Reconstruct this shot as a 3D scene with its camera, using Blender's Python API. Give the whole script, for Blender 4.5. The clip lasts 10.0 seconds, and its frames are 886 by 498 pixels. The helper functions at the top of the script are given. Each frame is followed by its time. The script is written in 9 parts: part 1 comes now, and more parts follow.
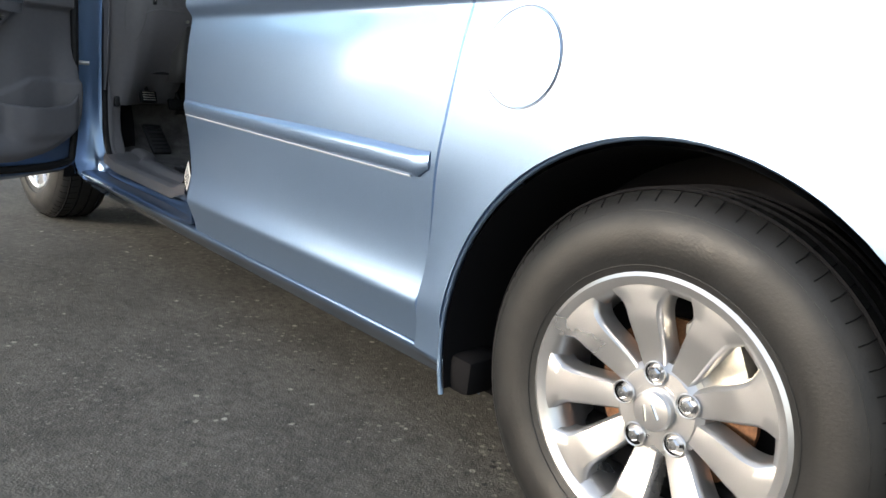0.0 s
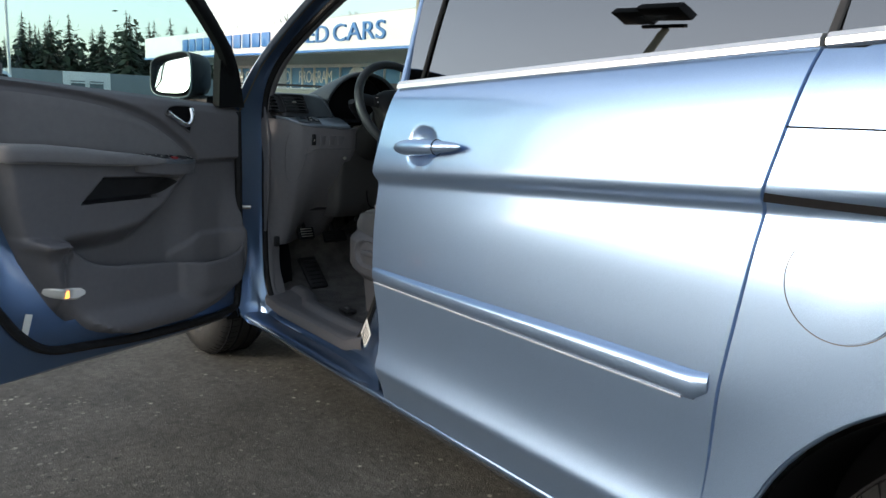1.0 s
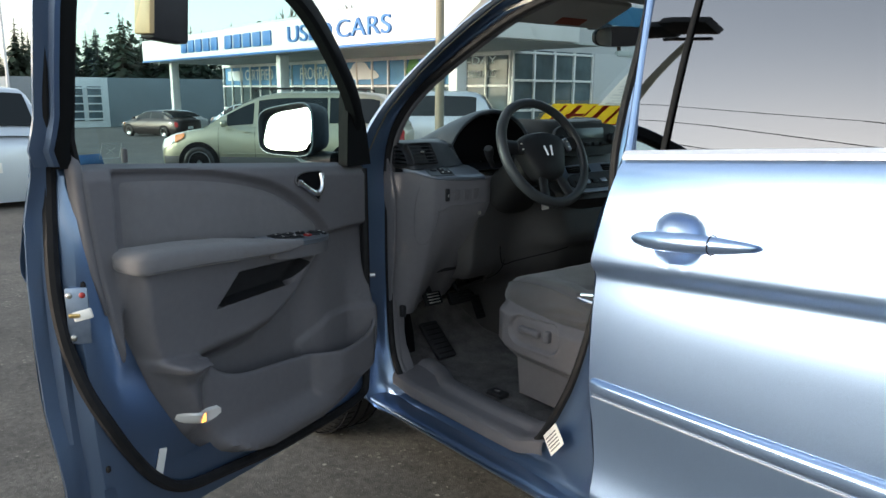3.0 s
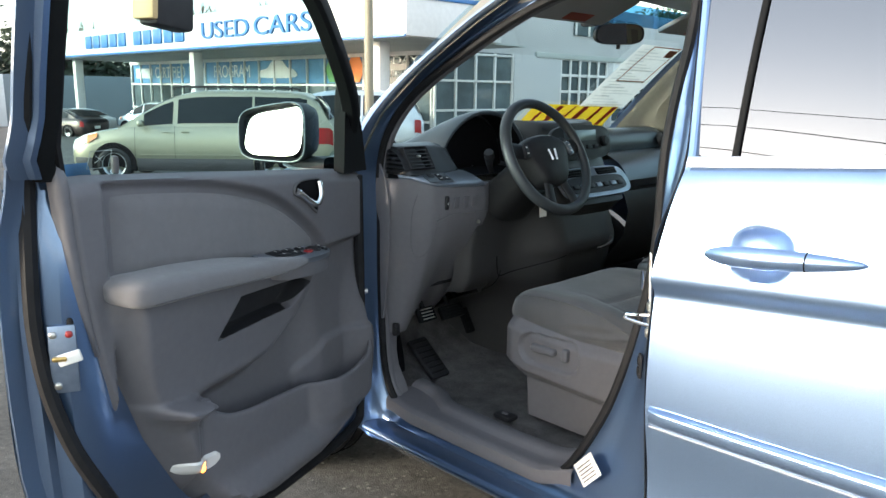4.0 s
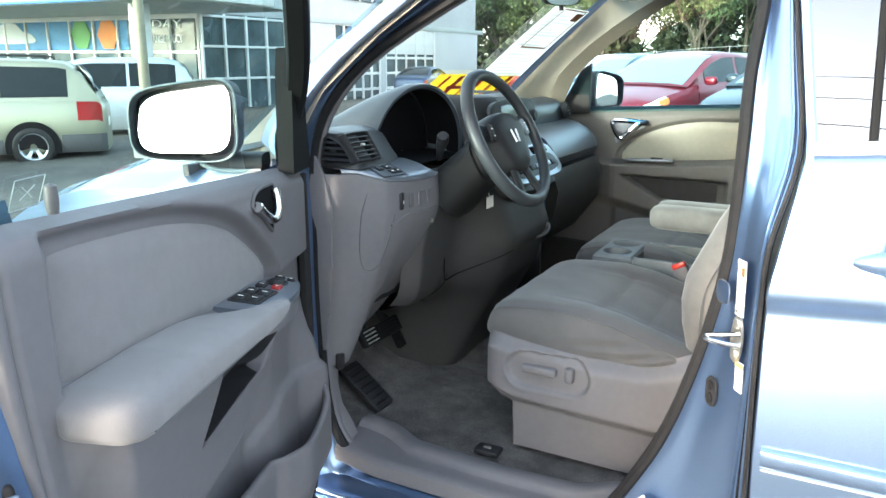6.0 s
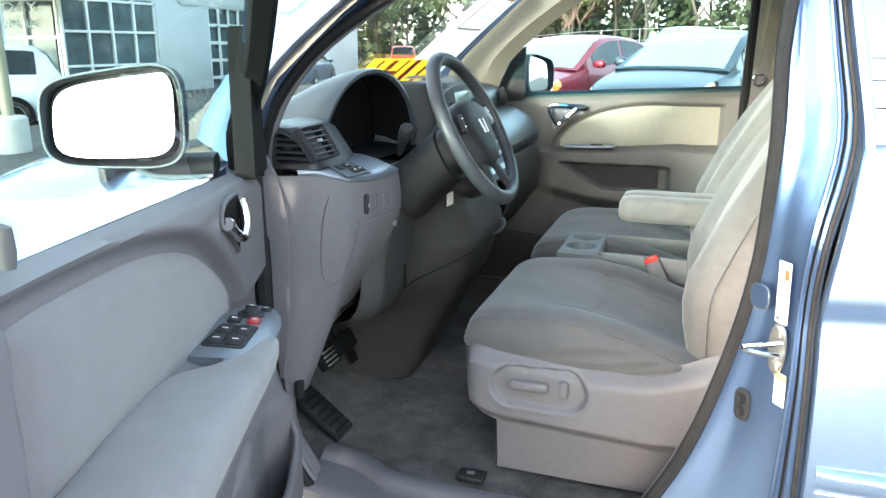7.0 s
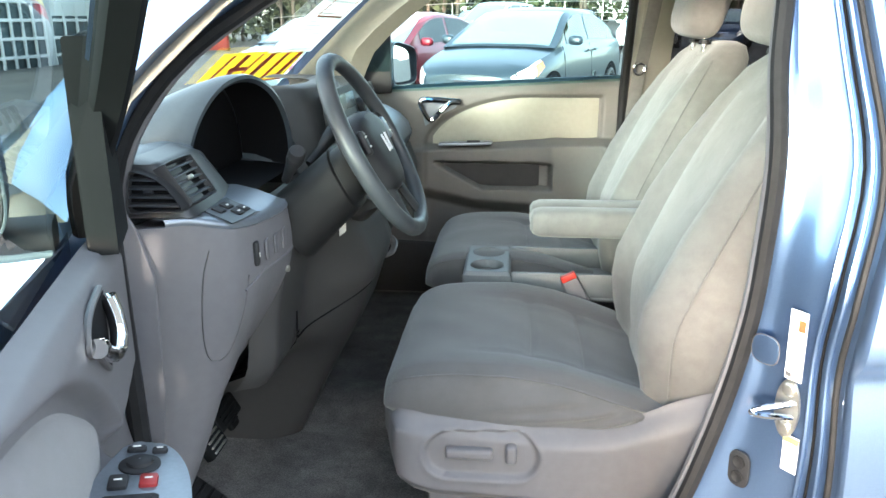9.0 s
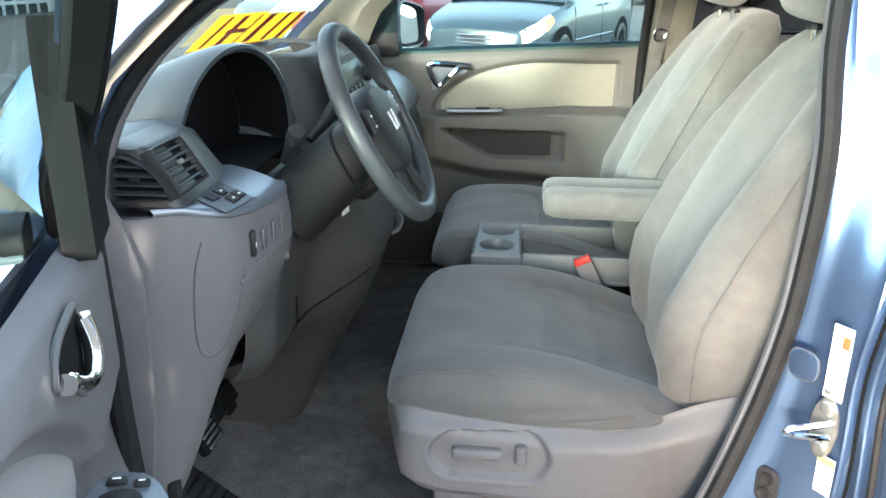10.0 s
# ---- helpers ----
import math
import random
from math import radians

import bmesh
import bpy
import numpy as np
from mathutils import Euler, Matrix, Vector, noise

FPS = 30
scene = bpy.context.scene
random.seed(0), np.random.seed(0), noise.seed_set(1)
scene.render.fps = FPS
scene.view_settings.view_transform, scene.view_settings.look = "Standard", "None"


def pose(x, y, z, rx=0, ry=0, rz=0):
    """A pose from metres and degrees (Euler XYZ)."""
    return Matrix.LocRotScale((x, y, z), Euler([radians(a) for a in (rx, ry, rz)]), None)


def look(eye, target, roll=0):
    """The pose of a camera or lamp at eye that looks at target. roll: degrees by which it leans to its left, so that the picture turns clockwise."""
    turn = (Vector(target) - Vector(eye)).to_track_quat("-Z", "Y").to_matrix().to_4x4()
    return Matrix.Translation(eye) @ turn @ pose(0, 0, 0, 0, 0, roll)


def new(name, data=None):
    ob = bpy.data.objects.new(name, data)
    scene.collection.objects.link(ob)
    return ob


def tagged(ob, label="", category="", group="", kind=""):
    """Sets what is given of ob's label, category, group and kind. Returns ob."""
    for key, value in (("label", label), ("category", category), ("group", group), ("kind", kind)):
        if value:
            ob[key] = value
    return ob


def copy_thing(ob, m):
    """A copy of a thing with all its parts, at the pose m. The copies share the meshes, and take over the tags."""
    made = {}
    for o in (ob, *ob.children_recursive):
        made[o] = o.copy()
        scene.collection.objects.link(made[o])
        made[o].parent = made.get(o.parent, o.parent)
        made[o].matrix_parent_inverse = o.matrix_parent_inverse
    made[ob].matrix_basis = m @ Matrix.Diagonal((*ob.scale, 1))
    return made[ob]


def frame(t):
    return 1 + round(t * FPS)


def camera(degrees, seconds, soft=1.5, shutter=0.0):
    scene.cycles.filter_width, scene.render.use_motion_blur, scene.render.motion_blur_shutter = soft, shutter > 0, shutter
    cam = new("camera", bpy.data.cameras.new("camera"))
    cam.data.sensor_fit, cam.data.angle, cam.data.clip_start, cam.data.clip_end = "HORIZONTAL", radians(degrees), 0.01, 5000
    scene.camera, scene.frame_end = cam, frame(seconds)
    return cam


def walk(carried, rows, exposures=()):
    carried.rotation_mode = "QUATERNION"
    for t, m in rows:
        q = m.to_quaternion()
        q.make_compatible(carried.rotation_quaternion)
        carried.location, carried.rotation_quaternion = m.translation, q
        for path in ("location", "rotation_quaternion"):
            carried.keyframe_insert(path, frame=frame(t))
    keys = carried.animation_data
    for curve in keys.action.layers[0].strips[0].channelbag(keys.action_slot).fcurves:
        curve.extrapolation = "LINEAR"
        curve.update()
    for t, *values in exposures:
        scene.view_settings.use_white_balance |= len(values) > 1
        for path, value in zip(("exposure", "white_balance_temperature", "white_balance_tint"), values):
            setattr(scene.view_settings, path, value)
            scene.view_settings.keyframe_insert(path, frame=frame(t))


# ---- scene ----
cam = camera(60.8, 10.0)
PATH = [
    (0, (0.566, -1.07, 0.902), (-0.79, 0.32, 0.422), 7.1),
    (0.5, (0.332, -1.093, 1.049), (-1.145, 0.175, 0.593), 4.5),
    (1, (0.148, -1.173, 1.169), (-1.386, 0.053, 0.79), 2.8),
    (1.5, (-0.033, -1.263, 1.253), (-1.602, -0.087, 0.863), 1.2),
    (2, (-0.201, -1.288, 1.302), (-1.781, -0.12, 0.929), 0.6),
    (2.5, (-0.403, -1.292, 1.336), (-1.951, -0.094, 0.927), 0.5),
    (3, (-0.553, -1.31, 1.348), (-2.083, -0.089, 0.939), 0.4),
    (4.5, (-1.074, -1.387, 1.342), (-2.341, 0.1, 0.914), 0.7),
    (5, (-1.261, -1.363, 1.355), (-2.405, 0.212, 0.894), 0.3),
    (5.5, (-1.416, -1.341, 1.354), (-2.447, 0.305, 0.879), 0.3),
    (7, (-1.849, -1.2, 1.341), (-2.475, 0.627, 0.82), 0.1),
    (7.5, (-1.941, -1.089, 1.347), (-2.445, 0.766, 0.794), -0.2),
    (8, (-1.992, -1.025, 1.358), (-2.403, 0.853, 0.807), -0.3),
    (8.5, (-2.05, -0.964, 1.37), (-2.351, 0.935, 0.818), -0.6),
    (9, (-2.101, -0.919, 1.388), (-2.281, 0.986, 0.807), -0.2),
    (9.5, (-2.117, -0.884, 1.398), (-2.239, 1.008, 0.761), 0.6),
    (10, (-2.123, -0.812, 1.42), (-2.307, 1.054, 0.723), 0.6),
]
EXPOSURES = [(0.0, 1.75), (0.5, 1.60), (1.0, 1.22), (1.5, 1.04), (2.5, 1.28), (4.5, 2.5), (5.5, 2.98), (7.0, 3.38), (8.5, 3.44), (9.5, 3.44), (10.0, 3.38)]
walk(cam, [(t, look(eye, target, roll)) for t, eye, target, roll in PATH], EXPOSURES)

# ---------------------------------------------------------------- light
SUN_DIR = Vector((-0.36, -1.0, 0.21)).normalized()     # from the place towards the sun
world = bpy.data.worlds.new("sky")
scene.world = world
world.use_nodes = True
wn = world.node_tree.nodes
sky = wn.new("ShaderNodeTexSky")
sky.sky_type = "NISHITA"
sky.sun_disc = False
sky.sun_elevation = math.asin(SUN_DIR.z)
sky.sun_rotation = math.atan2(SUN_DIR.x, SUN_DIR.y)
sky.air_density, sky.dust_density, sky.ozone_density = 1.0, 1.2, 1.0
wn["Background"].inputs[1].default_value = 0.15
haze = wn.new("ShaderNodeHueSaturation")          # thin high cloud: a paler sky
haze.inputs["Saturation"].default_value = 0.6
world.node_tree.links.new(sky.outputs[0], haze.inputs["Color"])
veil = wn.new("ShaderNodeMix")                     # bright even cloud over the whole sky
veil.data_type, veil.blend_type = "RGBA", "ADD"
veil.inputs[0].default_value = 1.0
veil.inputs[7].default_value = (0.42, 0.49, 0.57, 1)
world.node_tree.links.new(haze.outputs[0], veil.inputs[6])
world.node_tree.links.new(veil.outputs[2], wn["Background"].inputs[0])
sun_data = bpy.data.lights.new("sun", "SUN")
sun_data.energy, sun_data.angle, sun_data.color = 0.9, radians(6.0), (1.0, 0.92, 0.80)
sun = new("sun", sun_data)
sun.matrix_world = look((0, 0, 30), Vector((0, 0, 30)) - SUN_DIR)

# ---------------------------------------------------------------- helpers
V = Vector
ROOT_INV = {}


def lerp(a, b, t):
    return a + (b - a) * t


def ease(a, b, v):
    t = min(1.0, max(0.0, (v - a) / (b - a)))
    return t * t * (3 - 2 * t)


def interp(v, knots):
    return float(np.interp(v, [k[0] for k in knots], [k[1] for k in knots]))


def finish(bm, name, material, angle=38):
    bmesh.ops.remove_doubles(bm, verts=bm.verts, dist=1e-5)
    bmesh.ops.recalc_face_normals(bm, faces=bm.faces)
    me = bpy.data.meshes.new(name)
    bm.to_mesh(me)
    bm.free()
    me.shade_smooth()
    me.set_sharp_from_angle(angle=radians(angle))
    me.materials.append(material)
    return me


def thing(name, label, category, group="", at=None, kind=""):
    ob = new(name)
    ob.empty_display_size = 0.2
    if at is not None:
        ob.location = at
    ROOT_INV[ob] = Matrix.Translation(V(at if at is not None else (0, 0, 0))).inverted()
    return tagged(ob, label, category, group, kind)


def part(name, bm, material, parent, label="", angle=38):
    """One mesh, its places given in the world, under a thing or under a part."""
    ob = new(name, bm if isinstance(bm, bpy.types.Mesh) else finish(bm, name, material, angle))
    if parent is not None:
        ob.parent = parent
        ob.matrix_parent_inverse = ROOT_INV.get(parent, Matrix())
    return tagged(ob, label)


def solo(name, bm, material, label, category, group="", kind="", angle=38):
    """A thing that is one mesh."""
    return tagged(part(name, bm, material, None, "", angle), label, category, group, kind)


def loft(bm, rings, closed=True, cap0=False, cap1=False):
    rows = [[bm.verts.new(p) for p in r] for r in rings]
    n = len(rows[0])
    for a, b in zip(rows, rows[1:]):
        for i in range(n if closed else n - 1):
            j = (i + 1) % n
            bm.faces.new((a[i], a[j], b[j], b[i]))
    if cap0:
        bm.faces.new(rows[0][::-1])
    if cap1:
        bm.faces.new(rows[-1])
    return rows


def smooth_line(pts, n, closed=False):
    """Catmull-Rom through pts, n points in each span."""
    pts = [V(p) for p in pts]
    k, out = len(pts), []
    for i in range(k if closed else k - 1):
        if closed:
            p0, p1, p2, p3 = pts[i - 1], pts[i], pts[(i + 1) % k], pts[(i + 2) % k]
        else:
            p0, p1, p2, p3 = pts[max(i - 1, 0)], pts[i], pts[i + 1], pts[min(i + 2, k - 1)]
        for s in range(n):
            t = s / n
            out.append(0.5 * (2 * p1 + (p2 - p0) * t + (2 * p0 - 5 * p1 + 4 * p2 - p3) * t * t + (3 * p1 - p0 - 3 * p2 + p3) * t ** 3))
    if not closed:
        out.append(pts[-1])
    return out


def tube(bm, pts, r, n=8, closed=False, flat=1.0, up=None):
    """A sweep of an ellipse along pts; r a number or one for each point."""
    pts = [V(p) for p in pts]
    k = len(pts)
    rs = r if isinstance(r, (list, tuple)) else [r] * k
    rings, side = [], None
    for i, p in enumerate(pts):
        a = pts[i - 1] if (i or closed) else p
        b = pts[(i + 1) % k] if (i < k - 1 or closed) else p
        d = (b - a).normalized()
        if up is not None:
            side = d.cross(V(up)).normalized()
        elif side is None:
            side = d.orthogonal().normalized()
        else:
            side = (side - d * side.dot(d)).normalized()
        other = d.cross(side)
        rings.append([p + rs[i] * (math.cos(2 * math.pi * j / n) * side + flat * math.sin(2 * math.pi * j / n) * other) for j in range(n)])
    if closed:
        rings.append(rings[0])
    loft(bm, rings, True, not closed, not closed)


def rbox(bm, c, s, r=0.01, seg=2, m=None):
    """A box with rounded edges: centre, size, radius; m turns it about its centre."""
    g = bmesh.ops.create_cube(bm, size=1.0)
    vs = g["verts"]
    bmesh.ops.scale(bm, vec=s, verts=vs)
    if r > 0:
        es = list({e for v in vs for e in v.link_edges})
        res = bmesh.ops.bevel(bm, geom=es, offset=min(r, 0.49 * min(s)), segments=seg, affect="EDGES", profile=0.5)
        vs = list({v for f in res["faces"] for v in f.verts} | {v for v in vs if v.is_valid})
    bmesh.ops.transform(bm, matrix=Matrix.Translation(c) @ (m or Matrix()), verts=vs)


def blob(bm, c, s, e=0.6, f=0.6, nu=28, nv=16, m=None):
    """A superellipsoid with half sizes s: a cushion."""
    def p(w, k):
        return math.copysign(abs(w) ** k, w)
    m = Matrix.Translation(c) @ (m or Matrix())
    rings = []
    for i in range(1, nv):
        a = -math.pi / 2 + math.pi * i / nv
        rings.append([m @ V((s[0] * p(math.cos(a), e) * p(math.cos(t), f), s[1] * p(math.cos(a), e) * p(math.sin(t), f), s[2] * p(math.sin(a), e)))
                      for t in [2 * math.pi * j / nu for j in range(nu)]])
    loft(bm, rings, True, True, True)


def lathe(bm, profile, m, n=40):
    """Turns (radius, height) rows about the z of m."""
    loft(bm, [[m @ V((r * math.cos(2 * math.pi * j / n), r * math.sin(2 * math.pi * j / n), h)) for j in range(n)] for r, h in profile])


def plate(bm, outline, thick, m, bevel=0.0):
    """A flat piece: outline in the x and y of m, thick along its z, from 0 up."""
    lo = [bm.verts.new(m @ V((x, y, 0))) for x, y in outline]
    hi = [bm.verts.new(m @ V((x, y, thick))) for x, y in outline]
    n = len(outline)
    bm.faces.new(lo[::-1])
    top = bm.faces.new(hi)
    for i in range(n):
        bm.faces.new((lo[i], lo[(i + 1) % n], hi[(i + 1) % n], hi[i]))
    if bevel:
        bmesh.ops.bevel(bm, geom=list(top.edges), offset=bevel, segments=2, affect="EDGES", profile=0.5)


def sheet(bm, rows, back=None):
    """A skin through a grid of points; back: a vector by which its second side lies behind."""
    n, k = len(rows), len(rows[0])
    a = loft(bm, rows, False)
    if back is not None:
        b = loft(bm, [[V(p) + V(back) for p in r] for r in rows], False)
        for i in range(n - 1):
            bm.faces.new((a[i][0], a[i + 1][0], b[i + 1][0], b[i][0]))
            bm.faces.new((a[i][-1], b[i][-1], b[i + 1][-1], a[i + 1][-1]))
        for j in range(k - 1):
            bm.faces.new((a[0][j], b[0][j], b[0][j + 1], a[0][j + 1]))
            bm.faces.new((a[-1][j], a[-1][j + 1], b[-1][j + 1], b[-1][j]))


def oval(cx, cy, rx, ry, n=24, k=1.0):
    def p(w):
        return math.copysign(abs(w) ** k, w)
    return [(cx + rx * p(math.cos(2 * math.pi * i / n)), cy + ry * p(math.sin(2 * math.pi * i / n))) for i in range(n)]


def axes(o, x, y):
    """A matrix with origin o whose x and y point along the given vectors."""
    x, y = V(x).normalized(), V(y).normalized()
    z = x.cross(y).normalized()
    y = z.cross(x)
    m = Matrix((x, y, z)).transposed().to_4x4()
    m.translation = V(o)
    return m


def words(name, text, size, m, material, parent, label="", thick=0.01, wide=None):
    """Lettering in the built-in font, centred at m's origin, lying in its x and y."""
    cu = bpy.data.curves.new(name, "FONT")
    cu.body, cu.size, cu.extrude, cu.align_x, cu.align_y = text, size, thick, "CENTER", "CENTER"
    ob = bpy.data.objects.new(name, cu)
    scene.collection.objects.link(ob)
    bpy.context.view_layer.update()
    me = bpy.data.meshes.new_from_object(ob.evaluated_get(bpy.context.evaluated_depsgraph_get()))
    bpy.data.objects.remove(ob)
    if wide:
        xs = [v.co.x for v in me.vertices]
        me.transform(Matrix.Diagonal((wide / (max(xs) - min(xs)), 1, 1, 1)))
    me.transform(m)
    me.materials.clear()
    me.materials.append(material)
    return part(name, me, material, parent, label)


# ---------------------------------------------------------------- materials
def shader(name, colour, rough=0.5, metal=0.0, coat=0.0, coat_rough=0.03, spec=0.5, sheen=0.0):
    m = bpy.data.materials.new(name)
    m.use_nodes = True
    b = m.node_tree.nodes["Principled BSDF"]
    b.inputs["Base Color"].default_value = (*colour, 1)
    b.inputs["Roughness"].default_value = rough
    b.inputs["Metallic"].default_value = metal
    b.inputs["Coat Weight"].default_value = coat
    b.inputs["Coat Roughness"].default_value = coat_rough
    b.inputs["Specular IOR Level"].default_value = spec
    b.inputs["Sheen Weight"].default_value = sheen
    return m


def noise_node(m, scale, detail=4.0, rough=0.55):
    n = m.node_tree.nodes
    tc = n.get("Texture Coordinate") or n.new("ShaderNodeTexCoord")
    x = n.new("ShaderNodeTexNoise")
    x.inputs["Scale"].default_value, x.inputs["Detail"].default_value, x.inputs["Roughness"].default_value = scale, detail, rough
    m.node_tree.links.new(tc.outputs["Object"], x.inputs["Vector"])
    return x


def ramp(m, src, stops):
    r = m.node_tree.nodes.new("ShaderNodeValToRGB")
    e = r.color_ramp.elements
    while len(e) < len(stops):
        e.new(0.5)
    for el, (pos, col) in zip(e, stops):
        el.position = pos
        el.color = (*col, 1) if isinstance(col, tuple) else (col, col, col, 1)
    m.node_tree.links.new(src, r.inputs[0])
    return r.outputs[0]


def vary(m, colour, scales, amounts):
    """Colour varied by noise at several scales (in cycles a metre), each by its amount."""
    nt, n = m.node_tree, m.node_tree.nodes
    b = n["Principled BSDF"]
    out = None
    for s, a in zip(scales, amounts):
        f = ramp(m, noise_node(m, s).outputs["Fac"], [(0.3, tuple([1 - a] * 3)), (0.7, tuple([1 + a] * 3))])
        x = n.new("ShaderNodeMix")
        x.data_type, x.blend_type = "RGBA", "MULTIPLY"
        x.inputs[0].default_value = 1.0
        if out is None:
            x.inputs[6].default_value = (*colour, 1)
        else:
            nt.links.new(out, x.inputs[6])
        nt.links.new(f, x.inputs[7])
        out = x.outputs[2]
    nt.links.new(out, b.inputs["Base Color"])
    return m


def relief(m, scale, strength, distance=0.002, detail=3.0, src=None, add_to=None):
    nt, n = m.node_tree, m.node_tree.nodes
    bp = n.new("ShaderNodeBump")
    bp.inputs["Strength"].default_value, bp.inputs["Distance"].default_value = strength, distance
    nt.links.new(src or noise_node(m, scale, detail).outputs["Fac"], bp.inputs["Height"])
    prev = n["Principled BSDF"].inputs["Normal"].links
    if prev:
        nt.links.new(prev[0].from_socket, bp.inputs["Normal"])
    nt.links.new(bp.outputs[0], n["Principled BSDF"].inputs["Normal"])
    return m


def rough_vary(m, scale, lo, hi):
    nt = m.node_tree
    nt.links.new(ramp(m, noise_node(m, scale).outputs["Fac"], [(0.3, lo), (0.7, hi)]), nt.nodes["Principled BSDF"].inputs["Roughness"])
    return m


def pane(name, tint, gloss=0.0):
    """Window glass: tinted see-through with a mirror layer by Fresnel."""
    m = bpy.data.materials.new(name)
    m.use_nodes = True
    nt, n = m.node_tree, m.node_tree.nodes
    n.remove(n["Principled BSDF"])
    tr, gl, mx, fr = n.new("ShaderNodeBsdfTransparent"), n.new("ShaderNodeBsdfGlossy"), n.new("ShaderNodeMixShader"), n.new("ShaderNodeLayerWeight")
    tr.inputs[0].default_value = (*tint, 1)
    gl.inputs["Roughness"].default_value = 0.01
    fr.inputs[0].default_value = 0.5
    po, ad = n.new("ShaderNodeMath"), n.new("ShaderNodeMath")
    po.operation, ad.operation = "POWER", "MULTIPLY_ADD"
    po.inputs[1].default_value = 4.0
    ad.inputs[1].default_value, ad.inputs[2].default_value = 0.92 - gloss, 0.06 + gloss
    nt.links.new(fr.outputs["Facing"], po.inputs[0])
    nt.links.new(po.outputs[0], ad.inputs[0])
    nt.links.new(ad.outputs[0], mx.inputs[0])
    nt.links.new(tr.outputs[0], mx.inputs[1])
    nt.links.new(gl.outputs[0], mx.inputs[2])
    nt.links.new(mx.outputs[0], n["Material Output"].inputs[0])
    return m


def glow(name, colour, strength):
    m = shader(name, colour)
    b = m.node_tree.nodes["Principled BSDF"]
    b.inputs["Emission Color"].default_value = (*colour, 1)
    b.inputs["Emission Strength"].default_value = strength
    return m


def paint(name, colour, metal=0.85, rough=0.30):
    m = shader(name, colour, rough, metal, 1.0, 0.07)
    vary(m, colour, (900.0, 2.2), (0.10, 0.03))
    return m


BLUE = paint("blue_metallic_paint", (0.225, 0.335, 0.52))
# body paint for jambs, door edges and sill, their shade put into the colour
SHADEBLUE = paint("blue_paint_shaded", (0.135, 0.215, 0.365), 0.85, 0.28)
SAIL = relief(shader("black_sail_plastic", (0.006, 0.0065, 0.007), 0.7, spec=0.12), 500.0, 0.1, 0.001)
RUBBER = relief(vary(shader("black_rubber", (0.011, 0.011, 0.012), 0.6, spec=0.2), (0.012, 0.012, 0.013), (40.0,), (0.25,)), 300.0, 0.1)
BLACK = relief(vary(shader("black_plastic", (0.016, 0.016, 0.018), 0.58, spec=0.35), (0.016, 0.016, 0.018), (30.0,), (0.2,)), 500.0, 0.12, 0.001)
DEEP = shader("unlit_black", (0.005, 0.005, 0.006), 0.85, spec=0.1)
TYRE = rough_vary(relief(vary(shader("tyre_rubber", (0.014, 0.014, 0.0145), 0.7, spec=0.35), (0.0115, 0.0118, 0.0125), (25.0, 4.0), (0.2, 0.3)), 180.0, 0.25, 0.002), 9.0, 0.42, 0.62)
ALLOY = rough_vary(vary(shader("silver_alloy", (0.50, 0.505, 0.52), 0.3, 0.85, 0.5, 0.1), (0.50, 0.505, 0.52), (8.0, 700.0), (0.04, 0.03)), 6.0, 0.26, 0.34)
RUST = relief(vary(shader("rusty_iron", (0.16, 0.075, 0.035), 0.75, 0.3), (0.16, 0.075, 0.035), (30.0, 160.0), (0.5, 0.3)), 90.0, 0.4)
CHROME = shader("chrome", (0.85, 0.85, 0.86), 0.06, 1.0)
STEEL = vary(shader("zinc_steel", (0.55, 0.53, 0.48), 0.3, 0.9), (0.55, 0.53, 0.48), (60.0,), (0.15,))
BRASS = vary(shader("yellow_zinc", (0.6, 0.42, 0.16), 0.32, 0.9), (0.6, 0.42, 0.16), (60.0,), (0.25,))
GREY = relief(vary(shader("grey_moulded_plastic", (0.132, 0.127, 0.135), 0.5, spec=0.3), (0.132, 0.127, 0.135), (3.0, 60.0), (0.05, 0.04)), 650.0, 0.25, 0.0008)
GREYD = relief(vary(shader("dark_grey_moulded_plastic", (0.085, 0.082, 0.085), 0.5), (0.085, 0.082, 0.085), (3.0, 60.0), (0.06, 0.05)), 650.0, 0.25, 0.0008)
PAD = relief(vary(shader("charcoal_dash_pad", (0.042, 0.052, 0.062), 0.40, spec=0.45), (0.042, 0.052, 0.062), (4.0, 80.0), (0.06, 0.05)), 600.0, 0.3, 0.0008)
SILVER = vary(shader("brushed_silver_plastic", (0.20, 0.225, 0.26), 0.32, 0.6), (0.20, 0.225, 0.26), (200.0,), (0.06,))
CLOTH = relief(vary(shader("grey_velour", (0.138, 0.131, 0.124), 0.9, sheen=0.25), (0.138, 0.131, 0.124), (7.0, 45.0, 900.0), (0.20, 0.08, 0.12)), 1100.0, 0.35, 0.001)
DOORCLOTH = relief(vary(shader("grey_door_cloth", (0.148, 0.142, 0.146), 0.9, sheen=0.2), (0.148, 0.142, 0.146), (5.0, 45.0, 900.0), (0.06, 0.05, 0.10)), 1100.0, 0.3, 0.001)
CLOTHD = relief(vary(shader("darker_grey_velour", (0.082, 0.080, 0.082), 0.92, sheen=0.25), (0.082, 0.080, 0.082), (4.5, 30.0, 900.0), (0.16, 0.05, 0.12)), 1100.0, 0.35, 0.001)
CLOTHI = relief(vary(shader("velour_seat_inset", (0.085, 0.079, 0.078), 0.92, sheen=0.25), (0.110, 0.103, 0.101), (6.0, 30.0, 900.0), (0.22, 0.10, 0.12)), 1100.0, 0.35, 0.001)
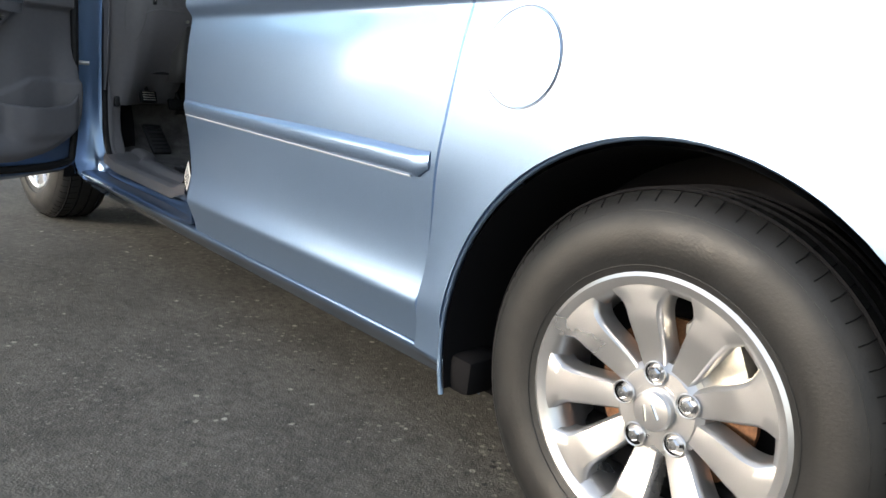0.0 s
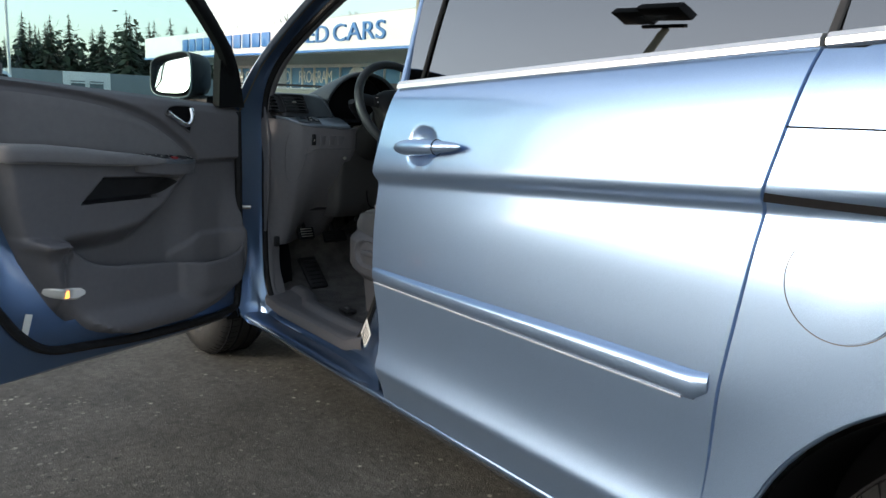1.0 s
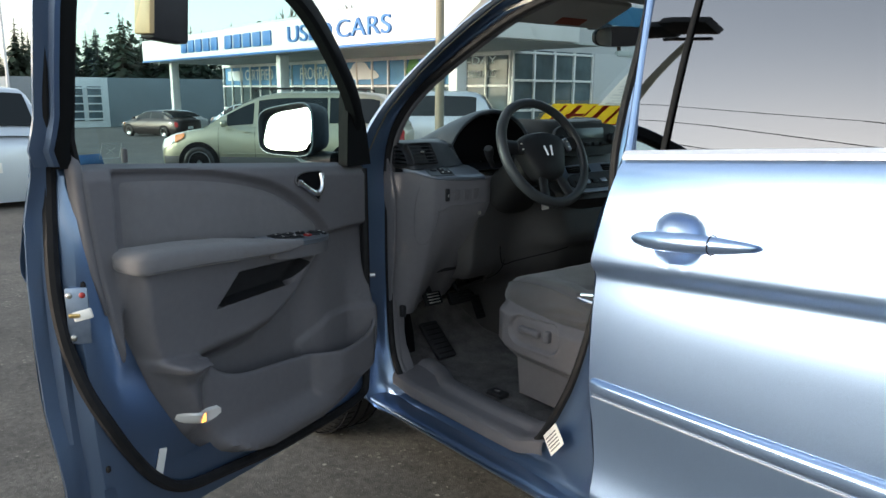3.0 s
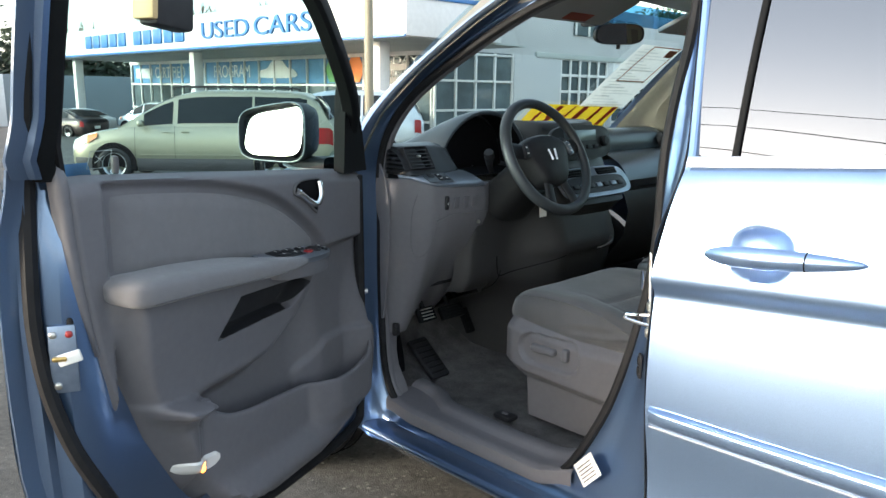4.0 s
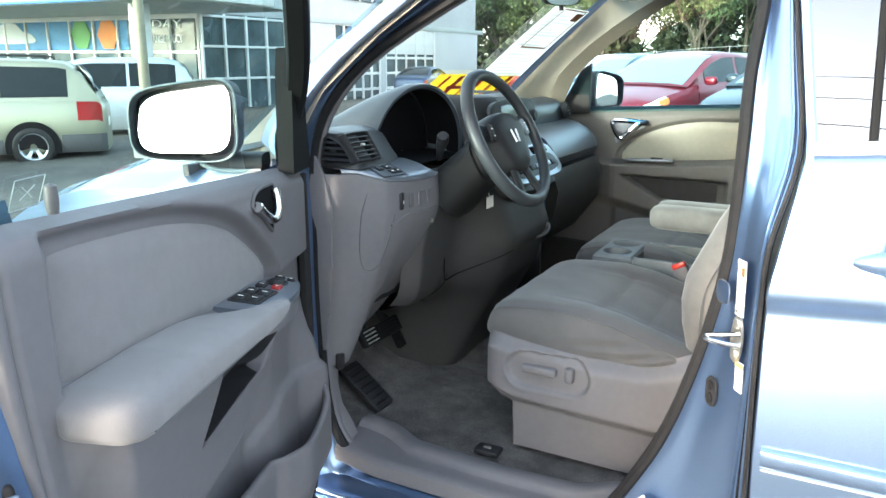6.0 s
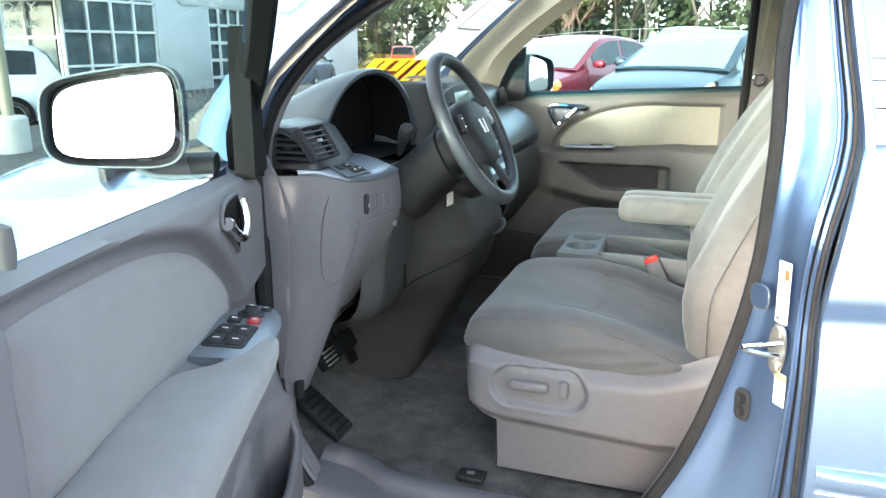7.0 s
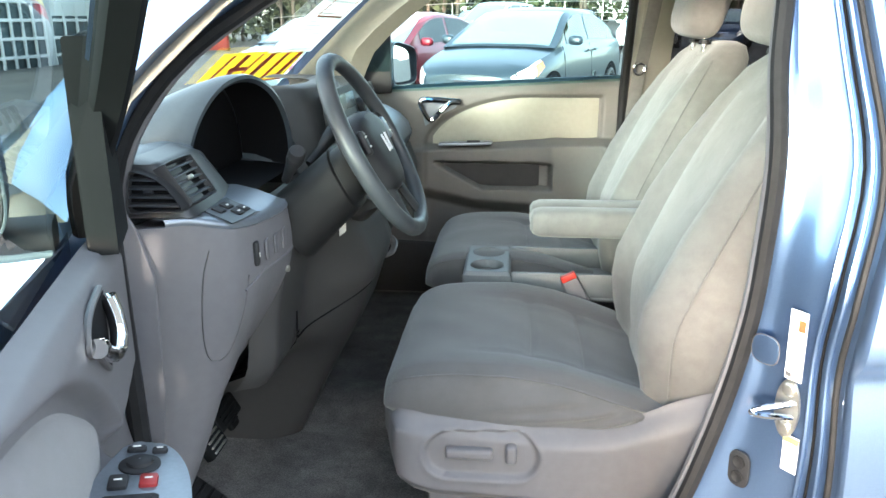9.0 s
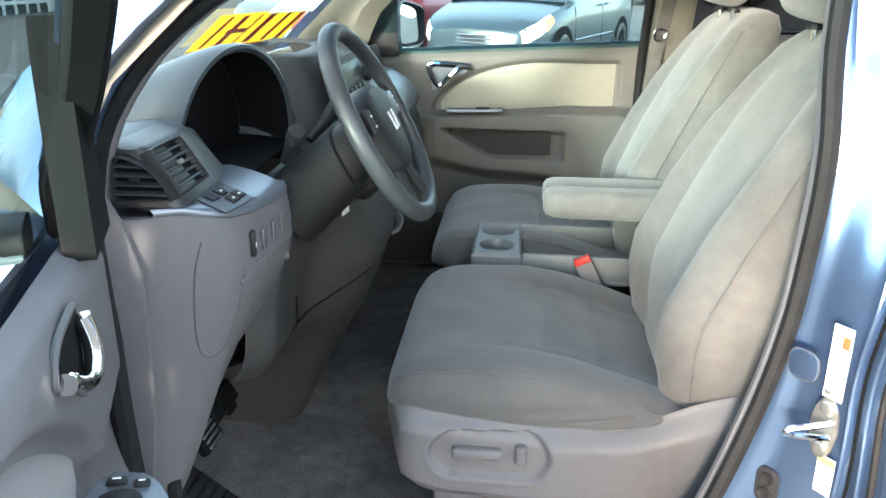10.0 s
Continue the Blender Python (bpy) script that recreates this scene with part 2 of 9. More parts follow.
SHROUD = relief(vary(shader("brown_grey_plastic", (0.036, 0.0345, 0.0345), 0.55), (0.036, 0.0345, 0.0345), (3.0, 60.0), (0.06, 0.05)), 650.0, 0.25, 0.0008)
PILLAR = relief(vary(shader("grey_beige_pillar_trim", (0.165, 0.158, 0.134), 0.6), (0.165, 0.158, 0.134), (3.0, 60.0), (0.05, 0.04)), 650.0, 0.25, 0.0008)
BEIGE = relief(vary(shader("warm_grey_plastic", (0.27, 0.262, 0.215), 0.55), (0.27, 0.262, 0.215), (3.0, 60.0), (0.05, 0.04)), 650.0, 0.25, 0.0008)
WARM = relief(vary(shader("warm_grey_door_plastic", (0.108, 0.103, 0.096), 0.55), (0.108, 0.103, 0.096), (3.0, 60.0), (0.05, 0.04)), 650.0, 0.25, 0.0008)
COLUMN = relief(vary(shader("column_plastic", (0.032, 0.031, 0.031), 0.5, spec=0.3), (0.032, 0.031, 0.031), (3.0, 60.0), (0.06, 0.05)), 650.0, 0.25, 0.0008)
LINER = relief(vary(shader("headliner_felt", (0.42, 0.41, 0.39), 0.95), (0.42, 0.41, 0.39), (8.0, 300.0), (0.05, 0.08)), 500.0, 0.3, 0.001)
CARPET = relief(vary(shader("worn_grey_carpet", (0.100, 0.093, 0.089), 0.97), (0.100, 0.093, 0.089), (5.0, 18.0, 260.0), (0.35, 0.30, 0.40)), 380.0, 0.9, 0.004)
WHITE = vary(shader("white_paper", (0.75, 0.74, 0.7), 0.6), (0.75, 0.74, 0.7), (20.0,), (0.04,))
GLASS = pane("clear_window_glass", (0.80, 0.93, 0.92))
DOORGLASS = pane("green_window_glass", (0.60, 0.81, 0.83))
TINT = pane("dark_privacy_glass", (0.10, 0.10, 0.105), 0.24)
MIRROR = shader("mirror_glass", (0.92, 0.94, 0.95), 0.01, 1.0)
RED = shader("red_plastic", (0.55, 0.03, 0.02), 0.35)
DULLRED = shader("dull_red_plastic", (0.28, 0.02, 0.02), 0.4)
AMBER = glow("lit_amber_lens", (1.0, 0.35, 0.05), 2.0)
LENS = shader("clear_lens", (0.8, 0.78, 0.74), 0.12, 0.0, 1.0)


def asphalt():
    m = shader("worn_asphalt", (0.05, 0.048, 0.045), 0.85)
    vary(m, (0.074, 0.068, 0.058), (0.35, 2.2, 9.0, 40.0), (0.25, 0.25, 0.16, 0.36))
    nt, n = m.node_tree, m.node_tree.nodes

    def stones(scale, lo, hi, colour, patch=None):
        """Pale stones showing in the surface, where patch is set only in patches of that many to the metre."""
        vo = n.new("ShaderNodeTexVoronoi")
        vo.inputs["Scale"].default_value = scale
        nt.links.new(n["Texture Coordinate"].outputs["Object"], vo.inputs["Vector"])
        speck = ramp(m, vo.outputs["Color"], [(lo, 0.0), (hi, 1.0)])
        core = ramp(m, vo.outputs["Distance"], [(0.30, 1.0), (0.48, 0.0)])
        fac = n.new("ShaderNodeMath")
        fac.operation = "MULTIPLY"
        nt.links.new(speck, fac.inputs[0])
        nt.links.new(core, fac.inputs[1])
        if patch:
            gate = ramp(m, noise_node(m, patch).outputs["Fac"], [(0.46, 0.0), (0.62, 1.0)])
            both = n.new("ShaderNodeMath")
            both.operation = "MULTIPLY"
            nt.links.new(fac.outputs[0], both.inputs[0])
            nt.links.new(gate, both.inputs[1])
            fac = both
        mx = n.new("ShaderNodeMix")
        mx.data_type = "RGBA"
        base = n["Principled BSDF"].inputs["Base Color"].links[0].from_socket
        nt.links.new(fac.outputs[0], mx.inputs[0])
        nt.links.new(base, mx.inputs[6])
        mx.inputs[7].default_value = (*colour, 1)
        nt.links.new(mx.outputs[2], n["Principled BSDF"].inputs["Base Color"])
        return vo

    fine = stones(150.0, 0.80, 0.90, (0.19, 0.18, 0.155))
    stones(62.0, 0.72, 0.84, (0.23, 0.215, 0.18), 1.7)
    stones(48.0, 0.86, 0.90, (0.40, 0.38, 0.32), 2.6)
    stones(55.0, 0.80, 0.88, (0.022, 0.021, 0.021), 2.1)
    relief(m, 90.0, 0.35, 0.004, src=fine.outputs["Distance"])
    relief(m, 220.0, 0.5, 0.004)
    return m


ASPHALT = asphalt()

# ---------------------------------------------------------------- ground
bm = bmesh.new()


def z_ground(x, y):
    """The lot falls gently towards the showroom and rises a little beyond the passenger side."""
    return -0.028 * max(0.0, min(-x, 150.0) - 2.5) + 0.012 * max(0.0, min(y, 120.0) - 4.0) * ease(-25.0, -8.0, x)


g = [-900, -300, -150, -90, -50, -25, -20, -16, -12, -8, -6, -4, -2.5, 0, 2, 4, 7, 10, 20, 30, 60, 90, 120, 300, 900]
sheet(bm, [[V((x, y, z_ground(x, y))) for x in g] for y in g])
tagged(part("ground", bm, ASPHALT, None), "worn grey asphalt of the car lot", "ground", kind="structure")

# ---------------------------------------------------------------- the minivan
MID = 0.98           # middle of the car across
van = thing("minivan", "light blue metallic minivan with its driver's door open", "minivan", at=(-1.5, MID, 0))


def z_belt(x):
    return 1.20 + 0.0726 * (x + 1.62) if x > -1.62 else 1.20 + 0.05 * (x + 1.62)


def z_crease(x):
    return 0.967 + 0.0715 * (x + 1.655)


def z_mould(x):
    return 0.686 + 0.008 * (x + 1.63)


def y_side(x, z):
    """The left flank's skin; 0 is its outermost."""
    zc, zb, zm = z_crease(x), z_belt(x), z_mould(x)
    def line(q):
        return interp(q, [(0.17, 0.10), (0.21, 0.075), (0.25, 0.062), (0.30, 0.051), (0.345, 0.034), (0.376, 0.0205), (0.386, 0.0178), (0.392, 0.0180), (0.41, 0.0220), (0.46, 0.0325),
                   (0.55, 0.026), (zm - 0.06, 0.010), (zm, 0.002), (zm + 0.08, 0.003), (zc - 0.14, 0.0060), (zc - 0.09, 0.0110), (zc - 0.040, 0.0185), (zc - 0.031, 0.0190), (zc - 0.020, 0.0130), (zc - 0.009, 0.002),
                   (zc + 0.002, -0.004), (zc + 0.02, -0.003), (zc + 0.07, 0.005), (zb - 0.09, 0.017), (zb - 0.045, 0.028), (zb - 0.015, 0.040), (zb, 0.052), (1.68, 0.225), (1.72, 0.30)])
    w = 0.003 + 0.020 * ease(0.42, 0.50, z) * ease(0.05, 0.15, abs(z - zc + 0.02)) * ease(zb, zb - 0.05, z)
    y = sum(k * line(z + d * w) for d, k in ((-2.0, 0.06), (-1.0, 0.24), (0.0, 0.40), (1.0, 0.24), (2.0, 0.06)))
    y += 0.030 * ease(0.55, 1.1, x) ** 2 * 2.0
    if x < -3.0:
        y += 0.10 * ease(-3.0, -3.95, x) ** 2
    return y


def y_door(x, z):
    y = y_side(x, z)
    d = (abs(x + 1.437) / 0.058) ** 2.6 + (abs(z - 1.055) / 0.050) ** 2.6
    return y + (0.016 * (1 - d) ** 0.8 if d < 1 else 0.0)


ARCH = 0.476


def y_quarter(x, z):
    """The quarter panel, with a soft flare round the wheel."""
    y = y_side(x, z)
    d = math.hypot(x, z - 0.355)
    y = lerp(y, 0.006, 0.75 * (1 - ease(ARCH, ARCH + 0.16, d)))
    if z < 0.42:
        y = lerp(y, 0.03, ease(0.42, 0.25, z))
    return y


def rows_side(x):
    zc, zb, zm = z_crease(x), z_belt(x), z_mould(x)
    return [0.285, 0.31, 0.335, 0.352, 0.366, 0.376, 0.381, 0.386, 0.391, 0.398, 0.41, 0.435, 0.47, 0.52, 0.57, zm - 0.06, zm - 0.03, zm, zm + 0.03, zm + 0.06, *[lerp(zm + 0.06, zc - 0.09, q / 7) for q in range(1, 7)], zc - 0.09,
            zc - 0.075, zc - 0.062, zc - 0.052, zc - 0.043, zc - 0.037, zc - 0.032, zc - 0.027, zc - 0.022, zc - 0.017, zc - 0.012, zc - 0.007, zc - 0.002, zc + 0.003, zc + 0.011, zc + 0.022, zc + 0.029, zc + 0.036, zc + 0.043, zc + 0.05, zc + 0.057, zc + 0.064, zc + 0.071, zc + 0.078, zc + 0.085, zc + 0.092,
            zc + 0.099, zc + 0.106, zc + 0.113, zc + 0.120, zc + 0.127, zc + 0.134, zc + 0.141, zb - 0.07, zb - 0.045, zb - 0.025, zb - 0.01, zb]


def x_slide_front(z):
    return interp(z, [(0.27, -1.640), (0.5, -1.645), (0.97, -1.655), (1.2, -1.622), (1.66, -1.70)])


def x_slide_rear(z):
    return interp(z, [(0.27, -0.566), (0.48, -0.550), (0.70, -0.530), (0.90, -0.507), (1.05, -0.492), (1.285, -0.452), (1.66, -0.44)])


def skin(bm, rows, inward, depth=0.030):
    """A panel's outer skin with its edges rolled in by depth."""
    n, k = len(rows), len(rows[0])
    grid = loft(bm, rows, False)
    edge = [grid[0][j] for j in range(k)] + [grid[i][-1] for i in range(1, n)] + [grid[-1][j] for j in range(k - 2, -1, -1)] + [grid[i][0] for i in range(n - 2, 0, -1)]
    c = sum((v.co for v in edge), V()) / len(edge)
    last = edge
    for f, s in ((0.004, 0.0025), (0.012, 0.004), (depth, 0.004)):
        new_ring = []
        for v in edge:
            d = V((v.co.x - c.x, 0, v.co.z - c.z)).normalized()
            new_ring.append(bm.verts.new(v.co + V(inward) * f + d * s))
        for i in range(len(edge)):
            j = (i + 1) % len(edge)
            bm.faces.new((last[i], last[j], new_ring[j], new_ring[i]))
        last = new_ring


# sliding door
bm = bmesh.new()
us = sorted(set([round(u, 4) for u in list(np.linspace(0, 1, 30)) + list(np.linspace(0.12, 0.26, 22))]))
nrow = len(rows_side(-1.0))
grid = []
for i in range(nrow):
    line = []
    for u in us:
        x = -1.1
        for _ in range(3):
            z = rows_side(x)[i]
            x = lerp(x_slide_front(z) + 0.003, x_slide_rear(z) - 0.003, u)
        line.append(V((x, y_door(x, z), z)))
    grid.append(line)
skin(bm, grid, (0, 1, 0))
slide = part("sliding_door", bm, BLUE, van, "blue sliding door with a body-coloured moulding")
bm = bmesh.new()
xs = np.linspace(-1.634, -0.549, 40)
rings = []
for x in xs:
    zm, e = z_mould(x), 1.0
    tip = ease(-0.549, -0.580, x)
    h0, h1 = 0.034, lerp(0.011, 0.024, ease(-1.5, -0.7, x))
    if x < -1.6:
        h1 = 0.010
    mid = zm + lerp(0.003, 0, tip)
    t = lerp(0.006, 0.016, tip) * lerp(0.6, 1, ease(-1.634, -1.60, x))
    y = y_side(x, zm)
    rings.append([V((x - (0.012 * (1 - tip) if s in (0, 1) else 0), y - t * d, mid + q * (h1 if q > 0 else h0 * lerp(0.45, 1, tip)))) for s, (q, d) in
                  enumerate([(-1, -0.2)] + [(q, 1 - abs(q) ** 2.8) for q in (-0.97, -0.9, -0.78, -0.6, -0.4, -0.15, 0.1, 0.35, 0.55, 0.72, 0.84, 0.92, 0.97)] + [(1.0, -0.2)])])
loft(bm, rings, True, True, True)
part("side_moulding", bm, BLUE, slide, "blue rubbing strip", 70)
bm = bmesh.new()
tube(bm, [(x, y_side(x, z_mould(x)) - 0.003, z_mould(x) - 0.0345) for x in np.linspace(-1.632, -0.60, 30)], 0.0024, 6)
part("moulding_lip", bm, shader("pale_lip", (0.40, 0.43, 0.48), 0.4, 0.5), slide)
# its handle: a slim spindle over a dished cup
bm = bmesh.new()
rings = []
for i in range(25):
    t = i / 24
    x = lerp(-1.535, -1.258, t)
    r = 0.021 * interp(t, [(0, 0.25), (0.04, 0.55), (0.12, 0.82), (0.25, 0.98), (0.42, 1.0), (0.6, 0.9), (0.75, 0.74), (0.88, 0.55), (0.96, 0.38), (1.0, 0.12)])
    z = lerp(1.046, 1.068, t)
    y = y_side(x, z) - 0.016 - 0.010 * math.sin(math.pi * t)
    rings.append([V((x, y + 0.8 * r * math.cos(a), z + r * math.sin(a))) for a in [2 * math.pi * j / 14 for j in range(14)]])
loft(bm, rings, True, True, True)
part("door_handle", bm, BLUE, slide, "blue spindle-shaped handle over a round cup")
for x0, z0 in ((-1.515, 1.048), (-1.345, 1.062)):
    bm = bmesh.new()
    rbox(bm, (x0, y_side(x0, z0) - 0.006, z0), (0.03, 0.03, 0.018), 0.006)
    part("handle_foot", bm, BLUE, slide)
bm = bmesh.new()
tube(bm, [(-1.345, y_side(-1.345, 1.06) - 0.020 + 0.0195 * math.cos(a), 1.0605 + 0.0195 * math.sin(a)) for a in np.linspace(0, 2 * math.pi, 20)], 0.0012, 5)
part("handle_seam", bm, DEEP, slide)
# belt strip and glass of the sliding door
bm = bmesh.new()
rings = []
for x in np.linspace(-1.618, -0.456, 30):
    zb, y = z_belt(x), 0.052
    rings.append([V((x, y + a, zb + b)) for a, b in ((0.004, -0.002), (-0.006, 0.002), (-0.006, 0.012), (0.002, 0.022), (0.02, 0.022), (0.03, -0.002))])
loft(bm, rings, True, True, True)
part("belt_strip", bm, shader("pale_satin_strip", (0.66, 0.68, 0.70), 0.25, 0.7), slide, "pale satin metal strip")


def window_sheet(x0, x1, z_lo, z_hi, off=0.012, nx=18, nz=8, side=1):
    """A curved pane along the flank."""
    rows = []
    for j in range(nz + 1):
        line = []
        for i in range(nx + 1):
            xx = lerp(x0(0), x1(0), i / nx)
            z = lerp(z_lo(xx), z_hi(xx), j / nz)
            x = lerp(x0(z), x1(z), i / nx)
            y = y_side(x, z) + off - 0.008 * math.sin(math.pi * j / nz)
            line.append(V((x, y if side > 0 else 2 * MID - y, z)))
        rows.append(line)
    return rows


Z_ROOF = lambda x: 1.635 - 0.03 * ease(-1.0, 1.0, x)
bm = bmesh.new()
sheet(bm, window_sheet(lambda z: x_slide_front(z) + 0.016 if z else -1.6, lambda z: x_slide_rear(z) - 0.004 if z else -0.45, lambda x: z_belt(x) + 0.018, Z_ROOF), (0, 0.004, 0))
part("side_window", bm, TINT, slide, "dark tinted sliding-door window")
bm = bmesh.new()
tube(bm, [(lerp(-1.528, -1.545, t), y_side(-1.53, lerp(1.225, 1.63, t)) + 0.006 - 0.007 * math.sin(math.pi * t), lerp(1.222, 1.63, t)) for t in np.linspace(0, 1, 10)], 0.007, 8, flat=0.5, up=(0, 1, 0))
part("window_divider", bm, SAIL, slide)
bm = bmesh.new()
tube(bm, [(x_slide_rear(z) + 0.004, y_side(-0.45, z) + 0.006, z) for z in np.linspace(1.29, 1.63, 8)], 0.008, 8, flat=0.5, up=(0, 1, 0))
part("window_divider", bm, BLACK, slide)
bm = bmesh.new()
rows = []
for z in np.linspace(1.19, 1.655, 12):
    x0 = x_slide_front(z)
    rows.append([V((x0 + d, y_side(x0, z) + o, z)) for d, o in ((0.0, 0.045), (0.0, 0.008), (0.003, 0.002), (0.014, 0.0), (0.018, 0.003), (0.019, 0.02))])
sheet(bm, rows)
part("door_frame", bm, BLUE, slide, "blue front edge of the sliding door's window frame")

# quarter panel
bm = bmesh.new()
arch_x = [-ARCH * math.cos(a) for a in np.linspace(0.30, math.pi - 0.30, 33)]
columns = []
first = [x_slide_rear(0.5) + 0.004, -0.515, -0.485]
fronts = [(0.0, 0.284), (0.2, 0.284), (0.4, 0.32), (0.6, 0.385), (0.8, 0.44)]
arch_front = lambda z: -ARCH if z < 0.355 else -math.sqrt(max(0.2, ARCH ** 2 - (z - 0.355) ** 2))
for k in range(len(fronts)):
    columns.append((-0.5, fronts[k][1]))
for x in arch_x:
    columns.append((x, 0.355 + math.sqrt(max(0, ARCH ** 2 - x * x))))
for x in (0.472, 0.49, 0.55, 0.65, 0.78, 0.90, 1.0, 1.06):
    columns.append((x, 0.44 if x < 0.48 else 0.30))
rows = []
nv = 41
for k, (x, z0) in enumerate(columns):
    line = []
    zc, zb = z_crease(x), z_belt(x)
    fixed = [zc - 0.10, zc - 0.075, zc - 0.055, zc - 0.043, zc - 0.036, zc - 0.030, zc - 0.024, zc - 0.018, zc - 0.012, zc - 0.006, zc - 0.001, zc + 0.005, zc + 0.02, zc + 0.05, zc + 0.1, zb - 0.08, zb - 0.05, zb - 0.025, zb]
    zs = list(np.linspace(z0, zc - 0.13, nv - len(fixed))) + fixed
    for z in zs:
        left = x_slide_rear(z) + 0.004
        shift = left - first[0]
        if k < len(fronts):
            right = arch_front(z) + shift * max(0.0, 1 - (arch_x[0] - first[0]) / 0.5) * ease(0.86, 0.96, z)
            xf = lerp(left, right, lerp(1.0, fronts[k][0], ease(z0, z0 + 0.22, z)) if k else 0.0)
            line.append(V((xf, y_quarter(xf, z), z)))
            continue
        shift *= max(0.0, 1 - (x - first[0]) / 0.5)
        if x >= -0.48:
            shift *= ease(0.86, 0.96, z)
        line.append(V((x + shift, y_quarter(x + shift, z), z)))
    rows.append(line)
skin(bm, rows, (0, 1, 0))
quarter = part("quarter_panel", bm, BLUE, van, "blue rear quarter panel with a round fuel flap")
bm = bmesh.new()
tube(bm, [(ARCH * math.cos(a), 0.024, 0.355 + ARCH * math.sin(a)) for a in np.linspace(-0.30, math.pi + 0.30, 40)], 0.006, 8)
part("arch_lip", bm, BLUE, quarter)
# fuel flap
FX, FZ, FR = -0.349, 0.925, 0.092
bm = bmesh.new()
rings = []
for r in (0.03, 0.06, 0.085, FR - 0.003, FR - 0.001):
    rings.append([V((FX + r * math.cos(a), y_quarter(FX + r * math.cos(a), FZ + r * math.sin(a)) - (0.0035 if r < FR - 0.002 else -0.004), FZ + r * math.sin(a))) for a in [2 * math.pi * j / 48 for j in range(48)]])
loft(bm, rings, True, True, False)
part("fuel_flap", bm, BLUE, quarter, "round blue fuel flap")
bm = bmesh.new()
tube(bm, [(FX + FR * math.cos(a), y_quarter(FX + FR * math.cos(a), FZ + FR * math.sin(a)) - 0.0005, FZ + FR * math.sin(a)) for a in [2 * math.pi * j / 60 for j in range(60)]], 0.0009, 6, closed=True)
part("flap_gap", bm, GREYD, quarter)
# rail slot and upper seam
bm = bmesh.new()
rings = []
for x in np.linspace(-0.488, 1.02, 24):
    zs = 1.047 + 0.012 * (x + 0.49)
    y = y_quarter(x, zs)
    rings.append([V((x, y - a, zs + b)) for a, b in ((-0.01, -0.012), (0.002, -0.011), (0.0015, 0.012), (-0.01, 0.013))])
loft(bm, rings, True, True, True)
part("door_rail", bm, DEEP, quarter, "dark recessed sliding-door rail")
bm = bmesh.new()
tube(bm, [(x, y_quarter(x, 1.158 + 0.02 * (x + 0.47)) + 0.0003, 1.158 + 0.02 * (x + 0.47)) for x in np.linspace(-0.472, 1.0, 24)], 0.0018, 6)
part("panel_seam", bm, DEEP, quarter)
bm = bmesh.new()
sheet(bm, window_sheet(lambda z: x_slide_rear(z) + 0.010 if z else -0.44, lambda z: 0.92, lambda x: z_belt(x) + 0.018, Z_ROOF), (0, 0.004, 0))
part("quarter_window", bm, TINT, van, "dark tinted rear side window")
bm = bmesh.new()
rings = []
for x in np.linspace(-0.446, 0.95, 30):
    zb = z_belt(x)
    y = y_side(x, zb)
    rings.append([V((x, y + a, zb + b)) for a, b in ((0.004, -0.002), (-0.006, 0.002), (-0.006, 0.012), (0.002, 0.022), (0.02, 0.022), (0.03, -0.002))])
loft(bm, rings, True, True, True)
part("belt_strip", bm, bpy.data.materials["pale_satin_strip"], van, "pale satin metal strip")

# sill under the doors, in the body blue darkened for its shade
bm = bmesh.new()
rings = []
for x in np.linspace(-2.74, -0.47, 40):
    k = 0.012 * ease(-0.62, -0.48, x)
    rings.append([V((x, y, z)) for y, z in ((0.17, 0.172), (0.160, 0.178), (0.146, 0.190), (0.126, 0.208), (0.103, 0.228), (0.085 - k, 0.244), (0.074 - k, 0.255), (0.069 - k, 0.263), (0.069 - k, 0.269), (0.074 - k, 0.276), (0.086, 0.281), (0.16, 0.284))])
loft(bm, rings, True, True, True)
part("sill", bm, SHADEBLUE, van, "blue sill below the doors")
bm = bmesh.new()
rbox(bm, (-0.432, 0.10, 0.262), (0.075, 0.12, 0.085), 0.02)
part("mud_guard", bm, DEEP, van)

# door opening: outer edge, painted jamb, inner edge
OUT = [(-2.690, 0.262), (-2.715, 0.42), (-2.722, 0.70), (-2.722, 0.95), (-2.715, 1.12), (-2.665, 1.275), (-2.510, 1.425), (-2.280, 1.580), (-2.05, 1.665), (-1.86, 1.688), (-1.72, 1.675), (-1.685, 1.55),
       (-1.648, 1.35), (-1.628, 1.20), (-1.655, 1.05), (-1.659, 0.93), (-1.655, 0.78), (-1.650, 0.60), (-1.647, 0.46), (-1.650, 0.34), (-1.70, 0.285), (-1.95, 0.272), (-2.25, 0.270), (-2.52, 0.266)]
INN = [(-2.615, 0.330), (-2.690, 0.44), (-2.712, 0.70), (-2.714, 0.95), (-2.715, 1.12), (-2.667, 1.250), (-2.545, 1.375), (-2.253, 1.540), (-2.05, 1.607), (-1.86, 1.625), (-1.745, 1.60), (-1.728, 1.48),
       (-1.735, 1.33), (-1.732, 1.20), (-1.734, 1.06), (-1.742, 0.95), (-1.768, 0.81), (-1.815, 0.64), (-1.870, 0.51), (-1.950, 0.375), (-2.02, 0.330), (-2.15, 0.318), (-2.35, 0.316), (-2.52, 0.316)]


def y_inner(z):
    return 0.17 + 0.26 * max(0.0, z - 1.2)


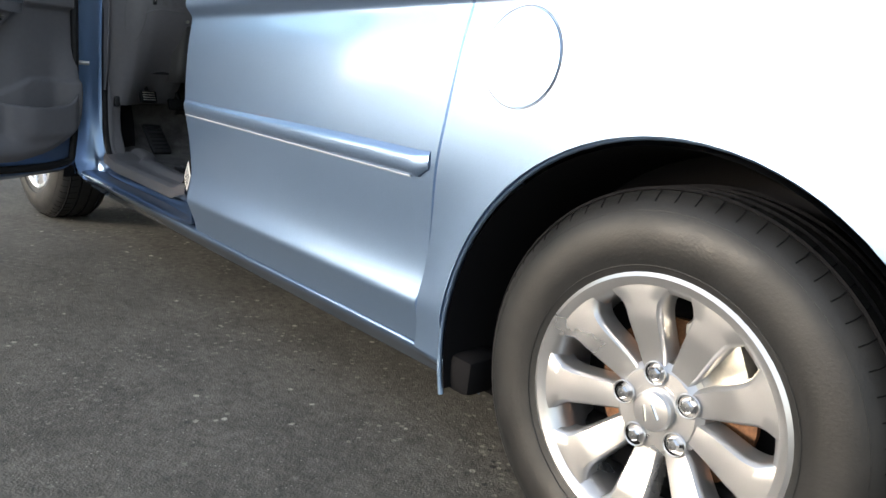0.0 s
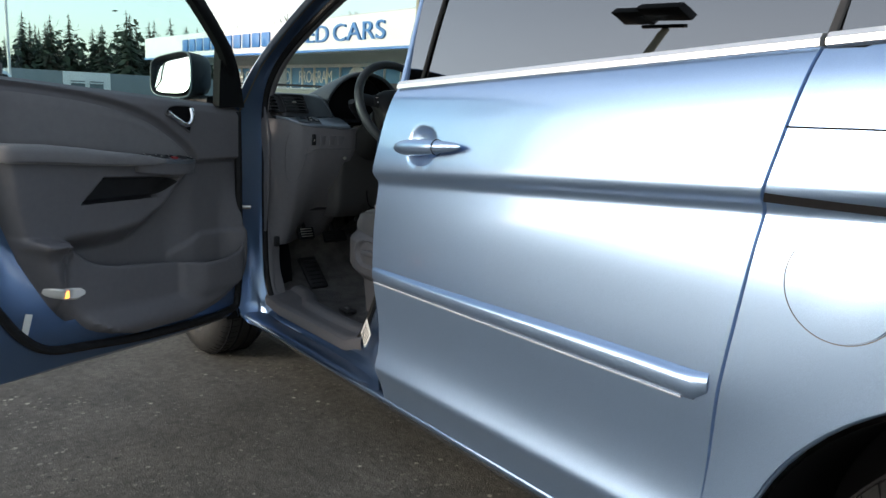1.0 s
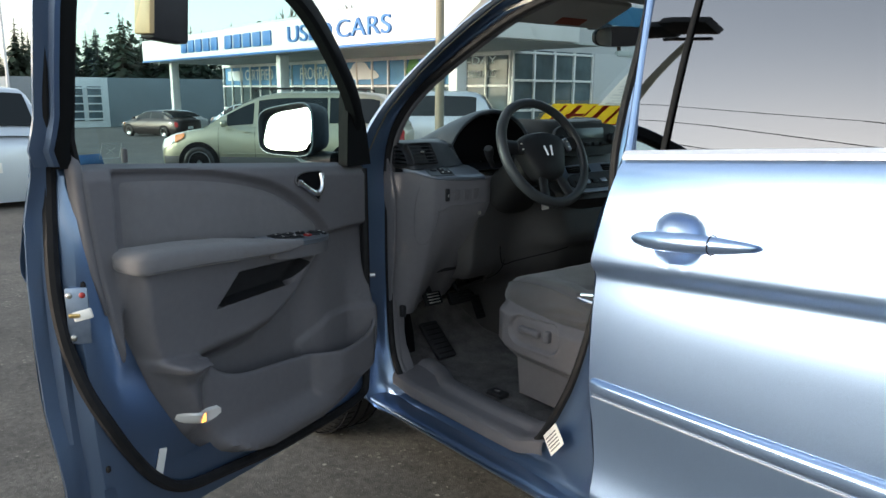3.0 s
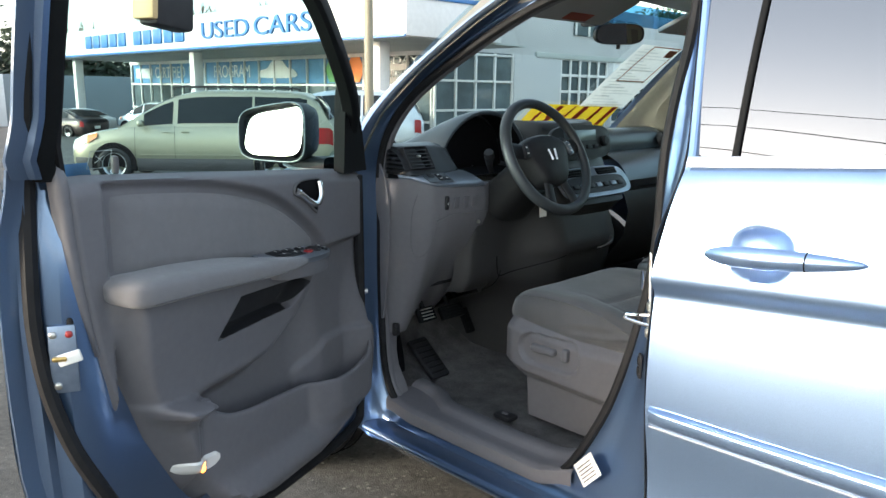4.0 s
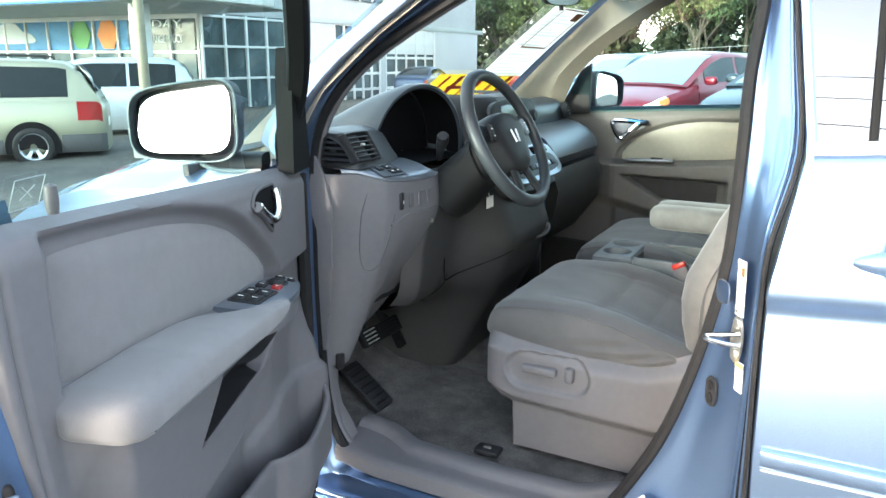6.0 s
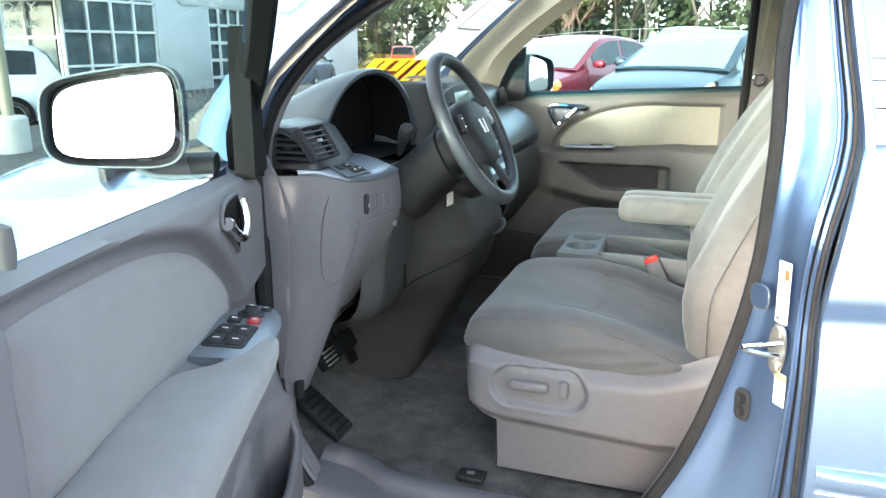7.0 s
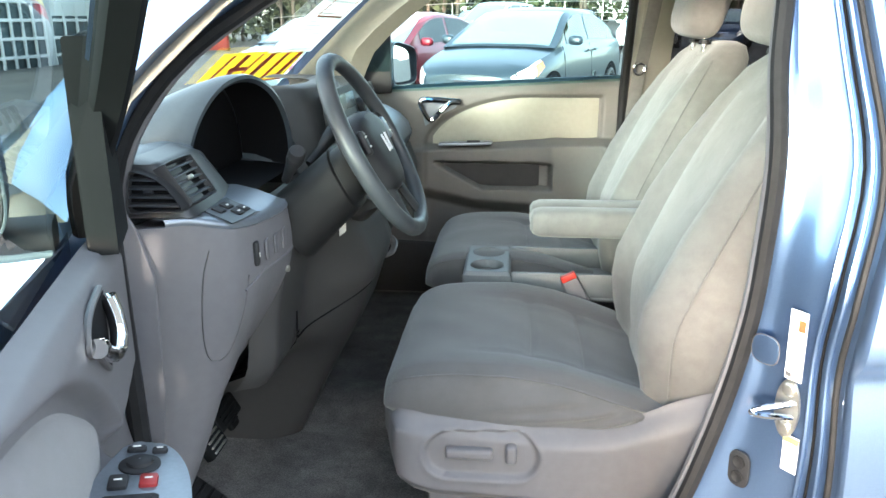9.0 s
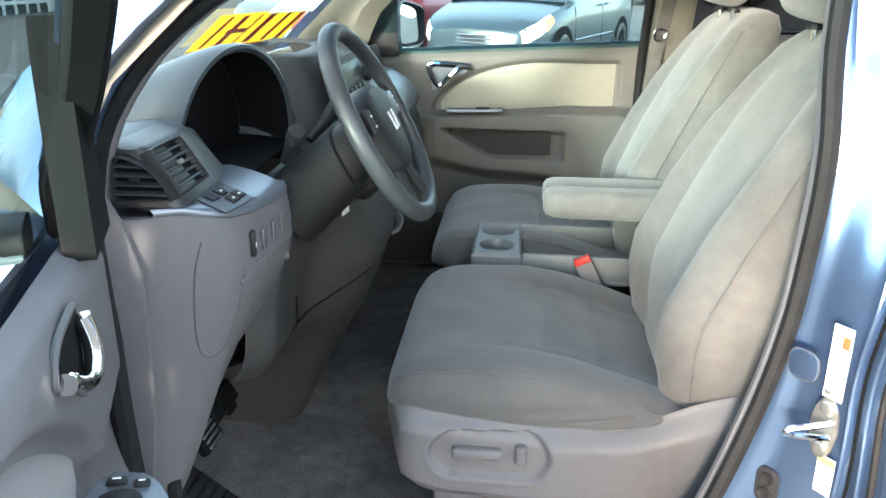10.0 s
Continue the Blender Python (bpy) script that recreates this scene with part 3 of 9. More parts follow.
outer = smooth_line([(x, y_side(x, z) + 0.004, z) for x, z in OUT], 4, True)
inner = smooth_line([(x, y_inner(z), z) for x, z in INN], 4, True)
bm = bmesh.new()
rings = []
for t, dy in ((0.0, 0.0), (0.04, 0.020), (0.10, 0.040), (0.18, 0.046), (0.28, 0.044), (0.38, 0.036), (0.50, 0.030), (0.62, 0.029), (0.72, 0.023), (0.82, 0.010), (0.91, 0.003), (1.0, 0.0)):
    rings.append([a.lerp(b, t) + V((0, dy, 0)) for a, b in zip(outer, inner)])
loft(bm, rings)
part("door_jamb", bm, SHADEBLUE, van, "blue painted door opening")
bm = bmesh.new()
tube(bm, [p + V((0, -0.004, 0)) for p in inner], 0.0125, 8, closed=True)
part("door_seal", bm, RUBBER, van, "black rubber door seal")
bm = bmesh.new()
c = sum(inner, V()) / len(inner)
inside = []
for p in inner:
    d = (c - p)
    d.y = 0
    inside.append(p + d.normalized() * 0.004)
rings = [inside, [p + V((0, 0.012, 0)) + (c - p).normalized() * 0.008 for p in inside], [p + V((0, 0.026, 0)) + (c - p).normalized() * 0.006 for p in inside]]
rings = [[V((p.x, q.y + 0, p.z)) if False else p for p, q in zip(r, inside)] for r in rings]
loft(bm, rings)
part("opening_trim", bm, GREY, van, "grey plastic trim round the door opening")
# A pillar and roof rail skin outside the opening
bm = bmesh.new()
edge = [p for p, q in zip(outer, range(len(outer)))][4 * 4: 10 * 4 + 1]
rows = []
for p in edge:
    t = ease(1.12, 1.66, p.z)
    f = V((-0.16, 0.12, 0.03)).lerp(V((0.0, 0.20, 0.085)), t)
    rows.append([p + V((0, 0.012, 0)), p, p + f * 0.12 + V((0, -0.006, 0.006)), p + f * 0.4 + V((0, -0.008, 0.010)), p + f * 0.75, p + f])
sheet(bm, rows)
part("a_pillar", bm, BLUE, van, "blue windscreen pillar and roof rail")
# strips of the B-post: pressed bead, groove and the sliding door's seal
def post_line(t, dy, dx=0.0):
    return [a.lerp(b, t) + V((dx, dy, 0)) for a, b in zip(outer, inner) if a.x > -1.715 and 0.36 < a.z < 1.64]


for nm, t, dy, dx, r_, mt in (("post_bead", 0.175, 0.0445, -0.001, 0.0045, SHADEBLUE), ("post_groove", 0.115, 0.040, -0.001, 0.0022, DEEP), ("post_bead", 0.075, 0.030, -0.001, 0.0040, SHADEBLUE), ("slide_seal", 0.020, 0.013, -0.002, 0.0052, RUBBER)):
    bm = bmesh.new()
    tube(bm, post_line(t, dy, dx), r_, 8)
    part(nm, bm, mt, van, "black rubber seal of the sliding door" if mt is RUBBER else "")
# B-post details: striker, cap, plug, labels
bm = bmesh.new()
plate(bm, oval(0, 0, 0.019, 0.046, 28), 0.004, axes((-1.700, 0.094, 0.853), (0.60, -0.80, 0), (0, 0, 1)), 0.001)
striker = part("striker", bm, STEEL, van, "bright steel door striker")
bm = bmesh.new()
tube(bm, smooth_line([(-1.696, 0.084, 0.866), (-1.722, 0.080, 0.862), (-1.748, 0.078, 0.858), (-1.755, 0.078, 0.853), (-1.748, 0.079, 0.848), (-1.722, 0.082, 0.844), (-1.694, 0.086, 0.842)], 4), 0.0048, 8)
part("striker_loop", bm, CHROME, striker, "bright pointed striker loop")
for dz in (-0.030, 0.031):
    bm = bmesh.new()
    blob(bm, (-1.704, 0.090, 0.853 + dz), (0.004, 0.010, 0.010), 0.7, 0.8, 14, 8, Matrix.Rotation(radians(37), 4, "Z"))
    part("striker_screw", bm, STEEL, striker)
m = axes((-1.735, 0.112, 0.935), (0.62, -0.78, 0), (0, 0, 1))
bm = bmesh.new()
plate(bm, oval(0, 0, 0.021, 0.021, 28, 0.7), 0.002, m, 0.0012)
cap_ = part("round_cap", bm, SHADEBLUE, van, "blue rounded cap pressed into the post")
bm = bmesh.new()
tube(bm, [m @ V((x_, y_, 0.0006)) for x_, y_ in oval(0, 0, 0.0218, 0.0218, 28, 0.7)], 0.0007, 5, closed=True)
part("cap_groove", bm, GREYD, cap_)
m = axes((-1.741, 0.139, 0.722), (0.64, -0.77, 0), (0, 0, 1))
bm = bmesh.new()
plate(bm, oval(0, 0, 0.018, 0.030, 28, 0.6), 0.004, m, 0.0015)
plug = part("rubber_plug", bm, BLACK, van, "black rubber plug with two holes")
for dz in (-0.0125, 0.0125):
    bm = bmesh.new()
    lathe(bm, [(0.0105, 0.004), (0.0105, 0.0065), (0.009, 0.007), (0.007, 0.0055), (0.001, 0.0052)], m @ Matrix.Translation((0, dz, 0)), 18)
    part("plug_hole", bm, RUBBER, plug)
MANILA = vary(shader("brown_print", (0.16, 0.085, 0.025), 0.6), (0.16, 0.085, 0.025), (200.0,), (0.3,))
LEMON = shader("yellow_print", (0.60, 0.53, 0.10), 0.6)
for zc_, w_, h_ in ((0.952, 0.026, 0.105), (0.782, 0.024, 0.058)):
    bm = bmesh.new()
    m = axes((-1.702 + 0.012 * (zc_ < 0.8), 0.088, zc_), (0.60, -0.80, 0), (-0.05, 0, 1))
    plate(bm, [(-w_ / 2, -h_ / 2), (w_ / 2, -h_ / 2), (w_ / 2, h_ / 2), (-w_ / 2, h_ / 2)], 0.002, m)
    lab = part("label", bm, WHITE, van, "white paper label")
    for x0, x1, y0, y1, mt in (((0.05, 0.42, 0.22, 0.38, MANILA), (-0.40, -0.36, -0.42, 0.42, GREYD), (-0.42, -0.1, -0.46, -0.40, GREYD)) if h_ > 0.08 else ((-0.5, 0.5, 0.32, 0.48, LEMON), (-0.3, 0.3, 0.1, 0.14, GREY))):
        bm = bmesh.new()
        plate(bm, [(w_ * x0, h_ * y0), (w_ * x1, h_ * y0), (w_ * x1, h_ * y1), (w_ * x0, h_ * y1)], 0.0028, m)
        part("print", bm, mt, lab)
bm = bmesh.new()
m = axes((-1.862, 0.128, 0.415), (0.66, -0.20, 0.72), (-0.72, 0.18, 0.66))
plate(bm, [(-0.045, -0.03), (0.045, -0.03), (0.045, 0.03), (-0.045, 0.03)], 0.002, m)
lab = part("label", bm, WHITE, van, "white tyre-pressure label")
bm = bmesh.new()
for k in range(5):
    plate(bm, [(-0.035, -0.022 + 0.009 * k), (0.030, -0.022 + 0.009 * k), (0.030, -0.019 + 0.009 * k), (-0.035, -0.019 + 0.009 * k)], 0.003, m)
part("print", bm, GREY, lab)


# ---------------------------------------------------------------- wheels
def wheel(name, at, side=-1, root=van, rad=0.360, rim=0.226, wide=0.225, spokes=9, turn=0.0, fine=True, tyre=None, alloy=None):
    """A wheel whose outer face looks along side * y; at is the middle of its outer face."""
    m = Matrix.Translation(at) @ (Matrix.Rotation(radians(90), 4, "X") if side < 0 else Matrix.Rotation(radians(-90), 4, "X")) @ Matrix.Rotation(turn, 4, "Z")
    n = 72 if fine else 28
    bm = bmesh.new()
    prof = [(rim - 0.012, -wide * 0.9), (rim + 0.02, -wide), (rad - 0.05, -wide - 0.004), (rad - 0.014, -wide + 0.016), (rad - 0.002, -wide + 0.04), (rad, -wide * 0.5), (rad - 0.002, -0.040), (rad - 0.010, -0.022),
            (rad - 0.020, -0.010), (rad - 0.034, 0.001), (rad - 0.05, 0.008), (rad - 0.068, 0.012), (rad - 0.090, 0.012), (rad - 0.11, 0.008), (rim + 0.022, 0.002), (rim + 0.006, -0.004), (rim - 0.004, -0.010), (rim - 0.012, -0.03)]
    lathe(bm, prof, m, n)
    body = part(name, bm, tyre or TYRE, root, "black tyre on a many-spoked silver alloy wheel")
    if fine:
        bm = bmesh.new()
        for r_, h_ in ((rad - 0.034, 0.0008), (rim + 0.018, 0.0015)):
            tube(bm, [m @ V((r_ * math.cos(a), r_ * math.sin(a), h_)) for a in [2 * math.pi * j / 80 for j in range(80)]], 0.0009, 5, closed=True)
        part("sidewall_rib", bm, tyre or TYRE, body)
        bm = bmesh.new()
        for k in range(4):
            h_ = -wide + 0.045 + k * (wide - 0.085) / 3
            tube(bm, [m @ V(((rad + 0.0005) * math.cos(a), (rad + 0.0005) * math.sin(a), h_)) for a in [2 * math.pi * j / 80 for j in range(80)]], 0.004, 5, closed=True)
        part("tread_groove", bm, DEEP, body)
        for j in range(64):                              # shoulder blocks of the tread
            a = 2 * math.pi * j / 64
            bm = bmesh.new()
            tube(bm, [m @ V((r_ * math.cos(a + k_), r_ * math.sin(a + k_), h_)) for r_, h_, k_ in ((rad + 0.0003, -0.075, 0.02), (rad + 0.0003, -0.040, 0.008), (rad - 0.0095, -0.0215, 0.0), (rad - 0.0195, -0.0095, 0.0))], 0.0011, 4)
            part("tread_sipe", bm, DEEP, body)
    bm = bmesh.new()
    lathe(bm, [(rim - 0.014, -0.20 * 0.9), (rim - 0.034, -0.10), (rim - 0.034, -0.04), (rim - 0.026, -0.016), (rim - 0.014, -0.006), (rim - 0.001, 0.0), (rim + 0.006, -0.004), (rim + 0.007, -0.012), (rim, -0.03)], m, n)
    part("rim", bm, alloy or ALLOY, body)
    bm = bmesh.new()
    face = lambda r: interp(r, [(0.0, -0.030), (0.04, -0.030), (0.065, -0.036), (0.10, -0.030), (0.16, -0.012), (rim - 0.022, -0.008)])
    for k in range(spokes):
        a = 2 * math.pi * k / spokes
        rot = Matrix.Rotation(a, 4, "Z")
        rings = []
        for r in np.linspace(0.045, rim - 0.012, 20):
            t = (r - 0.045) / (rim - 0.057)
            w = interp(t, [(0, 0.019), (0.12, 0.0225), (0.3, 0.027), (0.55, 0.031), (0.72, 0.0345), (0.80, 0.040), (0.87, 0.051), (0.92, 0.064), (0.96, 0.080), (1, 0.086)])
            f = face(r)
            rings.append([m @ rot @ V((r, y * w, f + d)) for y, d in ((-1.0, -0.05), (-1.0, -0.012), (-0.93, -0.006), (-0.78, -0.001), (-0.3, 0.0), (0.3, 0.0), (0.78, -0.001), (0.93, -0.006), (1.0, -0.012), (1.0, -0.05))])
        loft(bm, rings, True, True, True)
    part("spokes", bm, alloy or ALLOY, body)
    bm = bmesh.new()
    lathe(bm, [(0.001, -0.030), (0.072, -0.0325), (0.084, -0.044), (0.088, -0.08)], m, 36)
    part("hub", bm, alloy or ALLOY, body)
    if fine:
        bm = bmesh.new()
        lathe(bm, [(0.036, -0.032), (0.036, -0.020), (0.032, -0.015), (0.020, -0.0125), (0.001, -0.012)], m, 32)
        part("hub_cap", bm, alloy or ALLOY, body, "silver centre cap")
        bm = bmesh.new()
        for pts in (((-0.012, -0.014), (-0.008, 0.013)), ((0.012, -0.014), (0.008, 0.013))):
            tube(bm, [m @ V((pts[0][0], pts[0][1], -0.0115)), m @ V((pts[1][0], pts[1][1], -0.0115))], 0.0026, 6)
        part("emblem", bm, CHROME, body)
        for k in range(5):
            a = 2 * math.pi * (k + 0.5) / 5 + 0.66
            q = m @ Matrix.Translation((0.064 * math.cos(a), 0.064 * math.sin(a), 0))
            bm = bmesh.new()
            lathe(bm, [(0.0185, -0.0275), (0.0185, -0.034), (0.014, -0.036), (0.001, -0.036)], q, 18)
            part("lug_hole", bm, DEEP, body)
            bm = bmesh.new()
            lathe(bm, [(0.0185, -0.034), (0.0225, -0.0275), (0.0205, -0.0255), (0.0185, -0.0275)], q, 18)
            part("lug_collar", bm, alloy or ALLOY, body)
            bm = bmesh.new()
            lathe(bm, [(0.0125, -0.036), (0.0125, -0.024), (0.009, -0.020), (0.001, -0.019)], q, 6)
            part("lug_nut", bm, CHROME, body, "chrome lug nut", 20)
        bm = bmesh.new()
        lathe(bm, [(0.001, -0.095), (0.150, -0.095), (0.150, -0.108), (0.001, -0.108)], m, 40)
        part("brake_disc", bm, RUST, body, "rust-brown brake disc")
        bm = bmesh.new()
        rbox(bm, (0, 0, 0), (0.10, 0.16, 0.08), 0.02, m=Matrix())
        bmesh.ops.transform(bm, matrix=m @ Matrix.Translation((0.115, 0.06, -0.10)), verts=bm.verts)
        part("brake_caliper", bm, STEEL, body)
    bm = bmesh.new()
    lathe(bm, [(0.001, -0.14), (rim - 0.02, -0.14), (rim - 0.02, -0.16), (0.001, -0.16)], m, 32)
    part("backing_plate", bm, DEEP, body)
    return body


FWX = -3.17          # front axle
wheel("rear_wheel", (0.010, 0.035, 0.370), -1, rad=0.378, rim=0.235, turn=radians(27))
wheel("front_wheel", (FWX, 0.035, 0.341), -1, turn=radians(40))
wheel("rear_wheel", (0, 2 * MID - 0.035, 0.360), 1, fine=False)
wheel("front_wheel", (FWX, 2 * MID - 0.035, 0.341), 1, fine=False)
# wheel wells
for wx in (0.0, FWX):
    for s in (1, -1):
        bm = bmesh.new()
        m = Matrix.Translation((wx, 0.02 if s > 0 else 2 * MID - 0.02, 0.355)) @ Matrix.Rotation(radians(-90) * s, 4, "X")
        w_ = 0.462 if wx == 0 else 0.425
        prof = [(w_, 0.0), (w_ - 0.007, 0.10), (w_ - 0.017, 0.30)]
        rings = [[m @ V((r * math.cos(a), -s * r * math.sin(a), h)) for a in np.linspace(-0.27, math.pi + 0.27, 30)] for r, h in prof + [(0.1, 0.30)]]
        loft(bm, rings, False)
        part("wheel_well", bm, DEEP, van)

# ---------------------------------------------------------------- roof, nose, tail and far side
def y_far(y):
    return 2 * MID - y


bm = bmesh.new()
rows = []
for x in [-2.36, -2.28, -2.18, -2.06, -1.9, -1.7, -1.4, -1.0, -0.5, 0.0, 0.5, 0.85, 1.0]:
    e = interp(x, [(-2.36, 1.648), (-2.2, 1.682), (-2.06, 1.700), (-1.9, 1.715), (-1.7, 1.722), (0.5, 1.70), (1.0, 1.66)])
    rows.append([V((x - 0.09 * (1 - ((y - MID) / 0.70) ** 2) * ease(-1.6, -2.36, x), y, e + 0.055 * (1 - ((y - MID) / 0.70) ** 2))) for y in np.linspace(MID - 0.70, MID + 0.70, 15)])
sheet(bm, rows, (0, 0, -0.012))
roof = part("roof", bm, BLUE, van, "blue roof")
for s in (1, -1):
    bm = bmesh.new()
    rows = []
    for x in np.linspace(-2.06, 1.0, 22):
        e = interp(x, [(-2.06, 1.690), (-1.9, 1.715), (-1.7, 1.722), (0.5, 1.70), (1.0, 1.66)])
        line = [V((x, MID - 0.70, e)), V((x, 0.245, e - 0.006)), V((x, 0.215, e - 0.03)), V((x, y_side(x, Z_ROOF(x)) + 0.004, Z_ROOF(x))), V((x, y_side(x, Z_ROOF(x)) + 0.02, Z_ROOF(x) - 0.004))]
        if x < -1.7:
            line = line[:3] + [V((x, 0.215, e - 0.04)), V((x, 0.225, e - 0.045))]
        rows.append([p if s > 0 else V((p.x, y_far(p.y), p.z)) for p in line])
    sheet(bm, rows)
    part("roof_edge", bm, BLUE, roof)
bm = bmesh.new()
rows = []
for t in np.linspace(0, 1, 9):
    x0, z0, hw = lerp(-3.02, -2.36, t), lerp(1.085, 1.655, t), lerp(0.83, 0.68, t)
    rows.append([V((x0 - lerp(0.16, 0.09, t) * (1 - u * u) , MID + u * hw, z0 + 0.02 * math.sin(math.pi * t) + 0.02 * (1 - u * u) * t)) for u in np.linspace(-1, 1, 17)])
sheet(bm, rows)
screen = part("windscreen", bm, GLASS, van, "clear windscreen with a blue shade band")


def on_screen(t, u, off=0.006):
    """A place on the windscreen's inner face: t from its foot to its head, u from -1 to 1 across."""
    x0, z0, hw = lerp(-3.02, -2.36, t), lerp(1.085, 1.655, t), lerp(0.83, 0.68, t)
    return V((x0 - lerp(0.16, 0.09, t) * (1 - u * u) + off * 0.8, MID + u * hw, z0 + 0.02 * math.sin(math.pi * t) + 0.02 * (1 - u * u) * t - off))


bm = bmesh.new()
sheet(bm, [[on_screen(t, u, 0.008) for u in np.linspace(-0.97, 0.97, 17)] for t in (0.88, 0.92, 0.96, 0.995)])
part("shade_band", bm, pane("blue_shade_band", (0.10, 0.30, 0.52)), screen, "blue tinted band")
# cowl, bonnet, wings, bumper, lamps
NX = -0.14
bm = bmesh.new()
sheet(bm, [[V((x - lerp(0.18, 0.16, k) * (1 - u * u), MID + u * 0.84, z)) for u in np.linspace(-1, 1, 15)] for k, (x, z) in enumerate(((-2.99, 1.080), (-3.05, 1.068), (-3.10, 1.072)))])
part("cowl", bm, BLACK, van)
bm = bmesh.new()
sheet(bm, [[V((x + NX * (x < -3.2) - 0.14 * (1 - u * u) * k, MID + u * w, z + 0.055 * (1 - u * u) - 0.02 * u ** 4)) for u in np.linspace(-1, 1, 17)]
           for x, z, w, k in ((-3.08, 1.06, 0.83, 1.1), (-3.25, 1.03, 0.84, 1.0), (-3.45, 0.985, 0.83, 0.9), (-3.62, 0.925, 0.80, 0.8), (-3.74, 0.855, 0.76, 0.7), (-3.78, 0.80, 0.74, 0.7))], (0, 0, -0.02))
part("bonnet", bm, BLUE, van, "blue bonnet")
for s in (1, -1):
    bm = bmesh.new()
    columns = [(-2.732, 0.25)]
    columns += [(FWX - 0.44 * math.cos(a), 0.355 + 0.44 * math.sin(a)) for a in np.linspace(math.pi - 0.30, 0.30, 25)]
    columns += [(-3.64, 0.30), (-3.74, 0.30), (-3.86, 0.30), (-3.96, 0.32)]
    columns = [c_ for c_ in columns if c_[0] <= -2.73]
    rows = []
    for x, z0 in columns:
        top = interp(x, [(-3.96, 0.80), (-3.86, 0.865), (-3.74, 0.925), (-3.59, 0.975), (-3.39, 1.02), (-3.08, 1.05), (-2.73, 1.12)])
        rows.append([V((x, y_side(x, z) if s > 0 else y_far(y_side(x, z)), z)) for z in np.linspace(z0, top - 0.02, 14)] + [V((x, (lambda w: w if s > 0 else y_far(w))(MID - 0.835 + 0.02 * (x < -3.5)), top + 0.012))])
    sheet(bm, rows)
    part("front_wing", bm, BLUE, van)
    bm = bmesh.new()
    blob(bm, (-3.84, 0.24 if s > 0 else y_far(0.24), 0.76), (0.17, 0.13, 0.07), 0.6, 0.8, 20, 12, Matrix.Rotation(radians(-30 * s), 4, "Z"))
    part("headlamp", bm, LENS, van)
bm = bmesh.new()
sheet(bm, [[V((-3.94 - d - 0.16 * (1 - u * u), MID + u * (0.86 - 0.02 * k), z)) for u in np.linspace(-1, 1, 17)] for k, (z, d) in enumerate(((0.80, 0.0), (0.72, 0.03), (0.60, 0.05), (0.48, 0.06), (0.36, 0.03), (0.24, -0.02), (0.20, -0.2)))])
part("front_bumper", bm, BLUE, van)
bm = bmesh.new()
sheet(bm, [[V((x + 0.10 * (1 - u * u) , MID + u * w, z)) for u in np.linspace(-1, 1, 17)] for z, x, w in ((1.66, 0.98, 0.70), (1.5, 1.05, 0.78), (1.3, 1.10, 0.86), (1.05, 1.12, 0.90), (0.7, 1.12, 0.90), (0.45, 1.10, 0.90), (0.26, 1.02, 0.88))])
part("tailgate", bm, BLUE, van)
bm = bmesh.new()
rbox(bm, (-1.35, MID, 0.235), (4.6, 1.72, 0.06), 0.02)
part("underbody", bm, DEEP, van)

# far side: closed doors, glass
for x0, x1 in ((-2.715, -1.655), (-1.645, -0.50)):
    bm = bmesh.new()
    grid = []
    for i in range(nrow):
        line = []
        for u in np.linspace(0, 1, 12):
            x = lerp(x0, x1, u)
            z = rows_side(x)[i]
            line.append(V((x, y_far(y_side(x, z)), z)))
        grid.append(line)
    skin(bm, grid, (0, -1, 0), 0.02)
    part("side_door", bm, BLUE, van)
bm = bmesh.new()
rows = []
for x, z0 in [(-0.49, 0.25)] + [(-ARCH * math.cos(a), 0.355 + ARCH * math.sin(a)) for a in np.linspace(0.3, math.pi - 0.3, 24)] + [(0.5, 0.3), (0.8, 0.3), (1.06, 0.3)]:
    rows.append([V((x, y_far(y_quarter(x, z)), z)) for z in np.linspace(z0, z_belt(x), 16)])
sheet(bm, rows)
part("far_quarter_panel", bm, BLUE, van)
bm = bmesh.new()
sheet(bm, [[V((x, y_far(y_), z_)) for y_, z_ in ((0.16, 0.175), (0.08, 0.185), (0.06, 0.23), (0.07, 0.275), (0.16, 0.285))] for x in np.linspace(-2.74, -0.47, 12)])
part("far_sill", bm, BLUE, van)
bm = bmesh.new()
sheet(bm, window_sheet(lambda z: x_slide_front(z) + 0.06 if z else -1.6, lambda z: 0.92, lambda x: z_belt(x), Z_ROOF, side=-1))
part("far_side_window", bm, TINT, van, "dark tinted rear windows")


def x_apil(z):
    """The lower rear edge of the windscreen pillar."""
    return interp(z, [(1.10, -2.72), (1.27, -2.66), (1.425, -2.50), (1.58, -2.27), (1.66, -2.05)])


def x_far(z):
    """The same on the passenger side, seen from within."""
    return interp(z, [(1.10, -2.72), (1.27, -2.645), (1.375, -2.535), (1.43, -2.455), (1.50, -2.355), (1.60, -2.17), (1.66, -2.05)])


bm = bmesh.new()
sheet(bm, window_sheet(lambda z: x_far(z) + 0.02 if z else -2.6, lambda z: x_slide_front(z) - 0.03 if z else -1.68, lambda x: z_belt(x) - 0.03, lambda x: min(1.615, interp(x, [(-2.72, 1.10), (-2.535, 1.375), (-2.355, 1.50), (-2.17, 1.595), (-2.05, 1.615)])), side=-1))
part("passenger_window", bm, DOORGLASS, van, "clear passenger window")
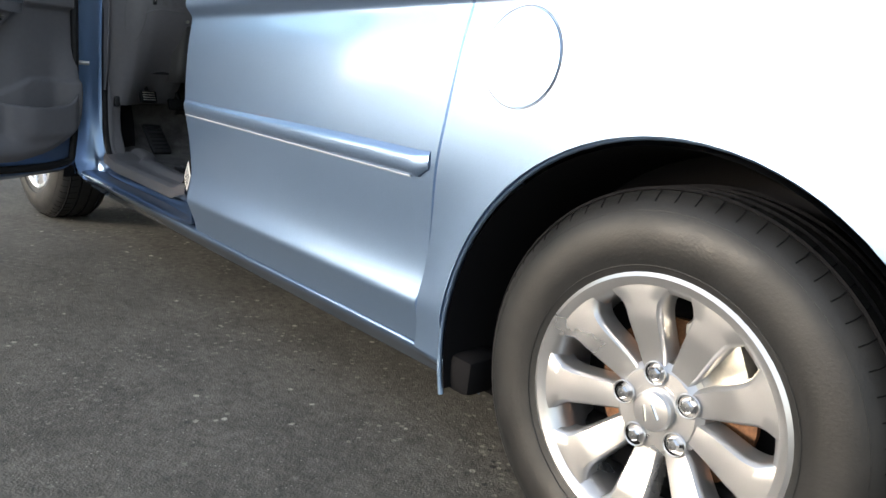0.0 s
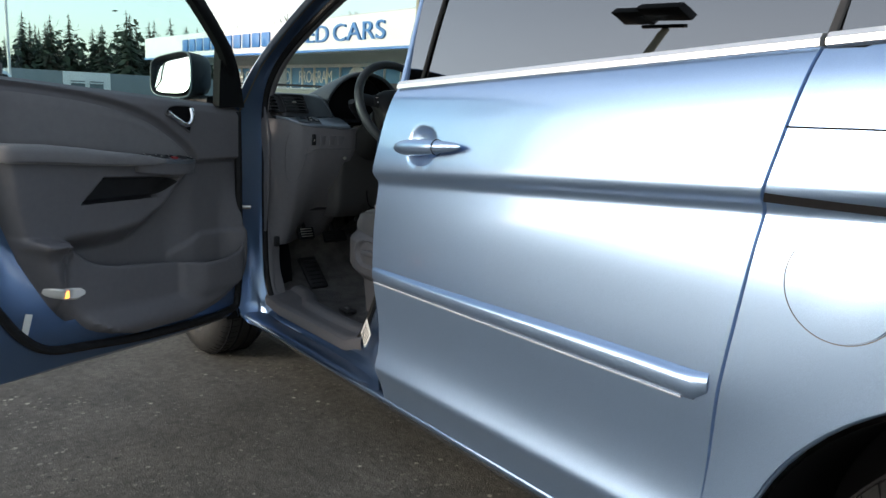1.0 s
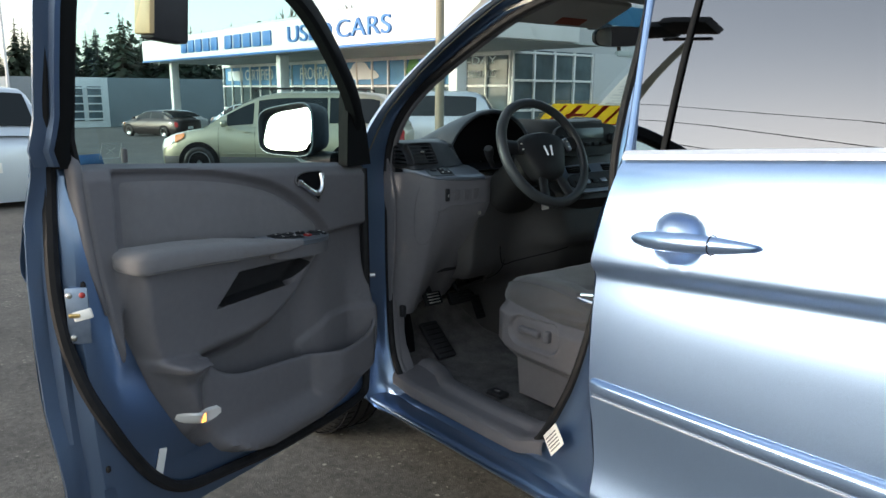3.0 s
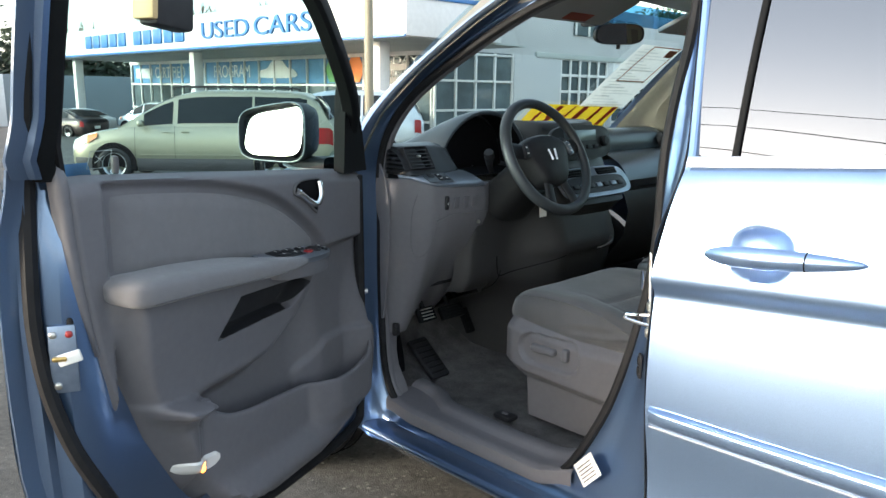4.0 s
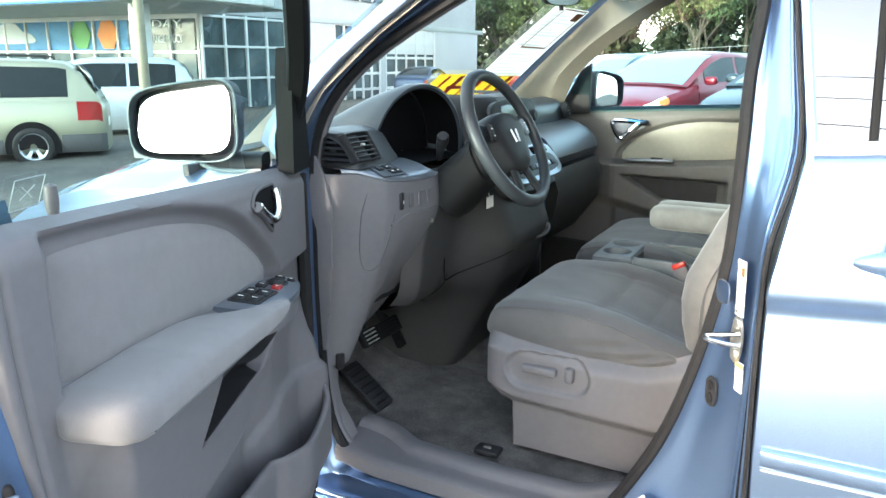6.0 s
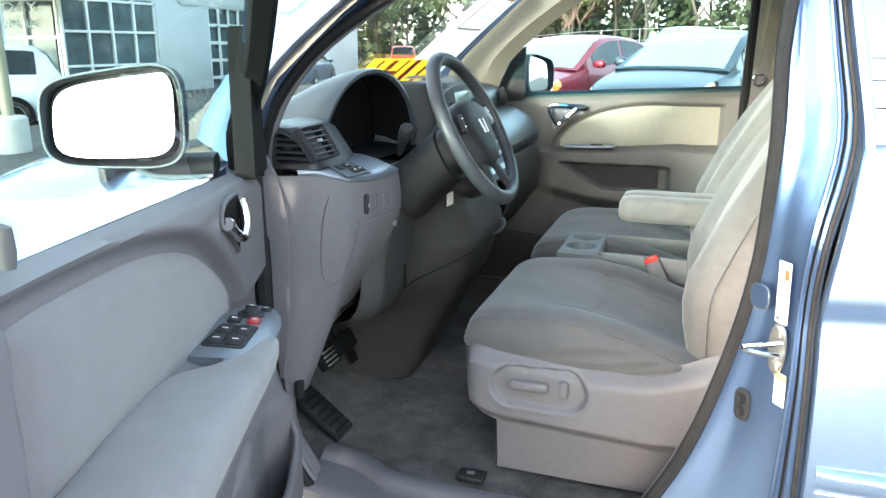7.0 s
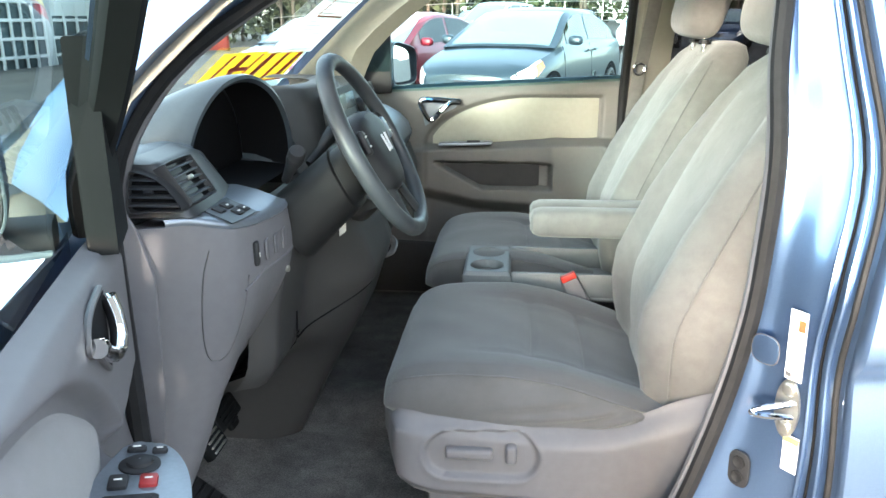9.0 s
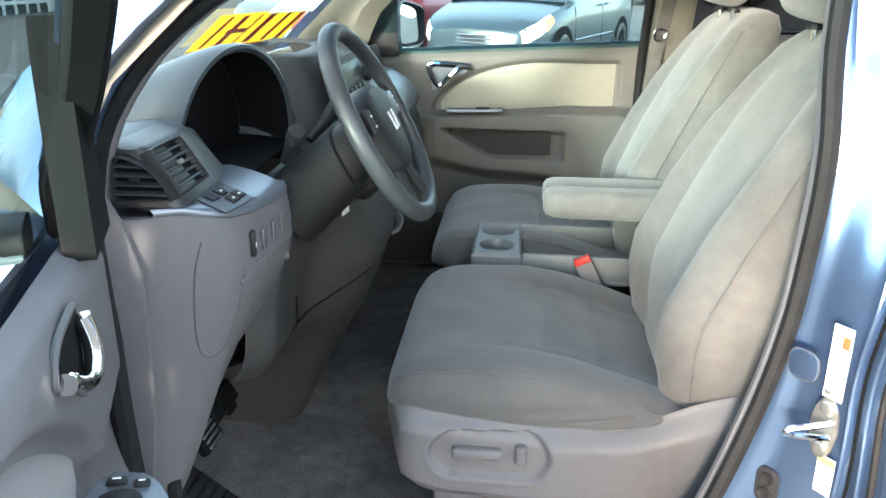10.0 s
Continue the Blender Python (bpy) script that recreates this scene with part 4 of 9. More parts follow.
# far windscreen pillar: inner trim and outer skin
for s in (1, -1):
    bm = bmesh.new()
    rows = []
    for t in np.linspace(0, 1, 10):
        z = lerp(1.09, 1.655, t)
        xr = x_far(z) if s > 0 else x_apil(z)
        q = on_screen(lerp(-0.02, 0.98, t), s * 1.0, 0.0)
        yo = y_side(xr, z) + 0.02
        yo = yo if s < 0 else y_far(yo)
        d1, d2 = (0.05, 0.10) if s > 0 else (0.012, 0.024)
        pts = [V((xr + 0.012, yo, z)), V((xr + 0.03 * (s > 0) + 0.006, lerp(yo, MID, d1), z)), V((xr - 0.02, lerp(yo, MID, d2), z + 0.01)), V((lerp(xr, q.x, 0.6), lerp(yo, q.y, 0.9), lerp(z, q.z, 0.6))), q + V((0.012, 0.0, -0.008))]
        rows.append(pts)
    sheet(bm, rows)
    part("pillar_trim", bm, PILLAR, van, "warm grey windscreen pillar trim")
bm = bmesh.new()
rows = []
for p in edge:
    a = V((p.x, y_far(p.y), p.z))
    b = on_screen(min(1.0, max(-0.02, (p.z - 1.10) / 0.565)), 1.0, 0.0) + V((-0.012, 0.012, 0.012))
    rows.append([a + V((0, -0.012, 0)), a, a.lerp(b, 0.5) + V((-0.01, 0.012, 0.016)), b])
sheet(bm, rows)
part("far_a_pillar", bm, BLUE, van)
# sail triangle and mirror of the far door
bm = bmesh.new()
plate(bm, [(-2.70, 1.12), (-2.555, 1.13), (-2.555, 1.34), (-2.60, 1.31)], 0.02, axes((0, 1.905, 0), (1, 0, 0), (0, 0, 1)), 0.004)
part("sail_panel", bm, BLACK, van)


RIMGREY = shader("grey_rim_plastic", (0.16, 0.19, 0.20), 0.3)


def side_mirror(root, m, glass_turn=0.0, glass_tilt=9.0):
    """A door mirror: m's x points rearward (the glass's way), y outward from the car; its origin is on the sail."""
    up = 1 if (m.to_3x3() @ V((0, 0, 1))).z > 0 else -1
    loop = [(math.copysign(abs(math.cos(a)) ** 0.46, math.cos(a)), math.copysign(abs(math.sin(a)) ** 0.46, math.sin(a))) for a in [2 * math.pi * j / 60 for j in range(60)]]

    def at(x, k, cy, cz, lift=0.0):
        return m @ V((x - 0.02 * cy * k, 0.124 + 0.118 * k * cy, up * (lift + 0.080 * k * cz * (1 - 0.12 * cy) - 0.008 * cy * k)))
    bm = bmesh.new()
    loft(bm, [[at(x, k, cy, cz) for cy, cz in loop] for x, k in ((-0.135, 0.25), (-0.12, 0.62), (-0.085, 0.86), (-0.04, 0.96), (0.015, 1.0), (0.034, 0.99), (0.037, 0.965), (0.034, 0.94), (0.012, 0.90))], True, True, False)
    shell = part("door_mirror", bm, BLACK, root, "black door mirror with a pale rim")
    bm = bmesh.new()
    tube(bm, [at(0.033, 0.985, cy, cz) for cy, cz in loop], 0.0028, 8, closed=True)
    part("mirror_bezel", bm, RIMGREY, shell, "pale grey rim")
    bm = bmesh.new()
    q = m @ Matrix.Translation((0.0, 0.124, 0.0)) @ Matrix.Rotation(glass_turn, 4, "Z") @ Matrix.Rotation(radians(-glass_tilt * up), 4, "Y")
    loft(bm, [[q @ V((0.024 - 0.02 * cy * r - 0.004 * r * r, 0.118 * r * cy, up * (0.080 * r * cz * (1 - 0.12 * cy) - 0.008 * cy * r))) for cy, cz in loop] for r in (0.3, 0.6, 0.85)], True, True, False)
    part("mirror_glass", bm, MIRROR, shell, "mirror glass")
    bm = bmesh.new()
    foot_ = [(math.copysign(abs(math.cos(a)) ** 0.6, math.cos(a)), math.copysign(abs(math.sin(a)) ** 0.6, math.sin(a))) for a in [2 * math.pi * j / 20 for j in range(20)]]
    loft(bm, [[m @ V((-0.03 + 0.045 * k * a, y_, up * (z_ + 0.020 * k * b))) for a, b in foot_] for y_, z_, k in ((-0.030, -0.088, 1.0), (0.02, -0.088, 1.0), (0.065, -0.084, 0.95), (0.095, -0.076, 0.75), (0.105, -0.070, 0.4))], True, True, True)
    part("mirror_foot", bm, BLACK, shell)
    bm = bmesh.new()
    tube(bm, smooth_line([m @ V((0.012, y_, up * z_)) for y_, z_ in ((-0.028, -0.102), (0.03, -0.103), (0.07, -0.099), (0.098, -0.086))], 4), 0.0055, 8)
    part("foot_strip", bm, RIMGREY, shell, "pale strip along the mirror foot")
    return shell


side_mirror(van, axes((-2.622, 2.036, 1.218), (0.906, -0.423, 0), (0.423, 0.906, 0)), 0.0, 3.0)

# ---------------------------------------------------------------- driver's door, standing open
TH = radians(67.5)
DO = V((-2.743, 0.011, 0.0))
DU, DN = V((math.cos(TH), -math.sin(TH), 0)), V((math.sin(TH), math.cos(TH), 0))


def D(u, n, z):
    """A place on the open door: u from its hinges, n inward from its skin, z up."""
    return DO + DU * u + DN * n + V((0, 0, z))


DM = Matrix((DU, DN, V((0, 0, 1)))).transposed().to_4x4()
DM.translation = DO
door_bottom = lambda u: interp(u, [(0.0, 0.315), (0.06, 0.285), (0.3, 0.272), (1.0, 0.285), (1.075, 0.30)])
rear_edge = lambda z: interp(z, [(0.28, 1.098), (0.6, 1.125), (0.88, 1.136), (1.0, 1.138), (1.09, 1.131), (1.19, 1.122), (1.225, 1.143), (1.375, 1.166), (1.5, 1.182), (1.66, 1.19)])
frame_top = [(0.03, 1.13), (0.075, 1.285), (0.235, 1.435), (0.465, 1.59), (0.69, 1.665), (0.88, 1.692), (1.05, 1.700), (1.15, 1.690)]
bm = bmesh.new()
rows = []
for i in range(nrow):
    line = []
    for t in np.linspace(0, 1, 26):
        x = lerp(-2.715, -1.665, t)
        z = rows_side(x)[i]
        u = lerp(0.02, rear_edge(z), t)
        z = max(z, door_bottom(u))
        if z > 1.0:
            z = 1.0 + (z - 1.0) * (interp(u, [(0, 1.100), (0.15, 1.112), (1.0, 1.176)]) - 1.0) / (z_belt(x) - 1.0)
        line.append(D(u, y_side(x, z), z))
    rows.append(line)
sheet(bm, rows)
fdoor = part("driver_door", bm, BLUE, van, "open driver's door, blue outside with grey plastic trim")
REAR = smooth_line([(0.56, 0, 0.335), (0.69, 0, 0.368), (0.772, 0, 0.413), (0.838, 0, 0.471), (0.898, 0, 0.566), (0.958, 0, 0.675), (1.010, 0, 0.81), (1.044, 0, 1.0), (1.062, 0, 1.21)], 5)
REAR = [(p.z, p.x) for p in REAR]
trim_rear = lambda z: interp(z, REAR)
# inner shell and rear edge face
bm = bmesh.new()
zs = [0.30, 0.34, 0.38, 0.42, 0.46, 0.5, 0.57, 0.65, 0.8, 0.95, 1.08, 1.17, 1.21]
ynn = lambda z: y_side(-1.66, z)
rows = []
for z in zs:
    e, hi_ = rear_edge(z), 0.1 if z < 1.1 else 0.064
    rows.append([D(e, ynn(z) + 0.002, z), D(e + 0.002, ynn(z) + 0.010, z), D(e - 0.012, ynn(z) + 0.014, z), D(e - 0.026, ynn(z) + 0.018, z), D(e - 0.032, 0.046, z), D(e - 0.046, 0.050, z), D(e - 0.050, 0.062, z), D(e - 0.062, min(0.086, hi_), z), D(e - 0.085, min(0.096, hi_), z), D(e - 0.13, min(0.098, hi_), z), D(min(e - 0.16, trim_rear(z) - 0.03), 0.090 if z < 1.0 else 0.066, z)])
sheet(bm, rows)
part("door_edge", bm, SHADEBLUE, fdoor, "blue painted door edge")
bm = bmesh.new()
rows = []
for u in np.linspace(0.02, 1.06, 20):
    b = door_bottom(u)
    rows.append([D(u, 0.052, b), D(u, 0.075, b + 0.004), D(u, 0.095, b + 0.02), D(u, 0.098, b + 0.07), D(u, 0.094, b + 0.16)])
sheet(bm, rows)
part("door_bottom", bm, SHADEBLUE, fdoor, "blue painted door bottom")
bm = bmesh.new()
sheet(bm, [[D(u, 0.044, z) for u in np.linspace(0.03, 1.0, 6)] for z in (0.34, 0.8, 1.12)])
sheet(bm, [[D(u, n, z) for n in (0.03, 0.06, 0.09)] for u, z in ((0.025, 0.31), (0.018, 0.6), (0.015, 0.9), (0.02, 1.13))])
part("door_inner_panel", bm, SHADEBLUE, fdoor)
bm = bmesh.new()
tube(bm, smooth_line([D(0.03, 0.096, 1.10), D(0.028, 0.10, 0.7), D(0.035, 0.10, 0.40), D(0.10, 0.104, 0.325), D(0.45, 0.106, 0.322), D(0.70, 0.106, 0.345), D(0.84, 0.106, 0.365), D(0.92, 0.104, 0.42), D(0.985, 0.102, 0.51), D(1.042, 0.108, 0.61), D(1.076, 0.088, 0.70), D(1.094, 0.064, 0.80), D(1.100, 0.050, 0.90), D(1.098, 0.046, 1.0), D(1.086, 0.046, 1.18), D(1.118, 0.10, 1.30), D(1.145, 0.165, 1.50), D(1.150, 0.21, 1.64)], 6), 0.015, 8)
part("door_weatherstrip", bm, RUBBER, fdoor, "black weatherstrip")
# window frame
bm = bmesh.new()
path = smooth_line([(u, 0, z) for u, z in frame_top], 6)
rows = []
for i, p in enumerate(path):
    a, b = path[max(0, i - 1)], path[min(len(path) - 1, i + 1)]
    d = (b - a).normalized()
    nrm = V((d.z, 0, -d.x))
    yo = 0.052 + (max(0, p.z - 1.19)) * 0.36
    rows.append([D(q.x, yo + n_, q.z) for q, n_ in ((p, 0.004), (p - nrm * 0.002, 0.012), (p + nrm * 0.002, 0.045), (p + nrm * 0.010, 0.050), (p + nrm * 0.036, 0.050), (p + nrm * 0.046, 0.042), (p + nrm * 0.046, 0.012), (p + nrm * 0.036, 0.004))])
loft(bm, rows, True, True, True)
part("window_frame", bm, SAIL, fdoor, "black window frame")
bm = bmesh.new()
rows2 = []
for i, p in enumerate(path):
    a, b = path[max(0, i - 1)], path[min(len(path) - 1, i + 1)]
    d = (b - a).normalized()
    nrm = V((d.z, 0, -d.x))
    yo = 0.052 + (max(0, p.z - 1.19)) * 0.36
    rows2.append([D(q.x, yo + n_, q.z) for q, n_ in ((p - nrm * 0.001, -0.001), (p - nrm * 0.006, 0.006), (p - nrm * 0.006, 0.030), (p - nrm * 0.001, 0.034), (p + nrm * 0.012, 0.020))])
loft(bm, rows2, True, True, True)
part("frame_edge", bm, SHADEBLUE, fdoor, "blue painted edge of the window frame")
# rear post of the window frame
bm = bmesh.new()
rows = []
for z in np.linspace(1.192, 1.695, 16):
    e, n0 = rear_edge(z) - 0.016 * ease(1.2, 1.3, z), 0.052 + 0.36 * max(0.0, z - 1.19)
    rows.append([D(e + a, n0 + b, z) for a, b in ((-0.09, 0.004), (0.0, 0.0), (0.003, 0.010), (-0.008, 0.018), (-0.020, 0.021), (-0.024, 0.034), (-0.034, 0.036), (-0.040, 0.020), (-0.06, 0.008))])
loft(bm, rows, True, True, True)
part("frame_post", bm, SHADEBLUE, fdoor, "blue painted rear post of the window frame")
bm = bmesh.new()
rows = []
for z in np.linspace(1.186, 1.69, 16):
    e, n0 = rear_edge(z) - 0.016 * ease(1.2, 1.3, z), 0.052 + 0.36 * max(0.0, z - 1.19)
    rows.append([D(e + a, n0 + b, z) for a, b in ((-0.034, 0.012), (-0.034, 0.030), (-0.042, 0.036), (-0.060, 0.038), (-0.070, 0.033), (-0.073, 0.022), (-0.070, 0.012))])
loft(bm, rows, True, True, True)
part("frame_lining", bm, SAIL, fdoor, "black lining of the window frame's rear post")
bm = bmesh.new()
tube(bm, [D(rear_edge(z) - 0.080, 0.080 + 0.36 * max(0.0, z - 1.19), z) for z in np.linspace(1.15, 1.68, 12)], 0.008, 6)
part("glass_channel", bm, RUBBER, fdoor)
# glass
bm = bmesh.new()
zt = lambda u: interp(u, frame_top) - 0.03
rows = []
for j in range(9):
    line = []
    for u in np.linspace(0.10, 1.10, 20):
        z = lerp(1.14, max(1.15, zt(u)), j / 8)
        line.append(D(min(u, rear_edge(z) - 0.072), 0.066 + max(0, z - 1.19) * 0.36, z))
    rows.append(line)
sheet(bm, rows)
part("door_glass", bm, DOORGLASS, fdoor, "clear green-tinted glass wound up")
# etched mark low in the glass
bm = bmesh.new()
for a, b in (((0.935, 1.205), (0.985, 1.205)), ((0.985, 1.205), (0.985, 1.237)), ((0.985, 1.237), (0.935, 1.237)), ((0.935, 1.237), (0.935, 1.205)), ((0.95, 1.215), (0.97, 1.228)), ((0.95, 1.228), (0.97, 1.215))):
    tube(bm, [D(a[0], 0.0695 + 0.36 * max(0.0, a[1] - 1.19), a[1] - 0.006), D(b[0], 0.0695 + 0.36 * max(0.0, b[1] - 1.19), b[1] - 0.006)], 0.0006, 5)
part("etched_mark", bm, shader("etched_grey", (0.22, 0.27, 0.27), 0.7), fdoor)
# sail triangle with the mirror
bm = bmesh.new()
plate(bm, [(0.015, 1.115), (0.145, 1.115), (0.138, 1.25), (0.131, 1.33), (0.124, 1.372), (0.110, 1.368), (0.075, 1.325), (0.04, 1.24)], 0.035, DM @ axes((0, 0.118, 0), (1, 0, 0), (0, 0, 1)), 0.005)
part("sail_panel", bm, SAIL, fdoor, "black triangular sail panel")
side_mirror(fdoor, DM @ axes((0.125, 0.015, 1.222), (1, 0.10, 0), (0.1, -1, 0)) , radians(0))
# rear edge fittings
LM = DM @ Matrix.Translation((1.077, 0.085, 0.872)) @ Matrix.Rotation(radians(42), 4, "Z")
bm = bmesh.new()
rbox(bm, (0, 0, 0), (0.006, 0.046, 0.125), 0.003)
bmesh.ops.transform(bm, matrix=LM, verts=bm.verts)
latch = part("latch", bm, vary(shader("blue_zinc", (0.24, 0.30, 0.40), 0.35, 0.8), (0.24, 0.30, 0.40), (50.0,), (0.12,)), fdoor, "blue-grey zinc door latch")
bm = bmesh.new()
rbox(bm, (0, 0, 0), (0.008, 0.040, 0.022), 0.003)
bmesh.ops.transform(bm, matrix=LM @ Matrix.Translation((0.003, 0.010, 0.002)) @ Matrix.Rotation(radians(14), 4, "X"), verts=bm.verts)
part("latch_mouth", bm, WHITE, latch, "white latch buffer")
bm = bmesh.new()
rbox(bm, (0, 0, 0), (0.010, 0.024, 0.009), 0.003)
bmesh.ops.transform(bm, matrix=LM @ Matrix.Translation((0.005, -0.006, 0.002)), verts=bm.verts)
part("latch_fork", bm, BRASS, latch, "yellow zinc latch fork")
for dy, dz, r_, mt in ((-0.014, 0.046, 0.0065, STEEL), (0.012, 0.046, 0.0065, DULLRED), (-0.012, -0.048, 0.007, STEEL)):
    bm = bmesh.new()
    blob(bm, (0, 0, 0), (0.004, r_, r_), 0.9, 0.9, 14, 8)
    bmesh.ops.transform(bm, matrix=LM @ Matrix.Translation((0.004, dy, dz)), verts=bm.verts)
    part("bolt", bm, mt, latch)
for du, dz, r_, mt in ((0.075, 0.935, 0.011, RUBBER), (0.07, 0.63, 0.012, RUBBER), (0.075, 0.50, 0.010, RUBBER)):
    bm = bmesh.new()
    blob(bm, (0, 0, 0), (0.006, r_, r_), 0.9, 0.9, 14, 8)
    bmesh.ops.transform(bm, matrix=DM @ Matrix.Translation((rear_edge(dz) - 0.054 - 0.02 * (du > 0.06), du + 0.028 * (du < 0.06) + 0.012, dz)), verts=bm.verts)
    part("bolt", bm, mt, fdoor)
bm = bmesh.new()
m = DM @ axes((0.905, 0.098, 0.458), (1, 0, 0.30), (-0.3, 0, 1))
plate(bm, [(-0.011, -0.034), (0.011, -0.034), (0.011, 0.034), (-0.011, 0.034)][::-1], -0.003, m)
part("label", bm, WHITE, fdoor, "white paper label")

FIELD = smooth_line([(0.235, 0, 0.90), (0.25, 0, 0.929), (0.296, 0, 0.972), (0.382, 0, 1.030), (0.46, 0, 1.069), (0.557, 0, 1.099), (0.684, 0, 1.124), (0.851, 0, 1.142), (0.97, 0, 1.150)], 6)
FIELD = [(p.x, p.z) for p in FIELD]
field_top = lambda u: interp(u, FIELD)
FRONT = smooth_line([(0.42, 0, 0.335), (0.30, 0, 0.350), (0.19, 0, 0.374), (0.11, 0, 0.408), (0.055, 0, 0.456), (0.027, 0, 0.525), (0.019, 0, 0.65), (0.015, 0, 1.13)], 6)
trim_front = lambda z: interp(z, [(p.z, p.x) for p in FRONT])
trim_foot = lambda u: interp(u, [(p.x, p.z) for p in FRONT[24::-1]] + [(0.5, 0.345), (0.9, 0.345)])
POCKET = smooth_line([(0.0, 0, 0.655), (0.035, 0, 0.622), (0.075, 0, 0.585), (0.13, 0, 0.563), (0.23, 0, 0.555), (0.465, 0, 0.578), (0.62, 0, 0.595), (0.70, 0, 0.624), (0.76, 0, 0.675), (0.80, 0, 0.706), (0.85, 0, 0.718), (1.0, 0, 0.738)], 6)
POCKET = [(p.x, p.z) for p in POCKET]
pocket_top = lambda u: interp(u, POCKET)
trim_top = lambda u: interp(u, [(0, 1.112), (0.15, 1.128), (1.0, 1.19)])
# trim panel, built as a relief over the door
def trim_n(u, z, pocket=0.0):
    """How far the trim stands in from the skin."""
    n = 0.108
    inside = trim_rear(z) - u
    # cloth field, slightly dished, with an arched upper front
    arch = field_top(u) + 0.024
    field = ease(0.985, 0.968, u) * ease(arch + 0.006, arch - 0.016, z)
    n -= 0.025 * field
    n -= 0.012 * ease(-0.038, 0.0, z - trim_top(u))
    # armrest and pull body
    zt_ = interp(u, [(0.20, 0.920), (0.475, 0.935), (0.55, 0.948), (0.69, 0.965), (0.77, 0.982), (0.98, 0.995)])
    fr = ease(0.22, 0.30, u) * ease(0.040, 0.085, inside)
    lower = interp(u, [(0.25, 0.95), (0.29, 0.915), (0.366, 0.825), (0.42, 0.765), (0.52, 0.712), (0.62, 0.70), (0.97, 0.70)])
    bulge = ease(zt_ + 0.008, zt_ - 0.022, z) * ease(lower - 0.060, lower + 0.028, z) * fr
    n += (0.062 + 0.018 * ease(0.45, 0.9, u)) * bulge * lerp(0.72, 1.0, ease(0.72, 0.93, z))
    # column under the armrest's rear end
    n += 0.058 * ease(0.72, 0.86, u) * ease(0.040, 0.085, inside) * ease(0.68, 0.70, z) * (1 - bulge) * ease(zt_, zt_ - 0.02, z)
    # dark pull cup
    front_, back_ = 0.355 + 1.4 * max(0.0, 0.868 - z), 0.668 + 1.0 * max(0.0, 0.885 - z)
    cup = ease(front_ - 0.006, front_ + 0.030, u) * ease(back_, back_ - 0.012, u) * ease(0.808, 0.816, z) * ease(0.892, 0.880, z + 0.05 * (0.65 - u))
    n -= 0.050 * cup * bulge
    # map pocket wall along the foot
    pk = pocket_top(u)
    n += 0.066 * ease(pk + 0.004, pk - 0.016, z) * ease(-0.02, 0.06, u) * ease(0.030, 0.095, inside) * max(pocket, ease(0.755, 0.80, u))
    n -= 0.036 * ease(0.40, 0.46, z) * ease(0.24, 0.36, u) * ease(0.83, 0.76, u) * ease(0.02, -0.06, z - lower)
    n += 0.014 * ease(0.345, 0.325, u) * ease(0.062, 0.042, z - 0.600 + 0.55 * max(0.0, u - 0.22)) * ease(0.42, 0.46, z)
    n += 0.052 * ease(0.86, 0.60, z) * ease(0.135, 0.03, u) * (1 - pocket)
    n -= 0.040 * ease(0.345, 0.33, z)
    return n


bm = bmesh.new()
us_ = list(np.linspace(0.02, 0.34, 50)) + list(np.linspace(0.343, 0.76, 150)) + list(np.linspace(0.765, 1.02, 55))
zs_ = list(np.linspace(0.345, 0.80, 95)) + list(np.linspace(0.802, 0.95, 75)) + list(np.linspace(0.954, 1.195, 50))
rows = []
for z in zs_:
    line = []
    for u in us_:
        r_end = trim_rear(z)
        l_end = trim_front(z)
        uu = lerp(l_end, r_end, (u - 0.02) / 1.0)
        top = trim_top(uu)
        zz = 0.345 + (z - 0.345) / 0.85 * (top - 0.345)
        e = min(uu - l_end, r_end - uu, 0.05)
        n = trim_n(uu, zz)
        n -= 0.016 * (1 - ease(0, 0.014, e)) + 0.02 * ease(0.012, 0.0, top - zz)
        line.append(D(uu, n, zz))
    rows.append(line)
sheet(bm, rows)
trim = part("door_trim", bm, GREY, fdoor, "grey moulded plastic door trim", 60)
bm = bmesh.new()
rows = []
for u in list(np.linspace(0.024, 0.08, 10)) + list(np.linspace(0.09, 0.83, 84)):
    t_ = pocket_top(u)
    lo = max(0.352, trim_foot(u) + 0.004)
    body_n = lambda z: trim_n(u, min(z, t_ - 0.016), 1.0) - 0.030 * ease(0.785, 0.825, u) - 0.020 * ease(0.085, 0.026, u) - 0.020 * ease(lo + 0.03, lo, z)
    line = [D(u, body_n(z) + 0.001, z) for z in np.linspace(lo, t_ - 0.014, 16)]
    n0 = body_n(t_ - 0.02) + 0.001
    line += [D(u, n0 - d, t_ - e) for d, e in ((0.0005, 0.009), (0.002, 0.004), (0.005, 0.001), (0.009, 0.0), (0.013, 0.002), (0.015, 0.006), (0.016, 0.014), (0.020, 0.04), (0.028, 0.07))]
    rows.append(line)
sheet(bm, rows)
part("map_pocket", bm, GREY, trim, "grey wall of the door's map pocket", 60)
bm = bmesh.new()
rows = []
for j in range(24):
    line = []
    for i in range(40):
        u = lerp(0.262, 0.955, i / 39)
        arch = field_top(u)
        lo = interp(u, [(0.20, 0.920), (0.475, 0.935), (0.55, 0.948), (0.69, 0.965), (0.77, 0.982), (0.98, 0.995)]) - 0.012
        z = lerp(lo, max(arch, lo + 0.004), j / 23)
        puff = min(j, 23 - j, 4) / 4 * min(i, 39 - i, 4) / 4
        line.append(D(u, 0.081 + 0.013 * puff ** 0.5, z))
    rows.append(line)
sheet(bm, rows)
